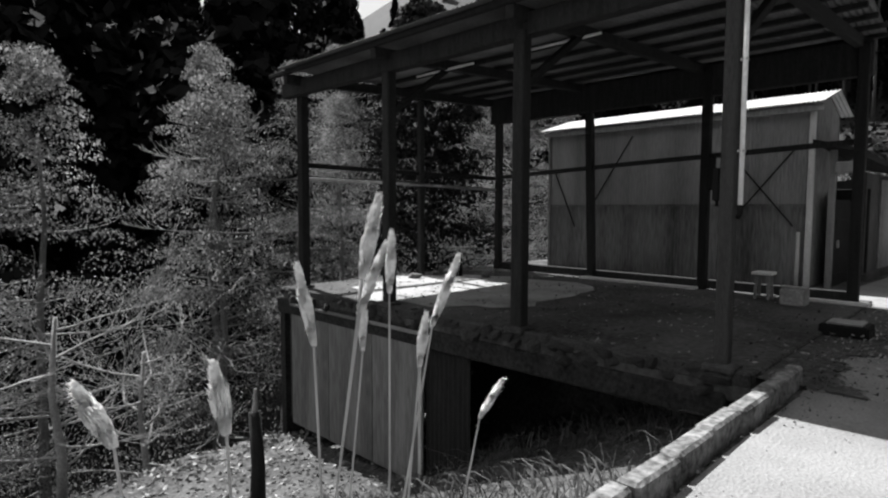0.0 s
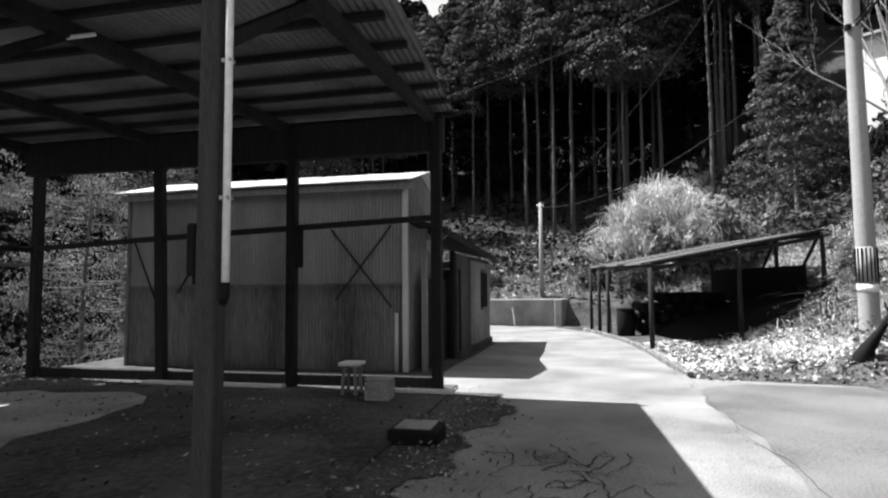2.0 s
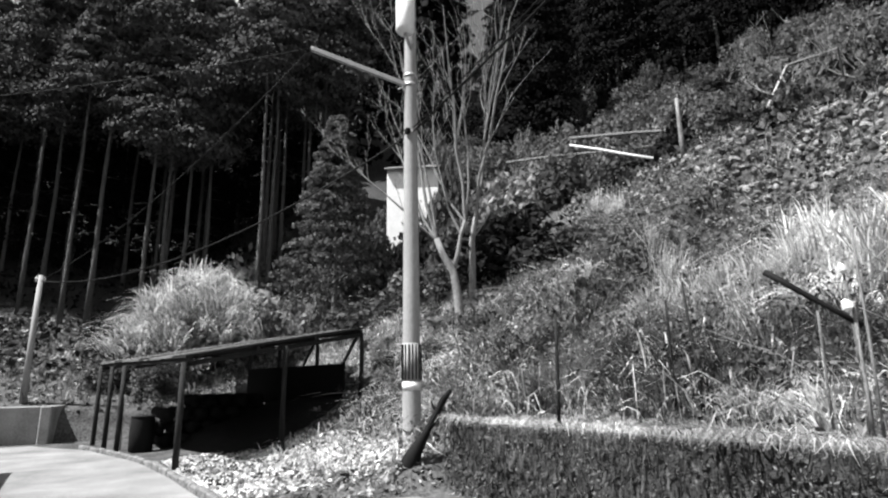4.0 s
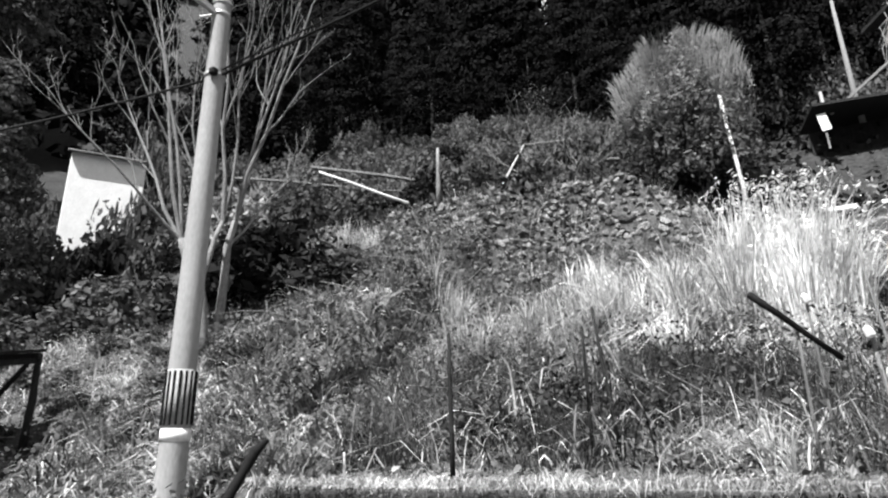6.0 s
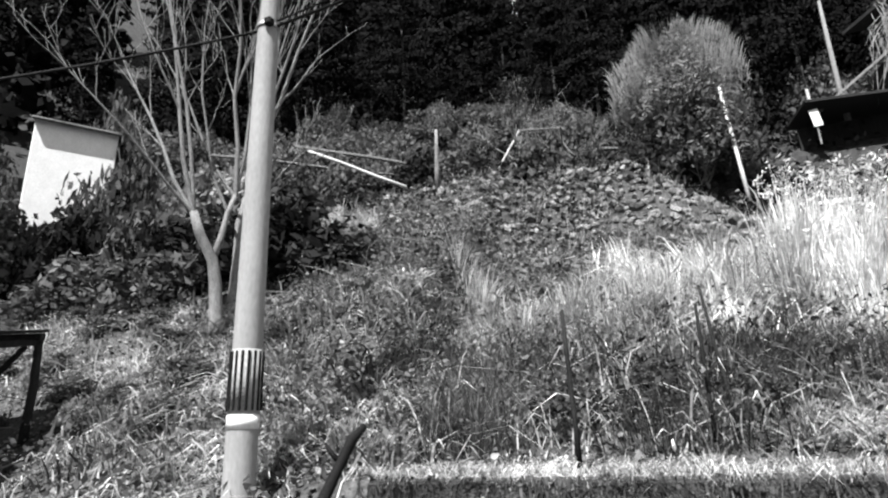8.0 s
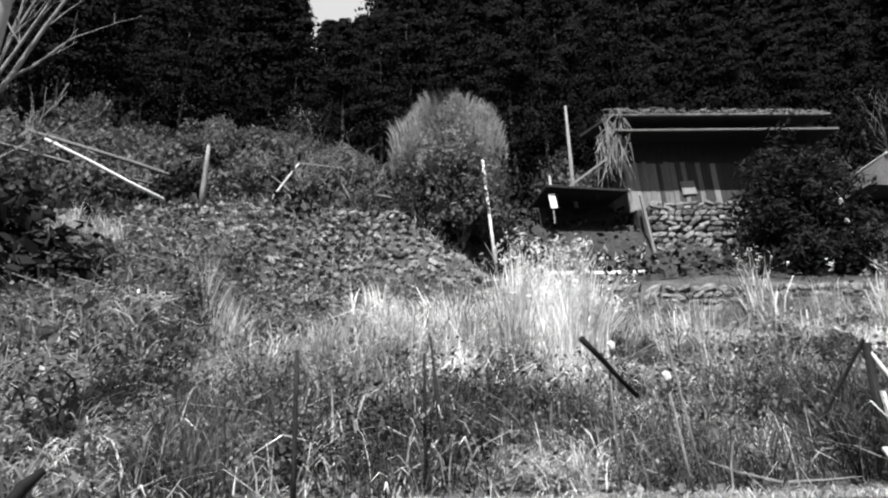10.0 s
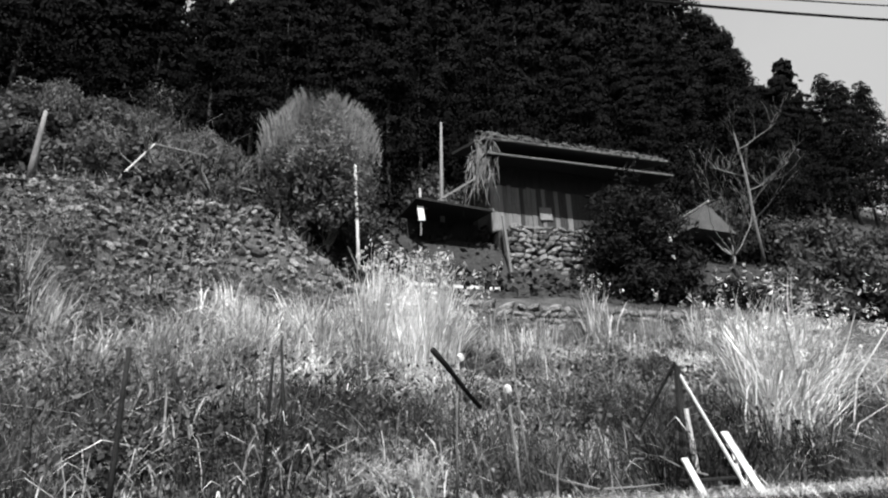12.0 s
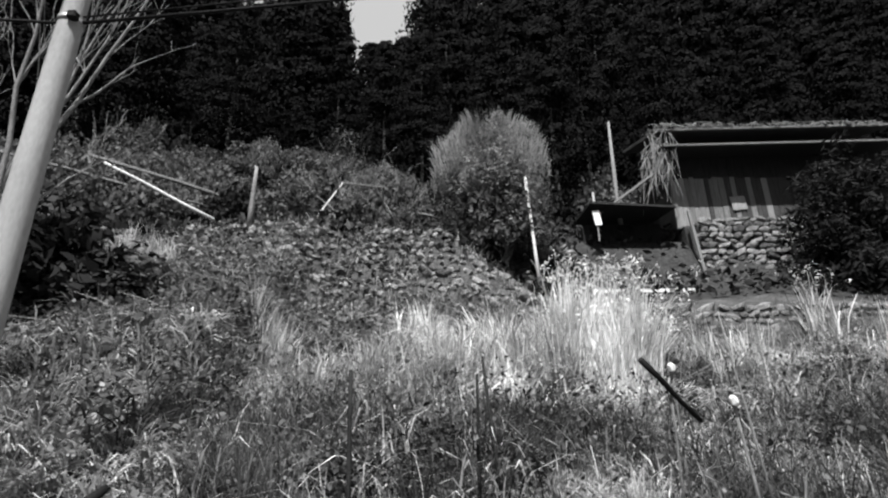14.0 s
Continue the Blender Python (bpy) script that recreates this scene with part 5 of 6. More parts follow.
for x, y, w, sx, sz in ((17.0, -10.3, 1, 1.8, 1.6), (19.5, -9.8, 0, 1.5, 1.4), (15.6, -10.9, 0, 1.3, 0.9), (20.6, -11.6, 1, 1.7, 1.5), (22.5, -10.2, 3, 1.6, 1.3), (24.5, -9.0, 0, 1.6, 1.1), (34.5, -6.5, 2, 2.6, 3.2), (29.3, -6.8, 2, 1.8, 2.6), (27.8, -9.4, 3, 1.8, 2.0),
                        (14.3, -17.0, 3, 1.3, 1.5), (12.2, -17.3, 0, 1.2, 1.6), (16.4, -17.6, 1, 1.3, 1.5), (19, -17.2, 3, 1.5, 1.8), (21.5, -16.6, 0, 1.8, 2.2), (24, -16, 2, 2.0, 2.6), (26.5, -14.6, 0, 2.2, 2.6), (22.8, -13.6, 3, 1.5, 1.5), (10.6, -18.2, 3, 1.0, 1.3), (5.4, -18.6, 1, 1.0, 0.9),
                        (-12, -17.5, 0, 2.0, 2.4), (-14.5, -16, 3, 2.2, 2.2), (-9.8, -15.8, 0, 1.6, 1.5), (-7.2, -16.2, 1, 1.2, 1.0), (-17, -14, 0, 2.4, 3.0), (30, 6.5, 0, 0.9, 0.9), (30.8, 4.0, 3, 0.8, 0.7), (31, -1.2, 0, 1.0, 1.0), (29.8, -2.6, 3, 1.0, 1.1), (33, 8.5, 3, 1.3, 1.2)):
    bush(x, y, w, sx, sz)
for x, y, w, sx, sz in ((23.5, -18.5, 4, 2.2, 3.2), (21.0, -20.0, 4, 2.2, 3.0), (25.5, -20.5, 4, 2.8, 4.0), (30.0, -19.0, 4, 2.6, 3.8), (17.6, -22.0, 4, 1.6, 2.4), (18.6, -20.6, 3, 1.5, 1.6), (16.8, -19.6, 4, 1.3, 1.3), (14.9, -20.4, 3, 1.4, 1.5), (12.4, -20.2, 4, 1.2, 1.4), (10.8, -20.8, 4, 1.1, 1.3), (19.6, -23.0, 4, 2.0, 3.0), (15.5, -23.2, 3, 1.8, 2.4), (22.8, -23.5, 4, 2.4, 3.4), (27.5, -17.6, 4, 1.8, 2.0), (28.5, -22.0, 4, 2.6, 3.6), (13.3, -23.6, 4, 1.5, 1.8)):
    bush(x, y, w, sx, sz, "soft grey shrub on the upper terrace before the cedars")
for k in range(26):
    x = -14 + 50 * k / 25 + rbush.uniform(-1, 1)
    bush(x, rbush.uniform(-25.5, -20.5) if not -9 < x < 4 else -24.5, rbush.choice((4, 3, 1)) if x > 9 else rbush.choice((0, 1, 1, 3)), rbush.uniform(1.3, 2.4), rbush.uniform(1.6, 3.0))

# shrubs that cover the slope between the terrace and the cedars
for k in range(52):
    f = k / 51
    x, y = 11 + 31 * f + rbush.uniform(-1.2, 1.2), (-23.5, -27.0, -30.5, -34.0)[k % 4] + rbush.uniform(-1.2, 1.2)
    bush(x, y, rbush.choice((4, 4, 1, 3)), rbush.uniform(1.3, 2.5), rbush.uniform(1.4, 3.6), "soft grey shrub on the slope below the cedars")

te = thing("evergreen", "tall dark evergreen behind the shed", "tree", at=on_hill(10.3, 11.0, -0.05))
part("crown", conifer_crown("crown", 7.2, 1.5, 420, 46, 0.14, 411, base=0.05, squash=0.5), M_DARKLEAF, te)
part("trunk", trunk_mesh(4.6, 0.09, 412), M_DARKBARK, te)

for k in range(44):
    bush(rbush.uniform(-4, 12), rbush.uniform(-12.5, -6.6), rbush.choice((0, 3, 3, 2)), rbush.uniform(0.25, 0.6), rbush.uniform(0.25, 0.55), "low scruffy bush among the hillside weeds")

for k in range(34):
    bush(rbush.uniform(14.5, 24), rbush.uniform(-9.5, -6.2), rbush.choice((0, 2, 3, 3)), rbush.uniform(0.25, 0.6), rbush.uniform(0.2, 0.45), "low leafy clump on the littered bank")

for k in range(22):
    bush(-12 - 26 * k / 21 + rbush.uniform(-1, 1), rbush.uniform(-26, -15), rbush.choice((0, 1, 3)), rbush.uniform(1.5, 2.6), rbush.uniform(1.6, 3.0))

# the big round bush and the dark tree by the hut
rb_ = thing("round_bush", "large round pale-topped bush with fine upright twigs", "bush", at=(8.45, -19.2, ground_at(8.45, -19.2)))
rb_.scale = (1.02, 1.02, 1.2)
ball = shrub_crown("crown", 1.9, 1.7, 2.6, 340, 60, 0.17, 91, slim=0.22, hollow=0.35)
low_ = shrub_crown("lower_crown", 2.2, 1.8, 2.4, 260, 50, 0.17, 95, slim=0.4, hollow=0.4)
ball.transform(Matrix.Translation((0, 0, 2.6)))
low_.transform(Matrix.Translation((0.1, 0.1, 0.9)))
part("crown", ball, M_BROOM, rb_)
part("lower_crown", low_, M_LEAF, rb_)
r9 = np.random.RandomState(9)
an, tt = r9.rand(3000) * 6.28, r9.rand(3000) ** 0.6
PB = np.stack([2.1 * np.cos(an) * np.sqrt(1 - (tt * .95) ** 2), 1.8 * np.sin(an) * np.sqrt(1 - (tt * .95) ** 2), 2.9 + 2.2 * tt + 0.25 * np.sin(an * 5)], 1)
part("twig_fringe", blade_mesh("twig_fringe", PB, r9.uniform(0.1, 0.55, 3000) * (1.2 + 0.9 * np.sin(an * 3 + 1) * np.sin(tt * 7)), np.full(3000, 0.022), np.stack([np.cos(an), np.sin(an)], 1) * 0.4, seed=9), M_BROOM, rb_)
part("stem", bare_limbs(3.4, 0.07, 92, 5, 3, 0.5, 0.7), M_TWIG, rb_)
dt = thing("dark_yew", "dark feathery evergreen tree beside the hut", "tree", at=(-4.2, -18.5, ground_at(-4.2, -18.5)))
dt.scale = (1.15, 1.15, 1.12)
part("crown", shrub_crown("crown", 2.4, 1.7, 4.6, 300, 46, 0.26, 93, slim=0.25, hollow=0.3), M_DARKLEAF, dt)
part("trunk", trunk_mesh(3.5, 0.14, 94), M_BARK, dt)

# bare trees
bt = thing("bare_tree", "leafless pale tree with many upright limbs on the bank", "tree", at=(17.6, -8.25, ground_at(17.6, -8.25)))
b = Build()
rr = random.Random(5)


def limb(b, p, d, length, rad, level, r, bend=0.1, up=0.12):
    pts, rads, q = [p], [rad], p
    for k in range(5):
        d = (d + Vector((r.gauss(0, bend), r.gauss(0, bend), up))).normalized()
        q = q + d * length / 5
        pts.append(q)
        rads.append(max(rad * (1 - 0.16 * (k + 1)), 0.005))
    b.tube(pts, rads, 7 if level == 0 else 5, False)
    if level < 3:
        for k in range((5, 5, 3)[level]):
            i = r.randint(2, 5)
            e = (d + Vector((r.gauss(0, 0.42), r.gauss(0, 0.42), r.uniform(-0.1, 0.4)))).normalized()
            limb(b, pts[i], e, length * r.uniform(0.35, 0.62), max(rads[i] * r.uniform(0.4, 0.65), 0.007), level + 1, r, bend, up)


SIDE = Vector((-0.52, -0.85, 0))


def off(k, z, d=0.0):
    """A spot of the bare tree: k along its spread, z up, d in depth."""
    return SIDE * k + Vector((0.85 * d, -0.52 * d, z))


def twigs(b, p, d, length, rad, level, r):
    """Thin upright limb with sparse side shoots."""
    pts, rads, q = [p], [rad], p
    for k in range(6):
        d = (d + Vector((r.gauss(0, 0.11), r.gauss(0, 0.11), 0.07))).normalized()
        q = q + d * length / 6
        pts.append(q)
        rads.append(max(rad * (1 - 0.14 * (k + 1)), 0.005))
    b.tube(pts, rads, 6 if level == 0 else 4, False)
    if level < 3:
        for k in range((6, 3, 2)[level]):
            i = r.randint(2, 6)
            e = (d * 0.9 + Vector((r.gauss(0, 0.38), r.gauss(0, 0.38), r.uniform(0, 0.35)))).normalized()
            twigs(b, pts[i], e, length * r.uniform(0.25, 0.5), max(rads[i] * r.uniform(0.4, 0.7), 0.006), level + 1, r)


b.tube([off(0, -0.3), off(0.02, 0.2), off(-0.06, 0.9), off(-0.14, 1.3), off(-0.4, 1.75), off(-0.55, 2.15)], [0.17, 0.125, 0.11, 0.10, 0.09, 0.075], 10)
b.tube([off(0.42, -0.3, 0.3), off(0.36, 0.5, 0.3), off(0.40, 1.4, 0.3), off(0.40, 2.2, 0.3), off(0.52, 2.8, 0.3)], [0.12, 0.10, 0.085, 0.08, 0.07], 10)
b.tube([off(-0.14, 1.3), off(0.0, 1.75, 0.1), off(0.1, 2.3, 0.1), off(0.22, 2.7, 0.1)], [0.07, 0.06, 0.05, 0.045], 8)
part("trunk", b, M_PALEBARK, bt, smooth=True)
b = Build()
for k, z, d, kk, length, rad in ((-0.55, 2.1, 0, -0.75, 4.6, 0.045), (-0.55, 2.15, 0, -0.30, 6.0, 0.05), (-0.55, 2.1, 0, -1.3, 3.6, 0.035), (0.22, 2.65, 0.1, -0.15, 6.2, 0.05), (0.22, 2.7, 0.1, 0.12, 5.6, 0.04), (0.52, 2.75, 0.3, 0.05, 6.6, 0.055), (0.52, 2.8, 0.3, 0.35, 5.6, 0.045), (0.1, 2.3, 0.1, -0.4, 5.0, 0.035), (0.40, 2.2, 0.3, 0.8, 3.4, 0.03), (-0.55, 2.15, 0, -0.05, 6.4, 0.045), (0.22, 2.6, 0.1, -0.55, 4.6, 0.035), (0.52, 2.8, 0.3, 0.2, 6.2, 0.04)):
    twigs(b, off(k, z, d), (SIDE * kk + Vector((rr.uniform(-.2, .2), rr.uniform(-.1, .1), 1))).normalized(), length, rad, 0, rr)
part("branchwork", b, M_PALEBARK, bt, smooth=True)
for x, y, H, sd, lab in ((-13.0, -19.8, 8.0, 3, "tall leafless pale tree above the terrace"), (-10.6, -19.2, 4.2, 6, "low spreading leafless tree above the terrace"), (12.6, -18.6, 3.2, 8, "small leafless shrub tree on the terrace"), (10.9, -19.6, 3.0, 9, "small leafless shrub tree on the terrace")):
    t = thing("bare_tree", lab, "tree", "bare trees", on_hill(x, y))
    b = Build()
    r_ = random.Random(sd)
    if H > 5:
        b.tube([(0, 0, -0.3), (0.05, 0, 2.5), (0, 0.05, 5), (0.1, 0, 7.6)], [0.09, 0.07, 0.055, 0.03], 8)
        for z in (2.6, 3.4, 4.2, 5.0, 5.8, 6.6):
            a0 = r_.uniform(0, 6.28)
            limb(b, Vector((0.03, 0.02, z)), Vector((math.cos(a0), math.sin(a0), 0.45)).normalized(), r_.uniform(2.0, 3.2), 0.035, 1, r_, 0.15, 0.05)
    else:
        b.tube([(0, 0, -0.2), (0.05, 0, 0.5), (0, 0.05, 0.9)], [0.10, 0.09, 0.07], 8)
        for k in range(7):
            a0 = k * 0.9 + r_.uniform(-.2, .2)
            limb(b, Vector((0, 0.04, 0.85)), Vector((0.8 * math.cos(a0), 0.8 * math.sin(a0), 0.8)).normalized(), H * r_.uniform(0.5, 0.8), 0.04, 1, r_, 0.15, 0.06)
    part("branchwork", b, M_PALEBARK, t, smooth=True)

# pale spiky shrub above the shelter
ps = thing("pale_shrub", "bright spiky sunlit shrub above the shelter", "shrub", at=(31.5, -4.8, ground_at(31.5, -4.8)))
r8 = np.random.RandomState(88)
spr = 300
cen = np.stack([r8.normal(0, 1.2, spr), r8.normal(0.3, 1.5, spr), np.zeros(spr)], 1)
cen[:, 2] = (4.0 - 0.22 * cen[:, 0] ** 2 - 0.42 * np.abs(cen[:, 1] - 0.4) ** 1.6) * r8.uniform(0.35, 1.0, spr)
cen[:, 2] = np.maximum(cen[:, 2], 0.15)
dirs = r8.normal(0, 0.55, (spr, 2)) + 0.25 * cen[:, :2]
k8 = r8.randint(0, spr, 7000)
P8 = cen[k8] + r8.normal(0, 0.13, (7000, 3))
part("crown", blade_mesh("crown", P8, r8.uniform(0.2, 1.15, 7000), r8.uniform(0.02, 0.05, 7000), dirs[k8] * 0.9 + r8.normal(0, 0.35, (7000, 2)), seed=88), M_DRYGRASS, ps)
part("inner_leaf_mass", shrub_crown("inner_leaf_mass", 2.3, 2.1, 2.6, 120, 40, 0.2, 96), M_PALELEAF, ps)
part("stem", bare_limbs(3.4, 0.09, 97, 4, 3, 0.6, 0.5), M_TWIG, ps)

# young conifer by the bend and slim trunk by the hut
yc = thing("young_cedar", "mid-grey young cedar beside the bare tree", "tree", at=(27.4, -8.6, ground_at(27.4, -8.6)))
part("crown", conifer_crown("crown", 9.6, 1.9, 260, 80, 0.16, 99, base=0.12, lump=0.3), M_LEAF, yc)
part("trunk", trunk_mesh(9.0, 0.12, 98), M_BARK, yc)

# trees on the valley side
VAL = []
for s in range(3):
    cm = conifer_crown("crown", 10, (2.6, 3.0, 2.3)[s], 150, 130, 0.075, 110 + s, base=0.05, squash=0.75, flat=0.6, lump=0.36)
    cm.materials.append(M_VALLEY)
    tm = trunk_mesh(9, 0.14, 120 + s).mesh("trunk", True)
    tm.materials.append(M_BARK)
    b = Build()
    r_ = random.Random(130 + s)
    for k in range(18):
        a0, z = r_.uniform(0, 6.28), r_.uniform(1.0, 8.8)
        limb(b, Vector((0, 0, z)), Vector((math.cos(a0), math.sin(a0), -0.05)).normalized(), (1 - z / 11) * 4.4, 0.024, 1, r_, 0.2, 0.03)
    bmsh = b.mesh("dead_wood", True)
    bmsh.materials.append(M_TWIG)
    VAL.append((cm, tm, bmsh))
for i, (x, y, top) in enumerate(((6.8, 15.2, 5.4), (2.7, 15.4, 4.9), (0.4, 15.0, 4.5), (-1.8, 16.0, 4.8), (10.4, 14.8, 4.9), (12.4, 14.4, 5.2), (14.8, 15.0, 6.0), (11.2, 18.5, 6.6), (8.0, 18.5, 6.6), (14.0, 20.0, 8.0), (17.5, 14.5, 6.8), (20.5, 13.5, 6.5), (18.0, 20.0, 9.0), (22.5, 17.5, 9.5))):
    cm, tm, dm = VAL[i % 3]
    g0 = ground_at(x, y)
    s = (top - g0) / 10.0
    e = thing("valley_tree", "grey-green conifer with dead side branches on the valley slope", "tree", "valley trees", (x, y, g0))
    e.scale, e.rotation_euler.z = (s * 0.85, s * 0.85, s), i * 1.3
    part("crown", cm, M_LEAF, e)
    part("trunk", tm, M_BARK, e)
    part("dead_wood", dm, M_TWIG, e)["kind"] = "stuff"

# leafless tangled trees on the slope below the slab
for i, (x, y, H) in enumerate(((2.2, 11.2, 5.2), (3.9, 12.4, 5.6), (0.2, 12.6, 4.6))):
    t = thing("bare_tree", "pale twiggy leafless tree on the valley slope", "tree", "bare valley trees", (x, y, ground_at(x, y)))
    b = Build()
    r_ = random.Random(300 + i)
    b.tube([(0, 0, -0.3), (0.06, 0.03, H * 0.2), (-0.04, 0.08, H * 0.42), (0.05, 0, H * 0.66)], [0.09, 0.075, 0.055, 0.035], 8)
    part("trunk", b, M_TWIG, t, smooth=True)
    b = Build()
    for k in range(11):
        a0, z = k * 2.4 + r_.uniform(-.3, .3), H * (0.16 + 0.5 * k / 11)
        limb(b, Vector((0, 0.04, z)), Vector((math.cos(a0), math.sin(a0), r_.uniform(-.05, .5))).normalized(), H * r_.uniform(0.28, 0.5), 0.026, 1, r_, 0.22, 0.02)
    part("branchwork", b, M_TWIG, t, smooth=True)

# ---- stone walls ----
wall = structure("stone_wall", Build().box((2.45, -5.13, 0.42), (20.9, 0.34, 1.16), Euler((0, 0.006, 0)).to_matrix(), 0.02), M_MORTAR, "mossy dark stone retaining wall along the lane", "wall")
end = structure("wall_end", Build().box((12.85, -5.6, 0.38), (0.2, 0.9, 1.1), None, 0.03), M_MORTAR, "end return of the stone retaining wall", "wall")


def stone_course(parent, material, x0, x1, y, z0, z1, size, seed, slope=0.0, limit=300, joined=None, world=False):
    r = random.Random(seed)
    spots = []
    z = z0
    while z < z1:
        h = size * r.uniform(0.5, 0.85)
        x = x1 - r.uniform(0, size)
        while x > x0:
            w = size * r.uniform(0.55, 1.7)
            spots.append((x - w / 2, z + h / 2 + size * r.uniform(-.12, .12), w * r.uniform(.9, 1.12), h * r.uniform(.85, 1.3)))
            x -= w * 0.97
        z += h * 0.95
    spots.sort(key=lambda q: -q[0])
    extra = Build()
    place = hill if y < -5.3 and not world else Vector
    for i, (x, zz, w, h) in enumerate(spots):
        yy = y - slope * (zz - z0) + r.uniform(-0.02, 0.02)
        dep = size * r.uniform(0.5, 0.8)
        turn = (r.uniform(-.3, .3), r.uniform(-.5, .5), r.uniform(-.4, .4))
        if i < limit:
            rock_piece("stone", parent, material, place((x, yy, zz)), (w * 0.98, dep, h * 1.0), turn, r.randrange(8))
        else:
            m = Matrix.LocRotScale(place((x, yy, zz)), Euler(turn), (w * 0.98, dep, h))
            me = ROCKS[r.randrange(8)]
            extra.add([m @ v.co for v in me.vertices], [tuple(p.vertices) for p in me.polygons])
    if extra.v:
        ob = part("joined_stones", extra, joined, parent)
        ob["kind"] = "stuff"


stone_course(wall, M_STONE, -7.5, 12.85, -5.0, -0.18, 0.95, 0.2, 41, 0.02, 300, M_STONE_JOIN)
stone_course(end, M_STONE, 12.6, 12.9, -5.2, -0.1, 0.9, 0.24, 46)

# moss and hanging leaves on the wall face
r11 = np.random.RandomState(11)
nW = 10000
xw = r11.uniform(-4, 12.9, nW)
zw = r11.uniform(-0.1, 1.0, nW) - 0.0
PW = np.stack([xw, -4.86 + r11.uniform(-0.04, 0.06, nW), zw], 1)
stuff("wall_moss", leaf_mesh("wall_moss", PW, np.tile([0, 1.0, 0.2], (nW, 1)), r11.uniform(0.015, 0.065, nW), 11, 0.35, 0.8), M_MOSS, "moss and dead creepers hanging on the stone wall", "moss")

nH = 5200
PH = np.stack([r11.uniform(-4, 12.95, nH), -4.87 + r11.uniform(-0.03, 0.05, nH), 1.0 - 1.0 * r11.rand(nH) ** 1.4], 1)
stuff("hanging_creepers", blade_mesh("hanging_creepers", PH, -r11.uniform(0.04, 0.26, nH) * (0.4 + 0.9 * patchy(PH[:, 0] * 3, PH[:, 2] * 5)), r11.uniform(0.006, 0.026, nH), r11.normal(0, 0.3, (nH, 2)), seed=12), M_DARKWEED, "dead creeper strands hanging down the stone wall", "creepers")
nO = 2600
PO = np.stack([r11.uniform(-4, 12.95, nO), -5.02 + r11.uniform(-0.06, 0.12, nO), np.full(nO, 1.0)], 1)
stuff("overhanging_straw", blade_mesh("overhanging_straw", PO, r11.uniform(0.05, 0.2, nO), r11.uniform(0.006, 0.013, nO), np.stack([r11.normal(0, 0.9, nO), r11.uniform(0.6, 1.4, nO)], 1), droop=0.75, seed=14), M_DRYGRASS, "pale straw spilling over the wall's top edge", "grass")

rim = structure("rubble_bank", Build().box(hill((14.0, -15.8, 5.2)), (11.0, 0.3, 2.2), Euler((0.5, 0, 0)).to_matrix(), 0.1), M_MORTAR, "tumbled rubble stone bank of the upper terrace", "wall")
rr2 = random.Random(17)
for k in range(290):
    x = rr2.uniform(6.8, 19.0)
    y = rr2.uniform(-16.0, -14.0)
    s = rr2.uniform(0.12, 0.3)
    rock_piece("stone", rim, M_RUBBLE, on_hill(x, y, s * 0.2), (s * 1.25, s, s * 0.95), (rr2.uniform(-.9, .9), rr2.uniform(-.9, .9), rr2.uniform(0, 3)), rr2.randrange(8))
small = Build()
for k in range(2600):
    x, y = rr2.uniform(6.2, 20.5), rr2.uniform(-16.3, -13.0)
    s = rr2.uniform(0.07, 0.2)
    m = Matrix.LocRotScale(on_hill(x, y, s * 0.15), Euler((rr2.uniform(-1, 1), rr2.uniform(-1, 1), rr2.uniform(0, 3))), (s * 1.3, s, s * 0.9))
    me = ROCKS[rr2.randrange(8)]
    small.add([m @ v.co for v in me.vertices], [tuple(p.vertices) for p in me.polygons])
part("joined_stones", small, M_RUBBLE_JOIN, rim)["kind"] = "stuff"
terr = structure("terrace_wall", Build().box(hill((0.5, -14.4, 4.7)), (13.6, 0.3, 1.2), Euler((0.35, 0, 0)).to_matrix(), 0.05), M_MORTAR, "low dry-stone terrace wall across the slope", "wall")
stone_course(terr, M_RUBBLE, -5.5, 6.8, -14.02, 4.15, 5.25, 0.33, 43, 0.35, 220, M_RUBBLE_JOIN)
hbase = structure("hut_base_wall", Build().box((-2.6, -20.65, 8.6), (7.4, 0.95, 3.3), None, 0.1), M_MORTAR, "tall dry-stone base wall under the hut", "wall")
stone_course(hbase, M_RUBBLE, -6.2, 1.0, -19.55, 6.9, 10.3, 0.34, 44, 0.14, 300, M_RUBBLE_JOIN, True)

# ---- old hut ----
HZ = 9.85
hut = thing("old_hut", "derelict plank hut with a two-tier vine-hung roof", "hut", at=(-0.72, -20.9, 10.3))
hut.scale = (1.06, 1.06, 1.06)


def hut_part(name, b, material, label="", smooth=False):
    ob = part(name, b, material, hut, label, smooth)
    ob.matrix_parent_inverse = Matrix.Translation((0, 20, -HZ))
    return ob


rh = random.Random(2)
hut_part("wall_core", Build().box((-2.3, -21.6, HZ + 1.6), (7.9, 3.6, 3.2)), M_DARKWOOD)
x = 1.75
while x > -5.5:
    w = rh.uniform(0.13, 0.24)
    hut_part("plank", Build().box((x - w / 2, -19.72 + rh.uniform(-.012, .012), HZ + 1.05 + rh.uniform(-.06, .04)), (w - 0.012, 0.03, 2.0 + rh.uniform(-.1, .05)), None, 0.004), M_WOOD if x > 0.6 else (M_MIDWOOD if rh.random() < .7 else M_WOOD))
    x -= w
hut_part("side_plaster", Build().box((1.72, -20.6, HZ + 0.9), (0.06, 1.6, 1.9), None, 0.01), M_PLASTER, "pale plaster side wall")
hut_part("corner_post", Build().box((1.78, -19.7, HZ + 1.2), (0.14, 0.14, 2.5), None, 0.01), M_WOOD)
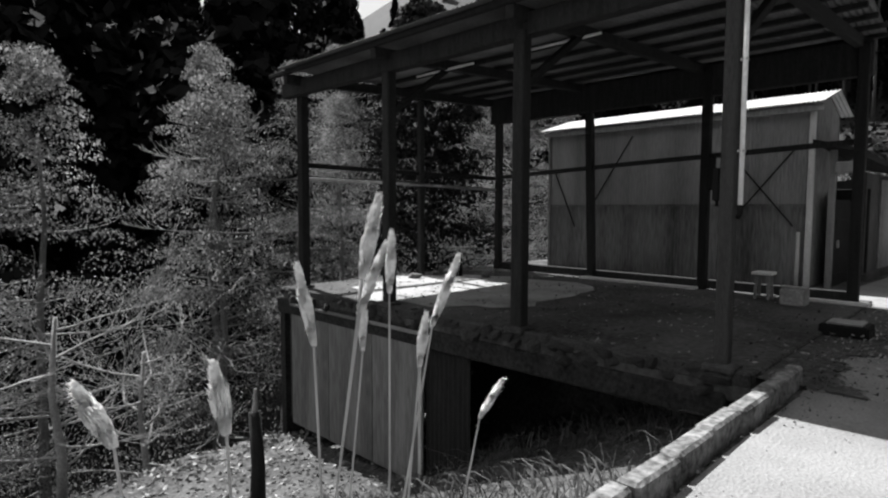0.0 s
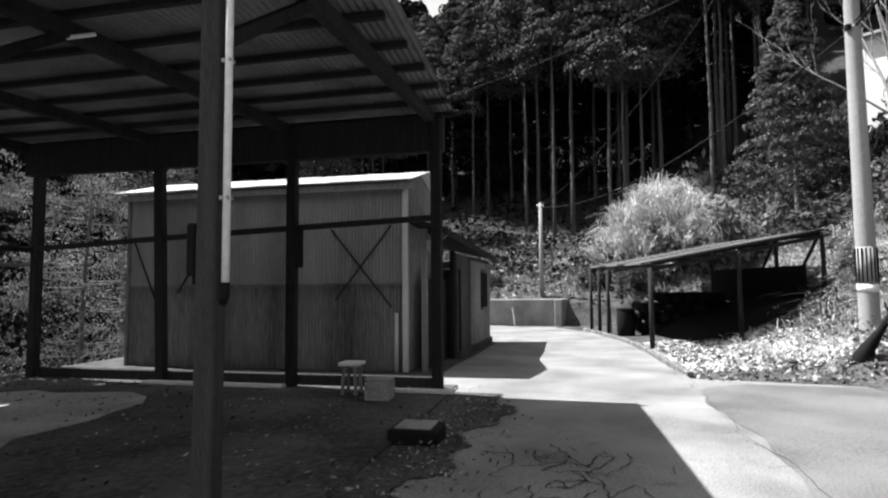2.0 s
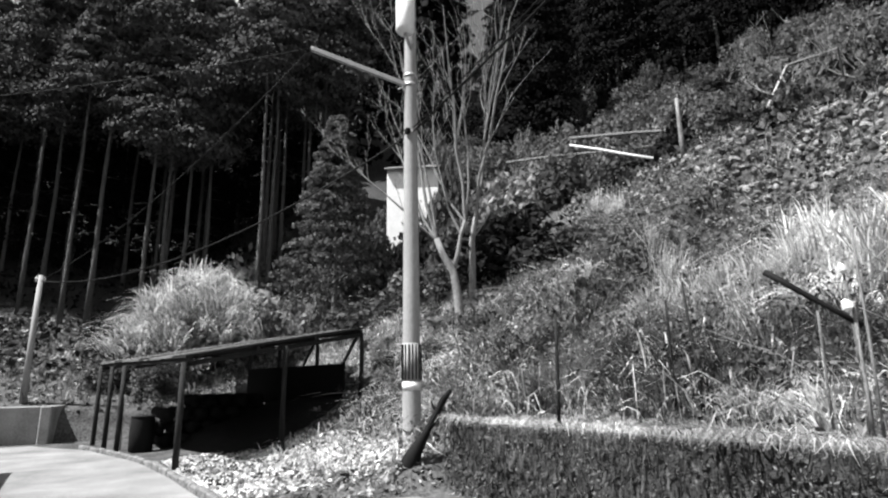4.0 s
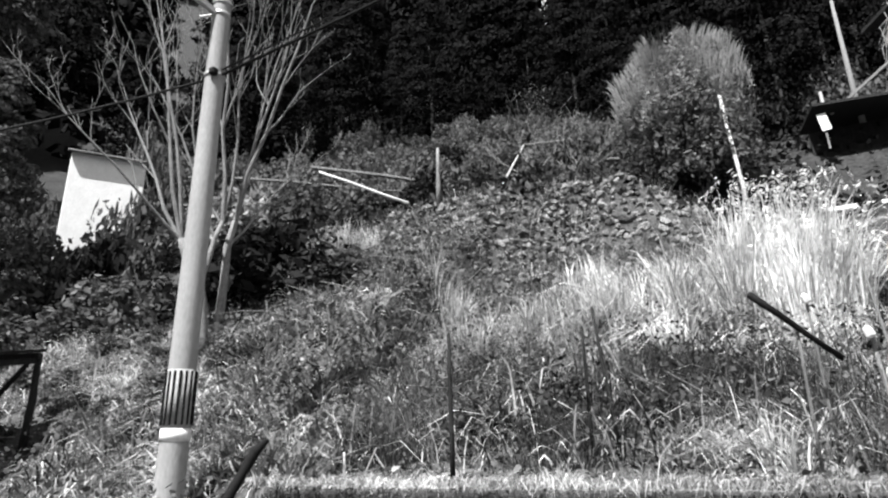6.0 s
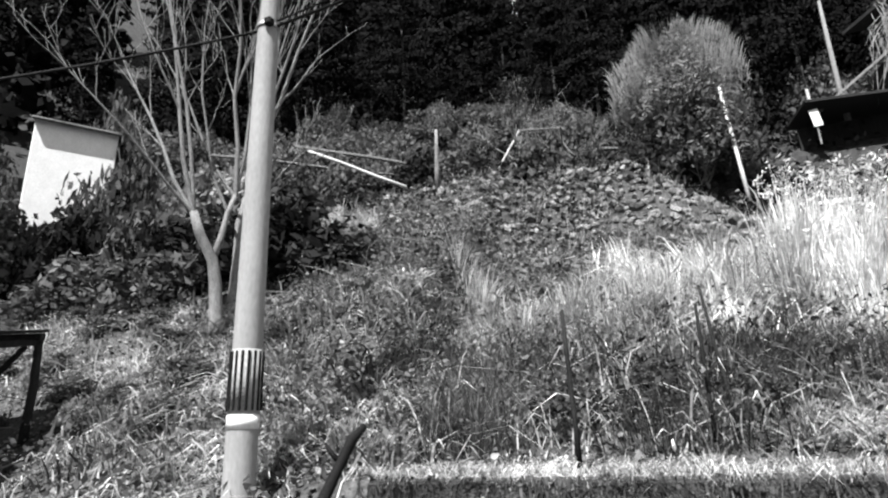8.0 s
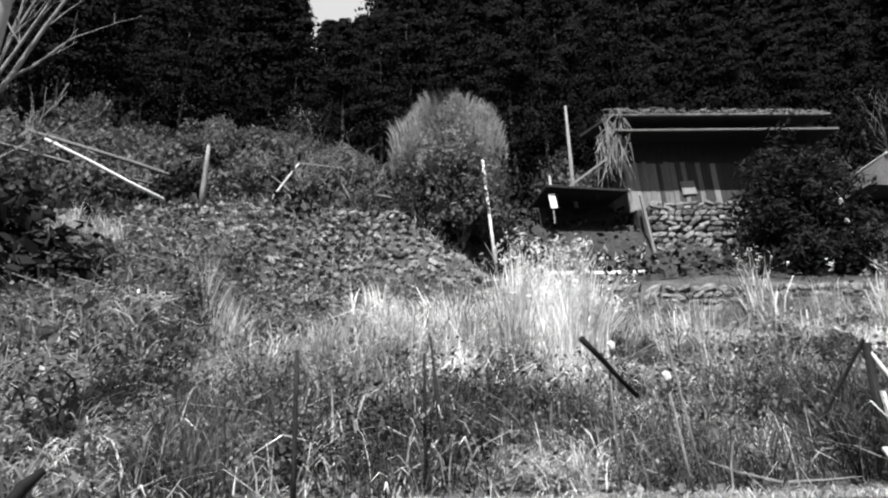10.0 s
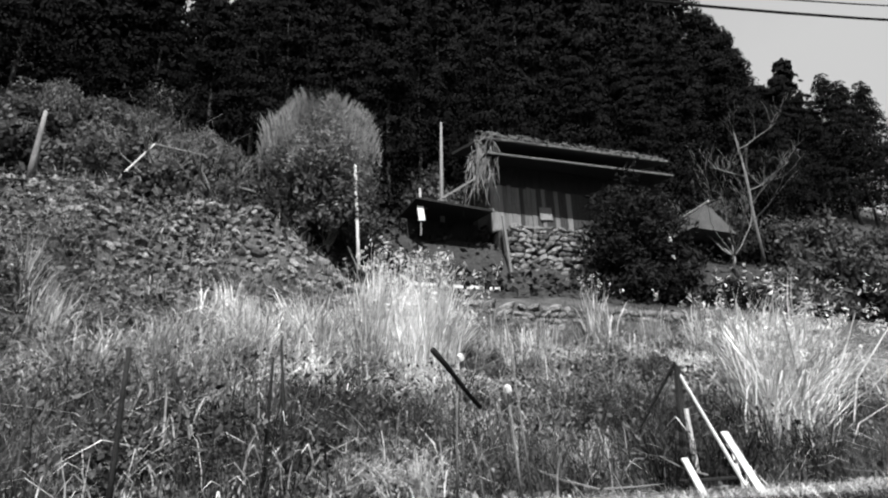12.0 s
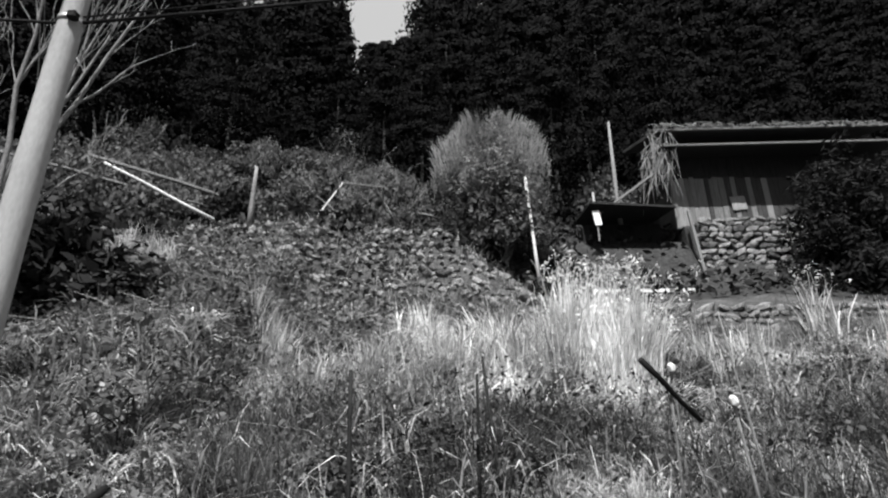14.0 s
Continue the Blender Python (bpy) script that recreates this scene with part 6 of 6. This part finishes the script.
hut_part("opening", Build().box((0.4, -19.66, HZ + 0.08), (1.9, 0.06, 0.22)), M_BLACK)
hut_part("patch_board", Build().box((-0.55, -19.66, HZ + 0.95), (0.55, 0.03, 0.55), Euler((0, 0.08, 0)).to_matrix(), 0.005), M_WOOD)


def slab4(p, q, r, s, t):
    u = Vector((0, 0, t))
    v = [Vector(e) for e in (p, q, r, s)]
    return Build().add(v + [e + u for e in v], [(3, 2, 1, 0), (4, 5, 6, 7), (0, 1, 5, 4), (1, 2, 6, 5), (2, 3, 7, 6), (3, 0, 4, 7)])


hut_part("lower_eave", slab4((2.35, -18.6, HZ + 2.72), (-6.3, -18.6, HZ + 2.85), (-6.3, -20.2, HZ + 3.1), (2.35, -20.2, HZ + 3.0), 0.10), M_DARKWOOD)
hut_part("eave_edge", Build().bar((2.35, -18.58, HZ + 2.78), (-6.3, -18.58, HZ + 2.9), 0.07, 0.08, 0.01), M_BARK)
hut_part("upper_wall", Build().box((-2.2, -19.9, HZ + 3.3), (8.0, 0.1, 0.6)), M_DARKWOOD)
for i, wx in enumerate((0.7, -1.9, -2.7, -4.2)):
    uw = hut_part("upper_window", Build().box((wx, -19.82, HZ + 3.22), (0.62, 0.04, 0.42), None, 0.006), M_PLASTER if i == 1 else M_BLACK)
    part("mullion", Build().box((wx, -19.79, HZ + 3.22), (0.04, 0.03, 0.42)), M_DARKWOOD, uw)
hut_part("roof", slab4((2.45, -18.9, HZ + 3.55), (-6.4, -18.9, HZ + 3.68), (-6.4, -22.5, HZ + 4.9), (2.45, -22.5, HZ + 4.8), 0.12), M_THATCH)
hut_part("roof_edge", Build().bar((2.45, -18.88, HZ + 3.62), (-6.4, -18.88, HZ + 3.75), 0.09, 0.1, 0.015), M_BARK)
vb = Build()
for k in range(70):
    x = rh.uniform(1.9, 2.7)
    p = Vector((x, rh.uniform(-19.6, -18.6), HZ + rh.uniform(2.4, 3.8)))
    vb.tube([p, p + Vector((rh.uniform(-.2, .4), rh.uniform(-.2, .2), rh.uniform(-.7, -.2))), p + Vector((rh.uniform(-.3, .7), rh.uniform(-.2, .2), rh.uniform(-2.2, -.8)))], [0.015, 0.012, 0.006], 4, False)
for k in range(60):
    x = rh.uniform(-6, 2.4)
    p = Vector((x, -18.8, HZ + 3.75))
    vb.tube([p, p + Vector((rh.uniform(-.3, .3), 0.1, rh.uniform(0, .12))), p + Vector((rh.uniform(-.6, .6), 0.15, rh.uniform(-.25, .1)))], [0.014, 0.012, 0.006], 4, False)
hut_part("vines", vb, M_TWIG)
rp = np.random.RandomState(4)
nT = 2400
PT = np.stack([rp.uniform(-6.3, 2.4, nT), rp.uniform(-20.5, -18.8, nT), np.zeros(nT)], 1)
PT[:, 2] = HZ + 3.72 + (-18.9 - PT[:, 1]) * 0.34 + rp.uniform(0, 0.2, nT)
hut_part("roof_growth", leaf_mesh("roof_growth", PT, np.tile([0, 0.3, 1.0], (nT, 1)), rp.uniform(0.08, 0.22, nT), 4, 0.4, 0.8), M_LEAF)
hut_part("prop_post", Build().bar((1.62, -18.55, plan_z(1.62, -18.55) - 0.1), (1.72, -18.9, HZ + 0.3), 0.1, None, 0.01), M_WOOD)
hut_part("sloping_brace", Build().bar((4.6, -19.6, HZ + 0.6), (2.5, -19.4, HZ + 2.1), 0.07), M_WOOD)
hut_part("side_lean_roof", slab4((5.2, -18.7, HZ + 0.55), (2.2, -18.7, HZ + 0.35), (2.2, -21.5, HZ + 0.9), (5.2, -21.5, HZ + 0.95), 0.08), M_DARKWOOD)
hut_part("side_lean_wall", Build().box((3.7, -20.3, HZ - 0.6), (2.9, 0.1, 2.0)), M_DARKWOOD)
sg = thing("white_board", "small white board propped beside the hut", "board", at=hill((3.65, -18.9, HZ - 0.35)))
part("panel", Build().box((0, 0, 0.0), (0.26, 0.04, 0.6), Euler((0, 0.12, 0)).to_matrix(), 0.008), M_WHITE, sg)
part("stay", Build().bar((0.0, -0.05, -0.9), (0.0, -0.05, -0.2), 0.05), M_WOOD, sg)
st_ = thing("slim_trunk", "slim straight pale trunk standing before dark woods", "tree trunk", at=on_hill(2.3, -20.4))
part("trunk", Build().tube([(0, 0, 0), (0.02, 0, 2), (-0.05, 0, 5.6)], [0.11, 0.085, 0.05], 10), M_WOOD, st_, smooth=True)
post2 = thing("short_post", "short pale post beside the slim trunk", "post", at=on_hill(3.1, -20.8))
part("post", Build().bar((0, 0, 0), (0, 0, 2.2), 0.09, None, 0.01), M_PALEWOOD, post2)
tp = thing("tarp_tent", "grey tarpaulin slung over a ridge pole like a tent", "tarpaulin", at=hill((-10.0, -19.8, HZ)))
part("sheet", Build().add([(-0.3, 0, 2.1), (1.2, 0.5, 0.5), (-1.3, 0.5, 0.4), (-0.3, -1.4, 2.0), (1.2, -1.6, 0.5), (-1.3, -1.6, 0.4)], [(0, 2, 1), (3, 4, 5), (0, 1, 4, 3), (0, 3, 5, 2), (1, 2, 5, 4)]), M_TARP, tp)
part("ridge_pole", Build().tube([(-0.3, 0.2, 2.13), (-0.3, -1.6, 2.05)], [0.05, 0.05], 8), M_PALEWOOD, tp)
wpst = thing("white_post", "white leaning post with a drooping top", "post", at=on_hill(-7.25, -19.0))
part("shaft", Build().bar((0, 0, 0), (0.05, 0, 1.7), 0.12, None, 0.012), M_WHITE, wpst)
part("hook", Build().tube([(0.05, 0, 1.7), (0.12, 0, 2.0), (0.35, 0, 2.15), (0.5, 0, 2.0)], [0.06, 0.05, 0.04, 0.03], 8), M_PALEWOOD, wpst, smooth=True)
wedge = thing("edge_board", "long white board along the terrace edge", "board", at=on_hill(2.6, -18.3,  0.1))
part("board", Build().box((0, 0, 0), (3.6, 0.05, 0.12), None, 0.006), M_WHITE, wedge)
part("peg", Build().box((0.9, -0.04, -0.15), (0.05, 0.05, 0.4)), M_WOOD, wedge)

# ---- poles, stakes and boards on the hillside ----


def stick(name, label, cat, a, b, r0, r1, mat, bark=None, group="", world=False):
    """A pole from a to b with a sawn end."""
    a, b = (Vector(a), Vector(b)) if world else (hill(a), hill(b))
    t = thing(name, label, cat, group, a)
    d = b - a
    w = Vector((d.y, -d.x, 0)) * 0.012
    part("pole", Build().tube([(0, 0, 0), d * 0.35 + w, d * 0.7 - w, d], [r0, r0 * 0.95, (r0 + r1) / 2, r1], 9), mat, t, smooth=True)
    part("cut_end", Build().tube([d, d * (1 + 0.012 / d.length)], [r1 * 0.9, r1 * 0.85], 9), bark or M_PALEWOOD, t)
    return t


stick("tall_stake", "tall pale leaning stake in the grass", "stake", (7.2, -17.75, 7.0), (7.36, -18.2, 11.28), 0.06, 0.05, M_PALEWOOD, world=True)
stick("bamboo_pole", "long pale bamboo pole lying across the rubble", "pole", (17.2, -16.75, 8.95), (20.83, -15.8, 10.7), 0.055, 0.045, M_PALEWOOD, world=True)
stick("stump_post", "broken dead trunk standing on the terrace rim", "post", (16.25, -16.3, ground_at(16.25, -16.3) - 0.1), (16.2, -16.2, 10.7), 0.085, 0.05, M_PALEBARK, world=True)
stick("dark_stake", "dark knobbly stake among the weeds", "stake", (11.1, -5.5, 1.0), (11.15, -5.6, 2.4), 0.026, 0.02, M_DARKWOOD, M_DARKWOOD, world=True)
stick("dark_stake", "thin dark stake among the weeds", "stake", (9.7, -6.5, 1.15), (9.84, -6.55, 2.7), 0.022, 0.016, M_DARKWOOD, M_DARKWOOD, world=True)
stick("dark_stake", "thin dark stake among the weeds", "stake", (9.93, -6.3, 1.15), (9.92, -6.3, 2.46), 0.022, 0.016, M_DARKWOOD, M_DARKWOOD, world=True)
stick("leaning_log", "dark charred log leaning in the weeds", "log", (7.72, -6.05, 1.94), (8.34, -5.75, 2.5), 0.026, 0.034, M_BLACK, M_DARKWOOD, world=True)
stick("log_prop", "thin stake holding up the charred log", "stake", (8.05, -5.95, 1.05), (8.02, -5.95, 2.2), 0.014, 0.012, M_WOOD, world=True)
stick("thin_pole", "thin dry pole leaning in the weeds", "pole", (7.46, -5.45, 1.05), (7.52, -5.7, 2.95), 0.013, 0.008, M_WOOD, world=True)
stick("thin_pole", "thin dry pole leaning in the weeds", "pole", (7.55, -5.5, 1.05), (7.58, -5.62, 2.1), 0.016, 0.013, M_PALEBARK, world=True)
for x, y, z in ((7.6, -5.55, 2.08), (7.87, -6.2, 2.5)):
    c = thing("white_bag", "crumpled white plastic bag caught in the weeds", "bag", "white bags", (x, y, z))
    rock_piece("bag", c, M_WHITE, (0, 0, 0), (0.09, 0.08, 0.12), (0.2, 0.1, x), 3)
stick("bag_stake", "thin stake that holds a white bag", "stake", (7.87, -6.25, 1.1), (7.87, -6.22, 2.5), 0.014, 0.01, M_WOOD, world=True)
TX, TY = 4.9, -6.4
tz = ground_at(TX, TY)
tri_ = thing("tripod", "rickety tripod of old stakes with a pale stay", "tripod", at=(TX, TY, tz))
part("leg", Build().tube([(0.03, 0.0, -0.1), (-0.12, 0, 2.5 - tz)], [0.05, 0.045], 8), M_DARKWOOD, tri_)
part("leg", Build().tube([(0.4, -0.7, 0.3), (-0.1, 0, 2.55 - tz)], [0.024, 0.02], 7), M_DARKWOOD, tri_)
part("leg", Build().tube([(-0.1, 0.08, 0.1), (-0.1, 0.06, 1.95 - tz)], [0.04, 0.03], 7), M_PALEWOOD, tri_)
part("stay", Build().tube([(-0.17, 0.75, 1.05 - tz), (-0.12, 0.02, 2.4 - tz)], [0.022, 0.018], 7), M_PALEWOOD, tri_, "pale thin stay")
for i, (p, q, w) in enumerate((((4.6, -5.55, 0.95), (4.49, -6.1, 1.65), 0.10), ((5.46, -5.45, 0.95), (5.38, -5.8, 1.36), 0.08), ((5.5, -5.75, 1.12), (4.6, -5.8, 1.14), 0.10))):
    t = thing("board", "weathered board propped at the wall's top" if i < 2 else "dark board lying on the wall's top", "board", "boards on the wall", p)
    d = Vector(q) - Vector(p)
    part("plank", Build().bar((0, 0, 0), d, w, 0.035, 0.006), M_PALEWOOD if i < 2 else M_DARKWOOD, t)
fr = thing("bean_frame", "simple pale frame of sticks on the terrace", "frame", at=on_hill(12.9, -18.0))
part("stick", Build().tube([(0.7, 0, 0.9), (-0.1, -0.4, 2.5)], [0.035, 0.03], 7), M_PALEWOOD, fr)
part("crossbar", Build().tube([(-0.1, -0.4, 2.5), (-1.6, -0.5, 2.35)], [0.03, 0.025], 7), M_WOOD, fr)
part("upright", Build().tube([(-1.6, -0.5, 0.0), (-1.6, -0.5, 2.35)], [0.04, 0.03], 7), M_DARKWOOD, fr)
part("upright", Build().tube([(0.7, 0, 0.0), (0.7, 0, 0.95)], [0.04, 0.03], 7), M_DARKWOOD, fr)

bw = Build()
rbw = random.Random(88)
for k in range(420):
    x, y = rbw.uniform(-3, 25), rbw.uniform(-14.5, -5.6)
    z = ground_at(x, y) + rbw.uniform(0.03, 0.25)
    a0, ln = rbw.uniform(0, 6.28), rbw.uniform(0.3, 1.2)
    d = Vector((math.cos(a0), math.sin(a0), rbw.uniform(-.2, .5))) * ln
    p = Vector((x, y, z))
    bw.tube([p, p + d * 0.5 + Vector((0, 0, rbw.uniform(-.05, .08))), p + d], [0.012, 0.010, 0.004], 4, False)
stuff("brushwood", bw.mesh("brushwood"), M_TWIG, "fallen twigs and brushwood over the slope", "brushwood")

# fallen trunks behind the rim
for p, q, r0 in (((22.8, -17.8, 12.2), (13.6, -19.5, 9.6), 0.07), ((25.9, -16.6, 11.9), (18.0, -18.2, 10.2), 0.06), ((13.4, -21.0, 11.6), (9.2, -22.6, 11.6), 0.08)):
    stick("fallen_trunk", "pale fallen trunk lying across the slope", "trunk", p, q, r0, r0 * 0.7, M_BARK, M_BARK, group="fallen trunks", world=True)

# white-walled store far up among the trees
ws = thing("white_store", "small white-walled store half hidden among trees", "store", at=(28.6, -13.1, ground_at(28.6, -13.1)))
WT = Euler((0, 0, 0.93)).to_matrix()
WG = ground_at(28.6, -13.1)
part("wall", Build().box((0, 0, (11.4 - WG) / 2 - 0.3), (2.4, 2.4, 11.4 - WG + 0.6), WT, 0.03), M_WHITE, ws)
for sgn in (-1, 1):
    part("roof_slope", Build().box(WT @ Vector((0, sgn * 0.75, 11.62 - WG)), (2.6, 1.5, 0.1), WT @ Euler((-0.4 * sgn, 0, 0)).to_matrix(), 0.03), M_UNDERTIN, ws)
for x, y, w, sx, sz in ((26.2, -10.4, 4, 1.5, 2.2), (24.6, -11.0, 1, 1.4, 2.4), (25.2, -12.2, 3, 1.2, 3.6), (27.2, -9.6, 3, 1.2, 1.8), (23.4, -12.4, 0, 1.5, 2.8), (28.2, -10.2, 1, 0.9, 2.6), (26.6, -10.8, 3, 1.7, 3.0), (25.6, -11.6, 0, 1.6, 3.1), (25.6, -13.2, 0, 1.3, 5.0), (28.6, -11.0, 3, 1.2, 3.4), (27.0, -13.6, 4, 1.0, 6.2), (26.4, -13.4, 3, 0.9, 5.6)):
    bush(x, y, w, sx, sz)

# ---- pampas plumes beside the kerb ----


def plume(tip, neck, foot, seed, fat=1.0):
    off = Vector((0.13, 0.06, -0.04))
    tip, neck, foot = Vector(tip) + off, Vector(neck) + off, Vector(foot) + off
    r = np.random.RandomState(seed)
    t = thing("pampas_stalk", "white feathery pampas plume on a thin dry stalk", "pampas grass", "pampas plumes", foot)
    part("stalk", Build().tube([(0, 0, 0), (neck - foot) * 0.5 + Vector((0.012, -0.01, 0)), neck - foot, tip - foot], [0.006, 0.005, 0.004, 0.0015], 6), M_DRYGRASS, t)
    n = 1300
    f = r.rand(n)
    base = np.array(neck - foot)[None] + np.array(tip - neck)[None] * f[:, None]
    wid = 0.017 * fat * np.sin(np.pi * np.clip(f * 0.85 + 0.12, 0, 1)) + 0.003
    a0 = r.rand(n) * 6.28
    P = base + np.stack([np.cos(a0), np.sin(a0), np.zeros(n)], 1) * (wid * r.rand(n))[:, None]
    ax = np.array((tip - neck).normalized())
    me = blade_mesh("plume", P, r.uniform(0.025, 0.06, n), np.full(n, 0.004), np.stack([np.cos(a0), np.sin(a0)], 1) * 0.12 + ax[:2] * 1.0, seed=seed)
    part("plume", me, M_PLUME, t)


for i, (tip, neck, foot) in enumerate((((1.21, 1.53, 1.61), (1.16, 1.55, 1.36), (1.02, 1.72, -0.1)), ((1.26, 1.56, 1.45), (1.18, 1.59, 1.24), (1.04, 1.76, -0.1)), ((0.99, 1.66, 1.38), (1.01, 1.61, 1.15), (1.02, 1.60, -0.1)), ((1.42, 1.90, 1.26), (1.40, 1.87, 1.02), (1.25, 1.92, -0.25)),
                                       ((1.47, 1.77, 1.47), (1.45, 1.76, 1.26), (1.42, 1.78, -0.2)), ((1.58, 1.52, 1.39), (1.49, 1.56, 1.15), (1.25, 1.65, -0.1)), ((1.54, 1.65, 1.15), (1.50, 1.64, 0.98), (1.38, 1.7, -0.15)), ((1.99, 1.64, 0.80), (1.90, 1.68, 0.66), (1.75, 1.8, -0.2)),
                                       ((0.66, 1.55, 1.14), (0.67, 1.51, 0.98), (0.70, 1.55, -0.05)), ((0.36, 1.65, 1.13), (0.42, 1.60, 0.99), (0.5, 1.62, -0.05)))):
    plume(tip, neck, foot, 200 + i, 1.35 if i in (0, 8, 9) else 0.9)

# stump beside the pit
sp = thing("tree_stump", "short dark dead stem below the kerb", "stump", at=(3.6, 7.0, ground_at(3.6, 7.0)))
part("stem", Build().tube([(0, 0, -0.1), (0.02, 0, 0.6), (0.0, 0.03, 1.3)], [0.11, 0.09, 0.08], 9), M_DARKWOOD, sp, smooth=True)
part("snag", Build().tube([(0, 0.02, 1.2), (0.03, 0.05, 1.6)], [0.05, 0.02], 7), M_PALEBARK, sp)
# rubble along the slab edge, litter on the slab
re_ = random.Random(31)
edge = structure("slab_edge", Build().box((5.63, 5.75, 0.03), (0.08, 8.1, 0.14), None, 0.02), M_MORTAR, "crumbling block edging of the slab", "edging")
for k in range(46):
    y = 1.9 + k * 0.178
    s = re_.uniform(0.05, 0.15)
    rock_piece("block", edge, M_MORTAR if k % 3 else M_STONE, (5.63 + re_.uniform(-.05, .08), y + re_.uniform(-.08, .08), SLAB - 0.06 + re_.uniform(-.04, .03)), (0.14, s * re_.uniform(1.2, 2.4), s), (re_.uniform(-.3, .3), re_.uniform(-.3, .3), re_.uniform(-.5, .5)), re_.randrange(8))
ground_leaves("slab_litter", np.stack([np.random.RandomState(1).uniform(5.7, 11.4, 1600), np.random.RandomState(2).uniform(1.2, 10, 1600), np.full(1600, SLAB + 0.005)], 1), 0.02, 0.08, M_DEADLEAF, "dry litter scattered over the slab", 15, 0.01, 0.3)
for k in range(9):
    x, y = re_.uniform(8.2, 10.6), re_.uniform(8.0, 9.9)
    s = re_.uniform(0.12, 0.3)
    t = thing("rubble_lump", "pale lump of rubble at the slab's far side", "rubble", "rubble lumps", (x, y, SLAB + s * 0.25))
    rock_piece("lump", t, M_RUBBLE, (0, 0, 0), (s * 1.4, s, s * 0.7), (0, 0, k), k % 8)

# dirt washed from the slab over the asphalt's edge
dm_ = Build()
rdm = random.Random(5)
n_d = 140
for k in range(n_d + 1):
    x = 5.75 + 5.3 * k / n_d
    e = 1.0 + 0.16 * math.sin(x * 1.1) + 0.12 * math.sin(x * 2.9 + 1) + 0.07 * math.sin(x * 7.3) + rdm.uniform(-.07, .07)
    for y in (1.78, e):
        dm_.v.append((x, y, float(road_z(x)) + 0.046 + 0.012 * math.sin(x * 1.7 + y)))
    if k:
        q = len(dm_.v)
        dm_.f.append((q - 4, q - 3, q - 1, q - 2))
structure("dirt_margin", dm_, M_DIRT, "dark dirt washed over the asphalt's edge", "dirt")
ground_leaves("margin_litter", np.stack([np.random.RandomState(5).uniform(5.6, 10.8, 900), np.random.RandomState(6).normal(1.15, 0.3, 900), np.full(900, 0.06)], 1), 0.015, 0.06, M_DEADLEAF, "dry litter along the asphalt's edge", 16, 0.01, 0.4)

# cracks in the asphalt: a broken net
ck = Build()
rc = random.Random(77)


def crack_line(p, q, w):
    prev, n = None, 5
    nx, ny = -(q[1] - p[1]), q[0] - p[0]
    ln = math.hypot(nx, ny) or 1
    for j in range(n + 1):
        f = j / n
        o = rc.gauss(0, 0.014) if 0 < j < n else 0
        x, y = p[0] + (q[0] - p[0]) * f + nx / ln * o, p[1] + (q[1] - p[1]) * f + ny / ln * o
        h = w * rc.uniform(0.5, 1.2)
        zc = float(road_z(x)) + 0.040 + 0.012 * math.sin(x * 1.7 + y)
        cur = (Vector((x - nx / ln * h, y - ny / ln * h, zc)), Vector((x + nx / ln * h, y + ny / ln * h, zc)))
        if prev:
            ck.add([prev[0], prev[1], cur[1], cur[0]], [(0, 1, 2, 3)])
        prev = cur


node = {}
for i in range(19):
    for j in range(10):
        node[i, j] = (5.5 + 0.2 * i + rc.gauss(0, 0.055), -1.0 + 0.185 * j + 0.1 * (i % 2) + rc.gauss(0, 0.05))
for (i, j), p in node.items():
    dens = math.exp(-((p[0] - 7.3) / 1.1) ** 2 - ((p[1] - 0.05) / 0.5) ** 2)
    for di, dj in ((1, 0), (0, 1), (1, 1 if i % 2 else -1)):
        q = node.get((i + di, j + dj))
        if q and rc.random() < 0.06 + 0.62 * dens * (1.0 if di + dj == 1 else 0.5):
            crack_line(p, q, rc.uniform(0.003, 0.007) + 0.004 * dens)
seam = [(14.3 - 0.55 * k, -1.77 + rc.gauss(0, 0.05)) for k in range(15)]
for p, q in zip(seam, seam[1:]):
    crack_line(p, q, rc.uniform(0.002, 0.006))
    if rc.random() < 0.6:
        crack_line(p, (p[0] + rc.uniform(-.3, .3), p[1] + rc.uniform(0.1, 0.35)), 0.003)
tagged(part("asphalt_cracks", ck, M_MORTAR), "dark branching cracks in the worn asphalt", "cracks", kind="stuff")
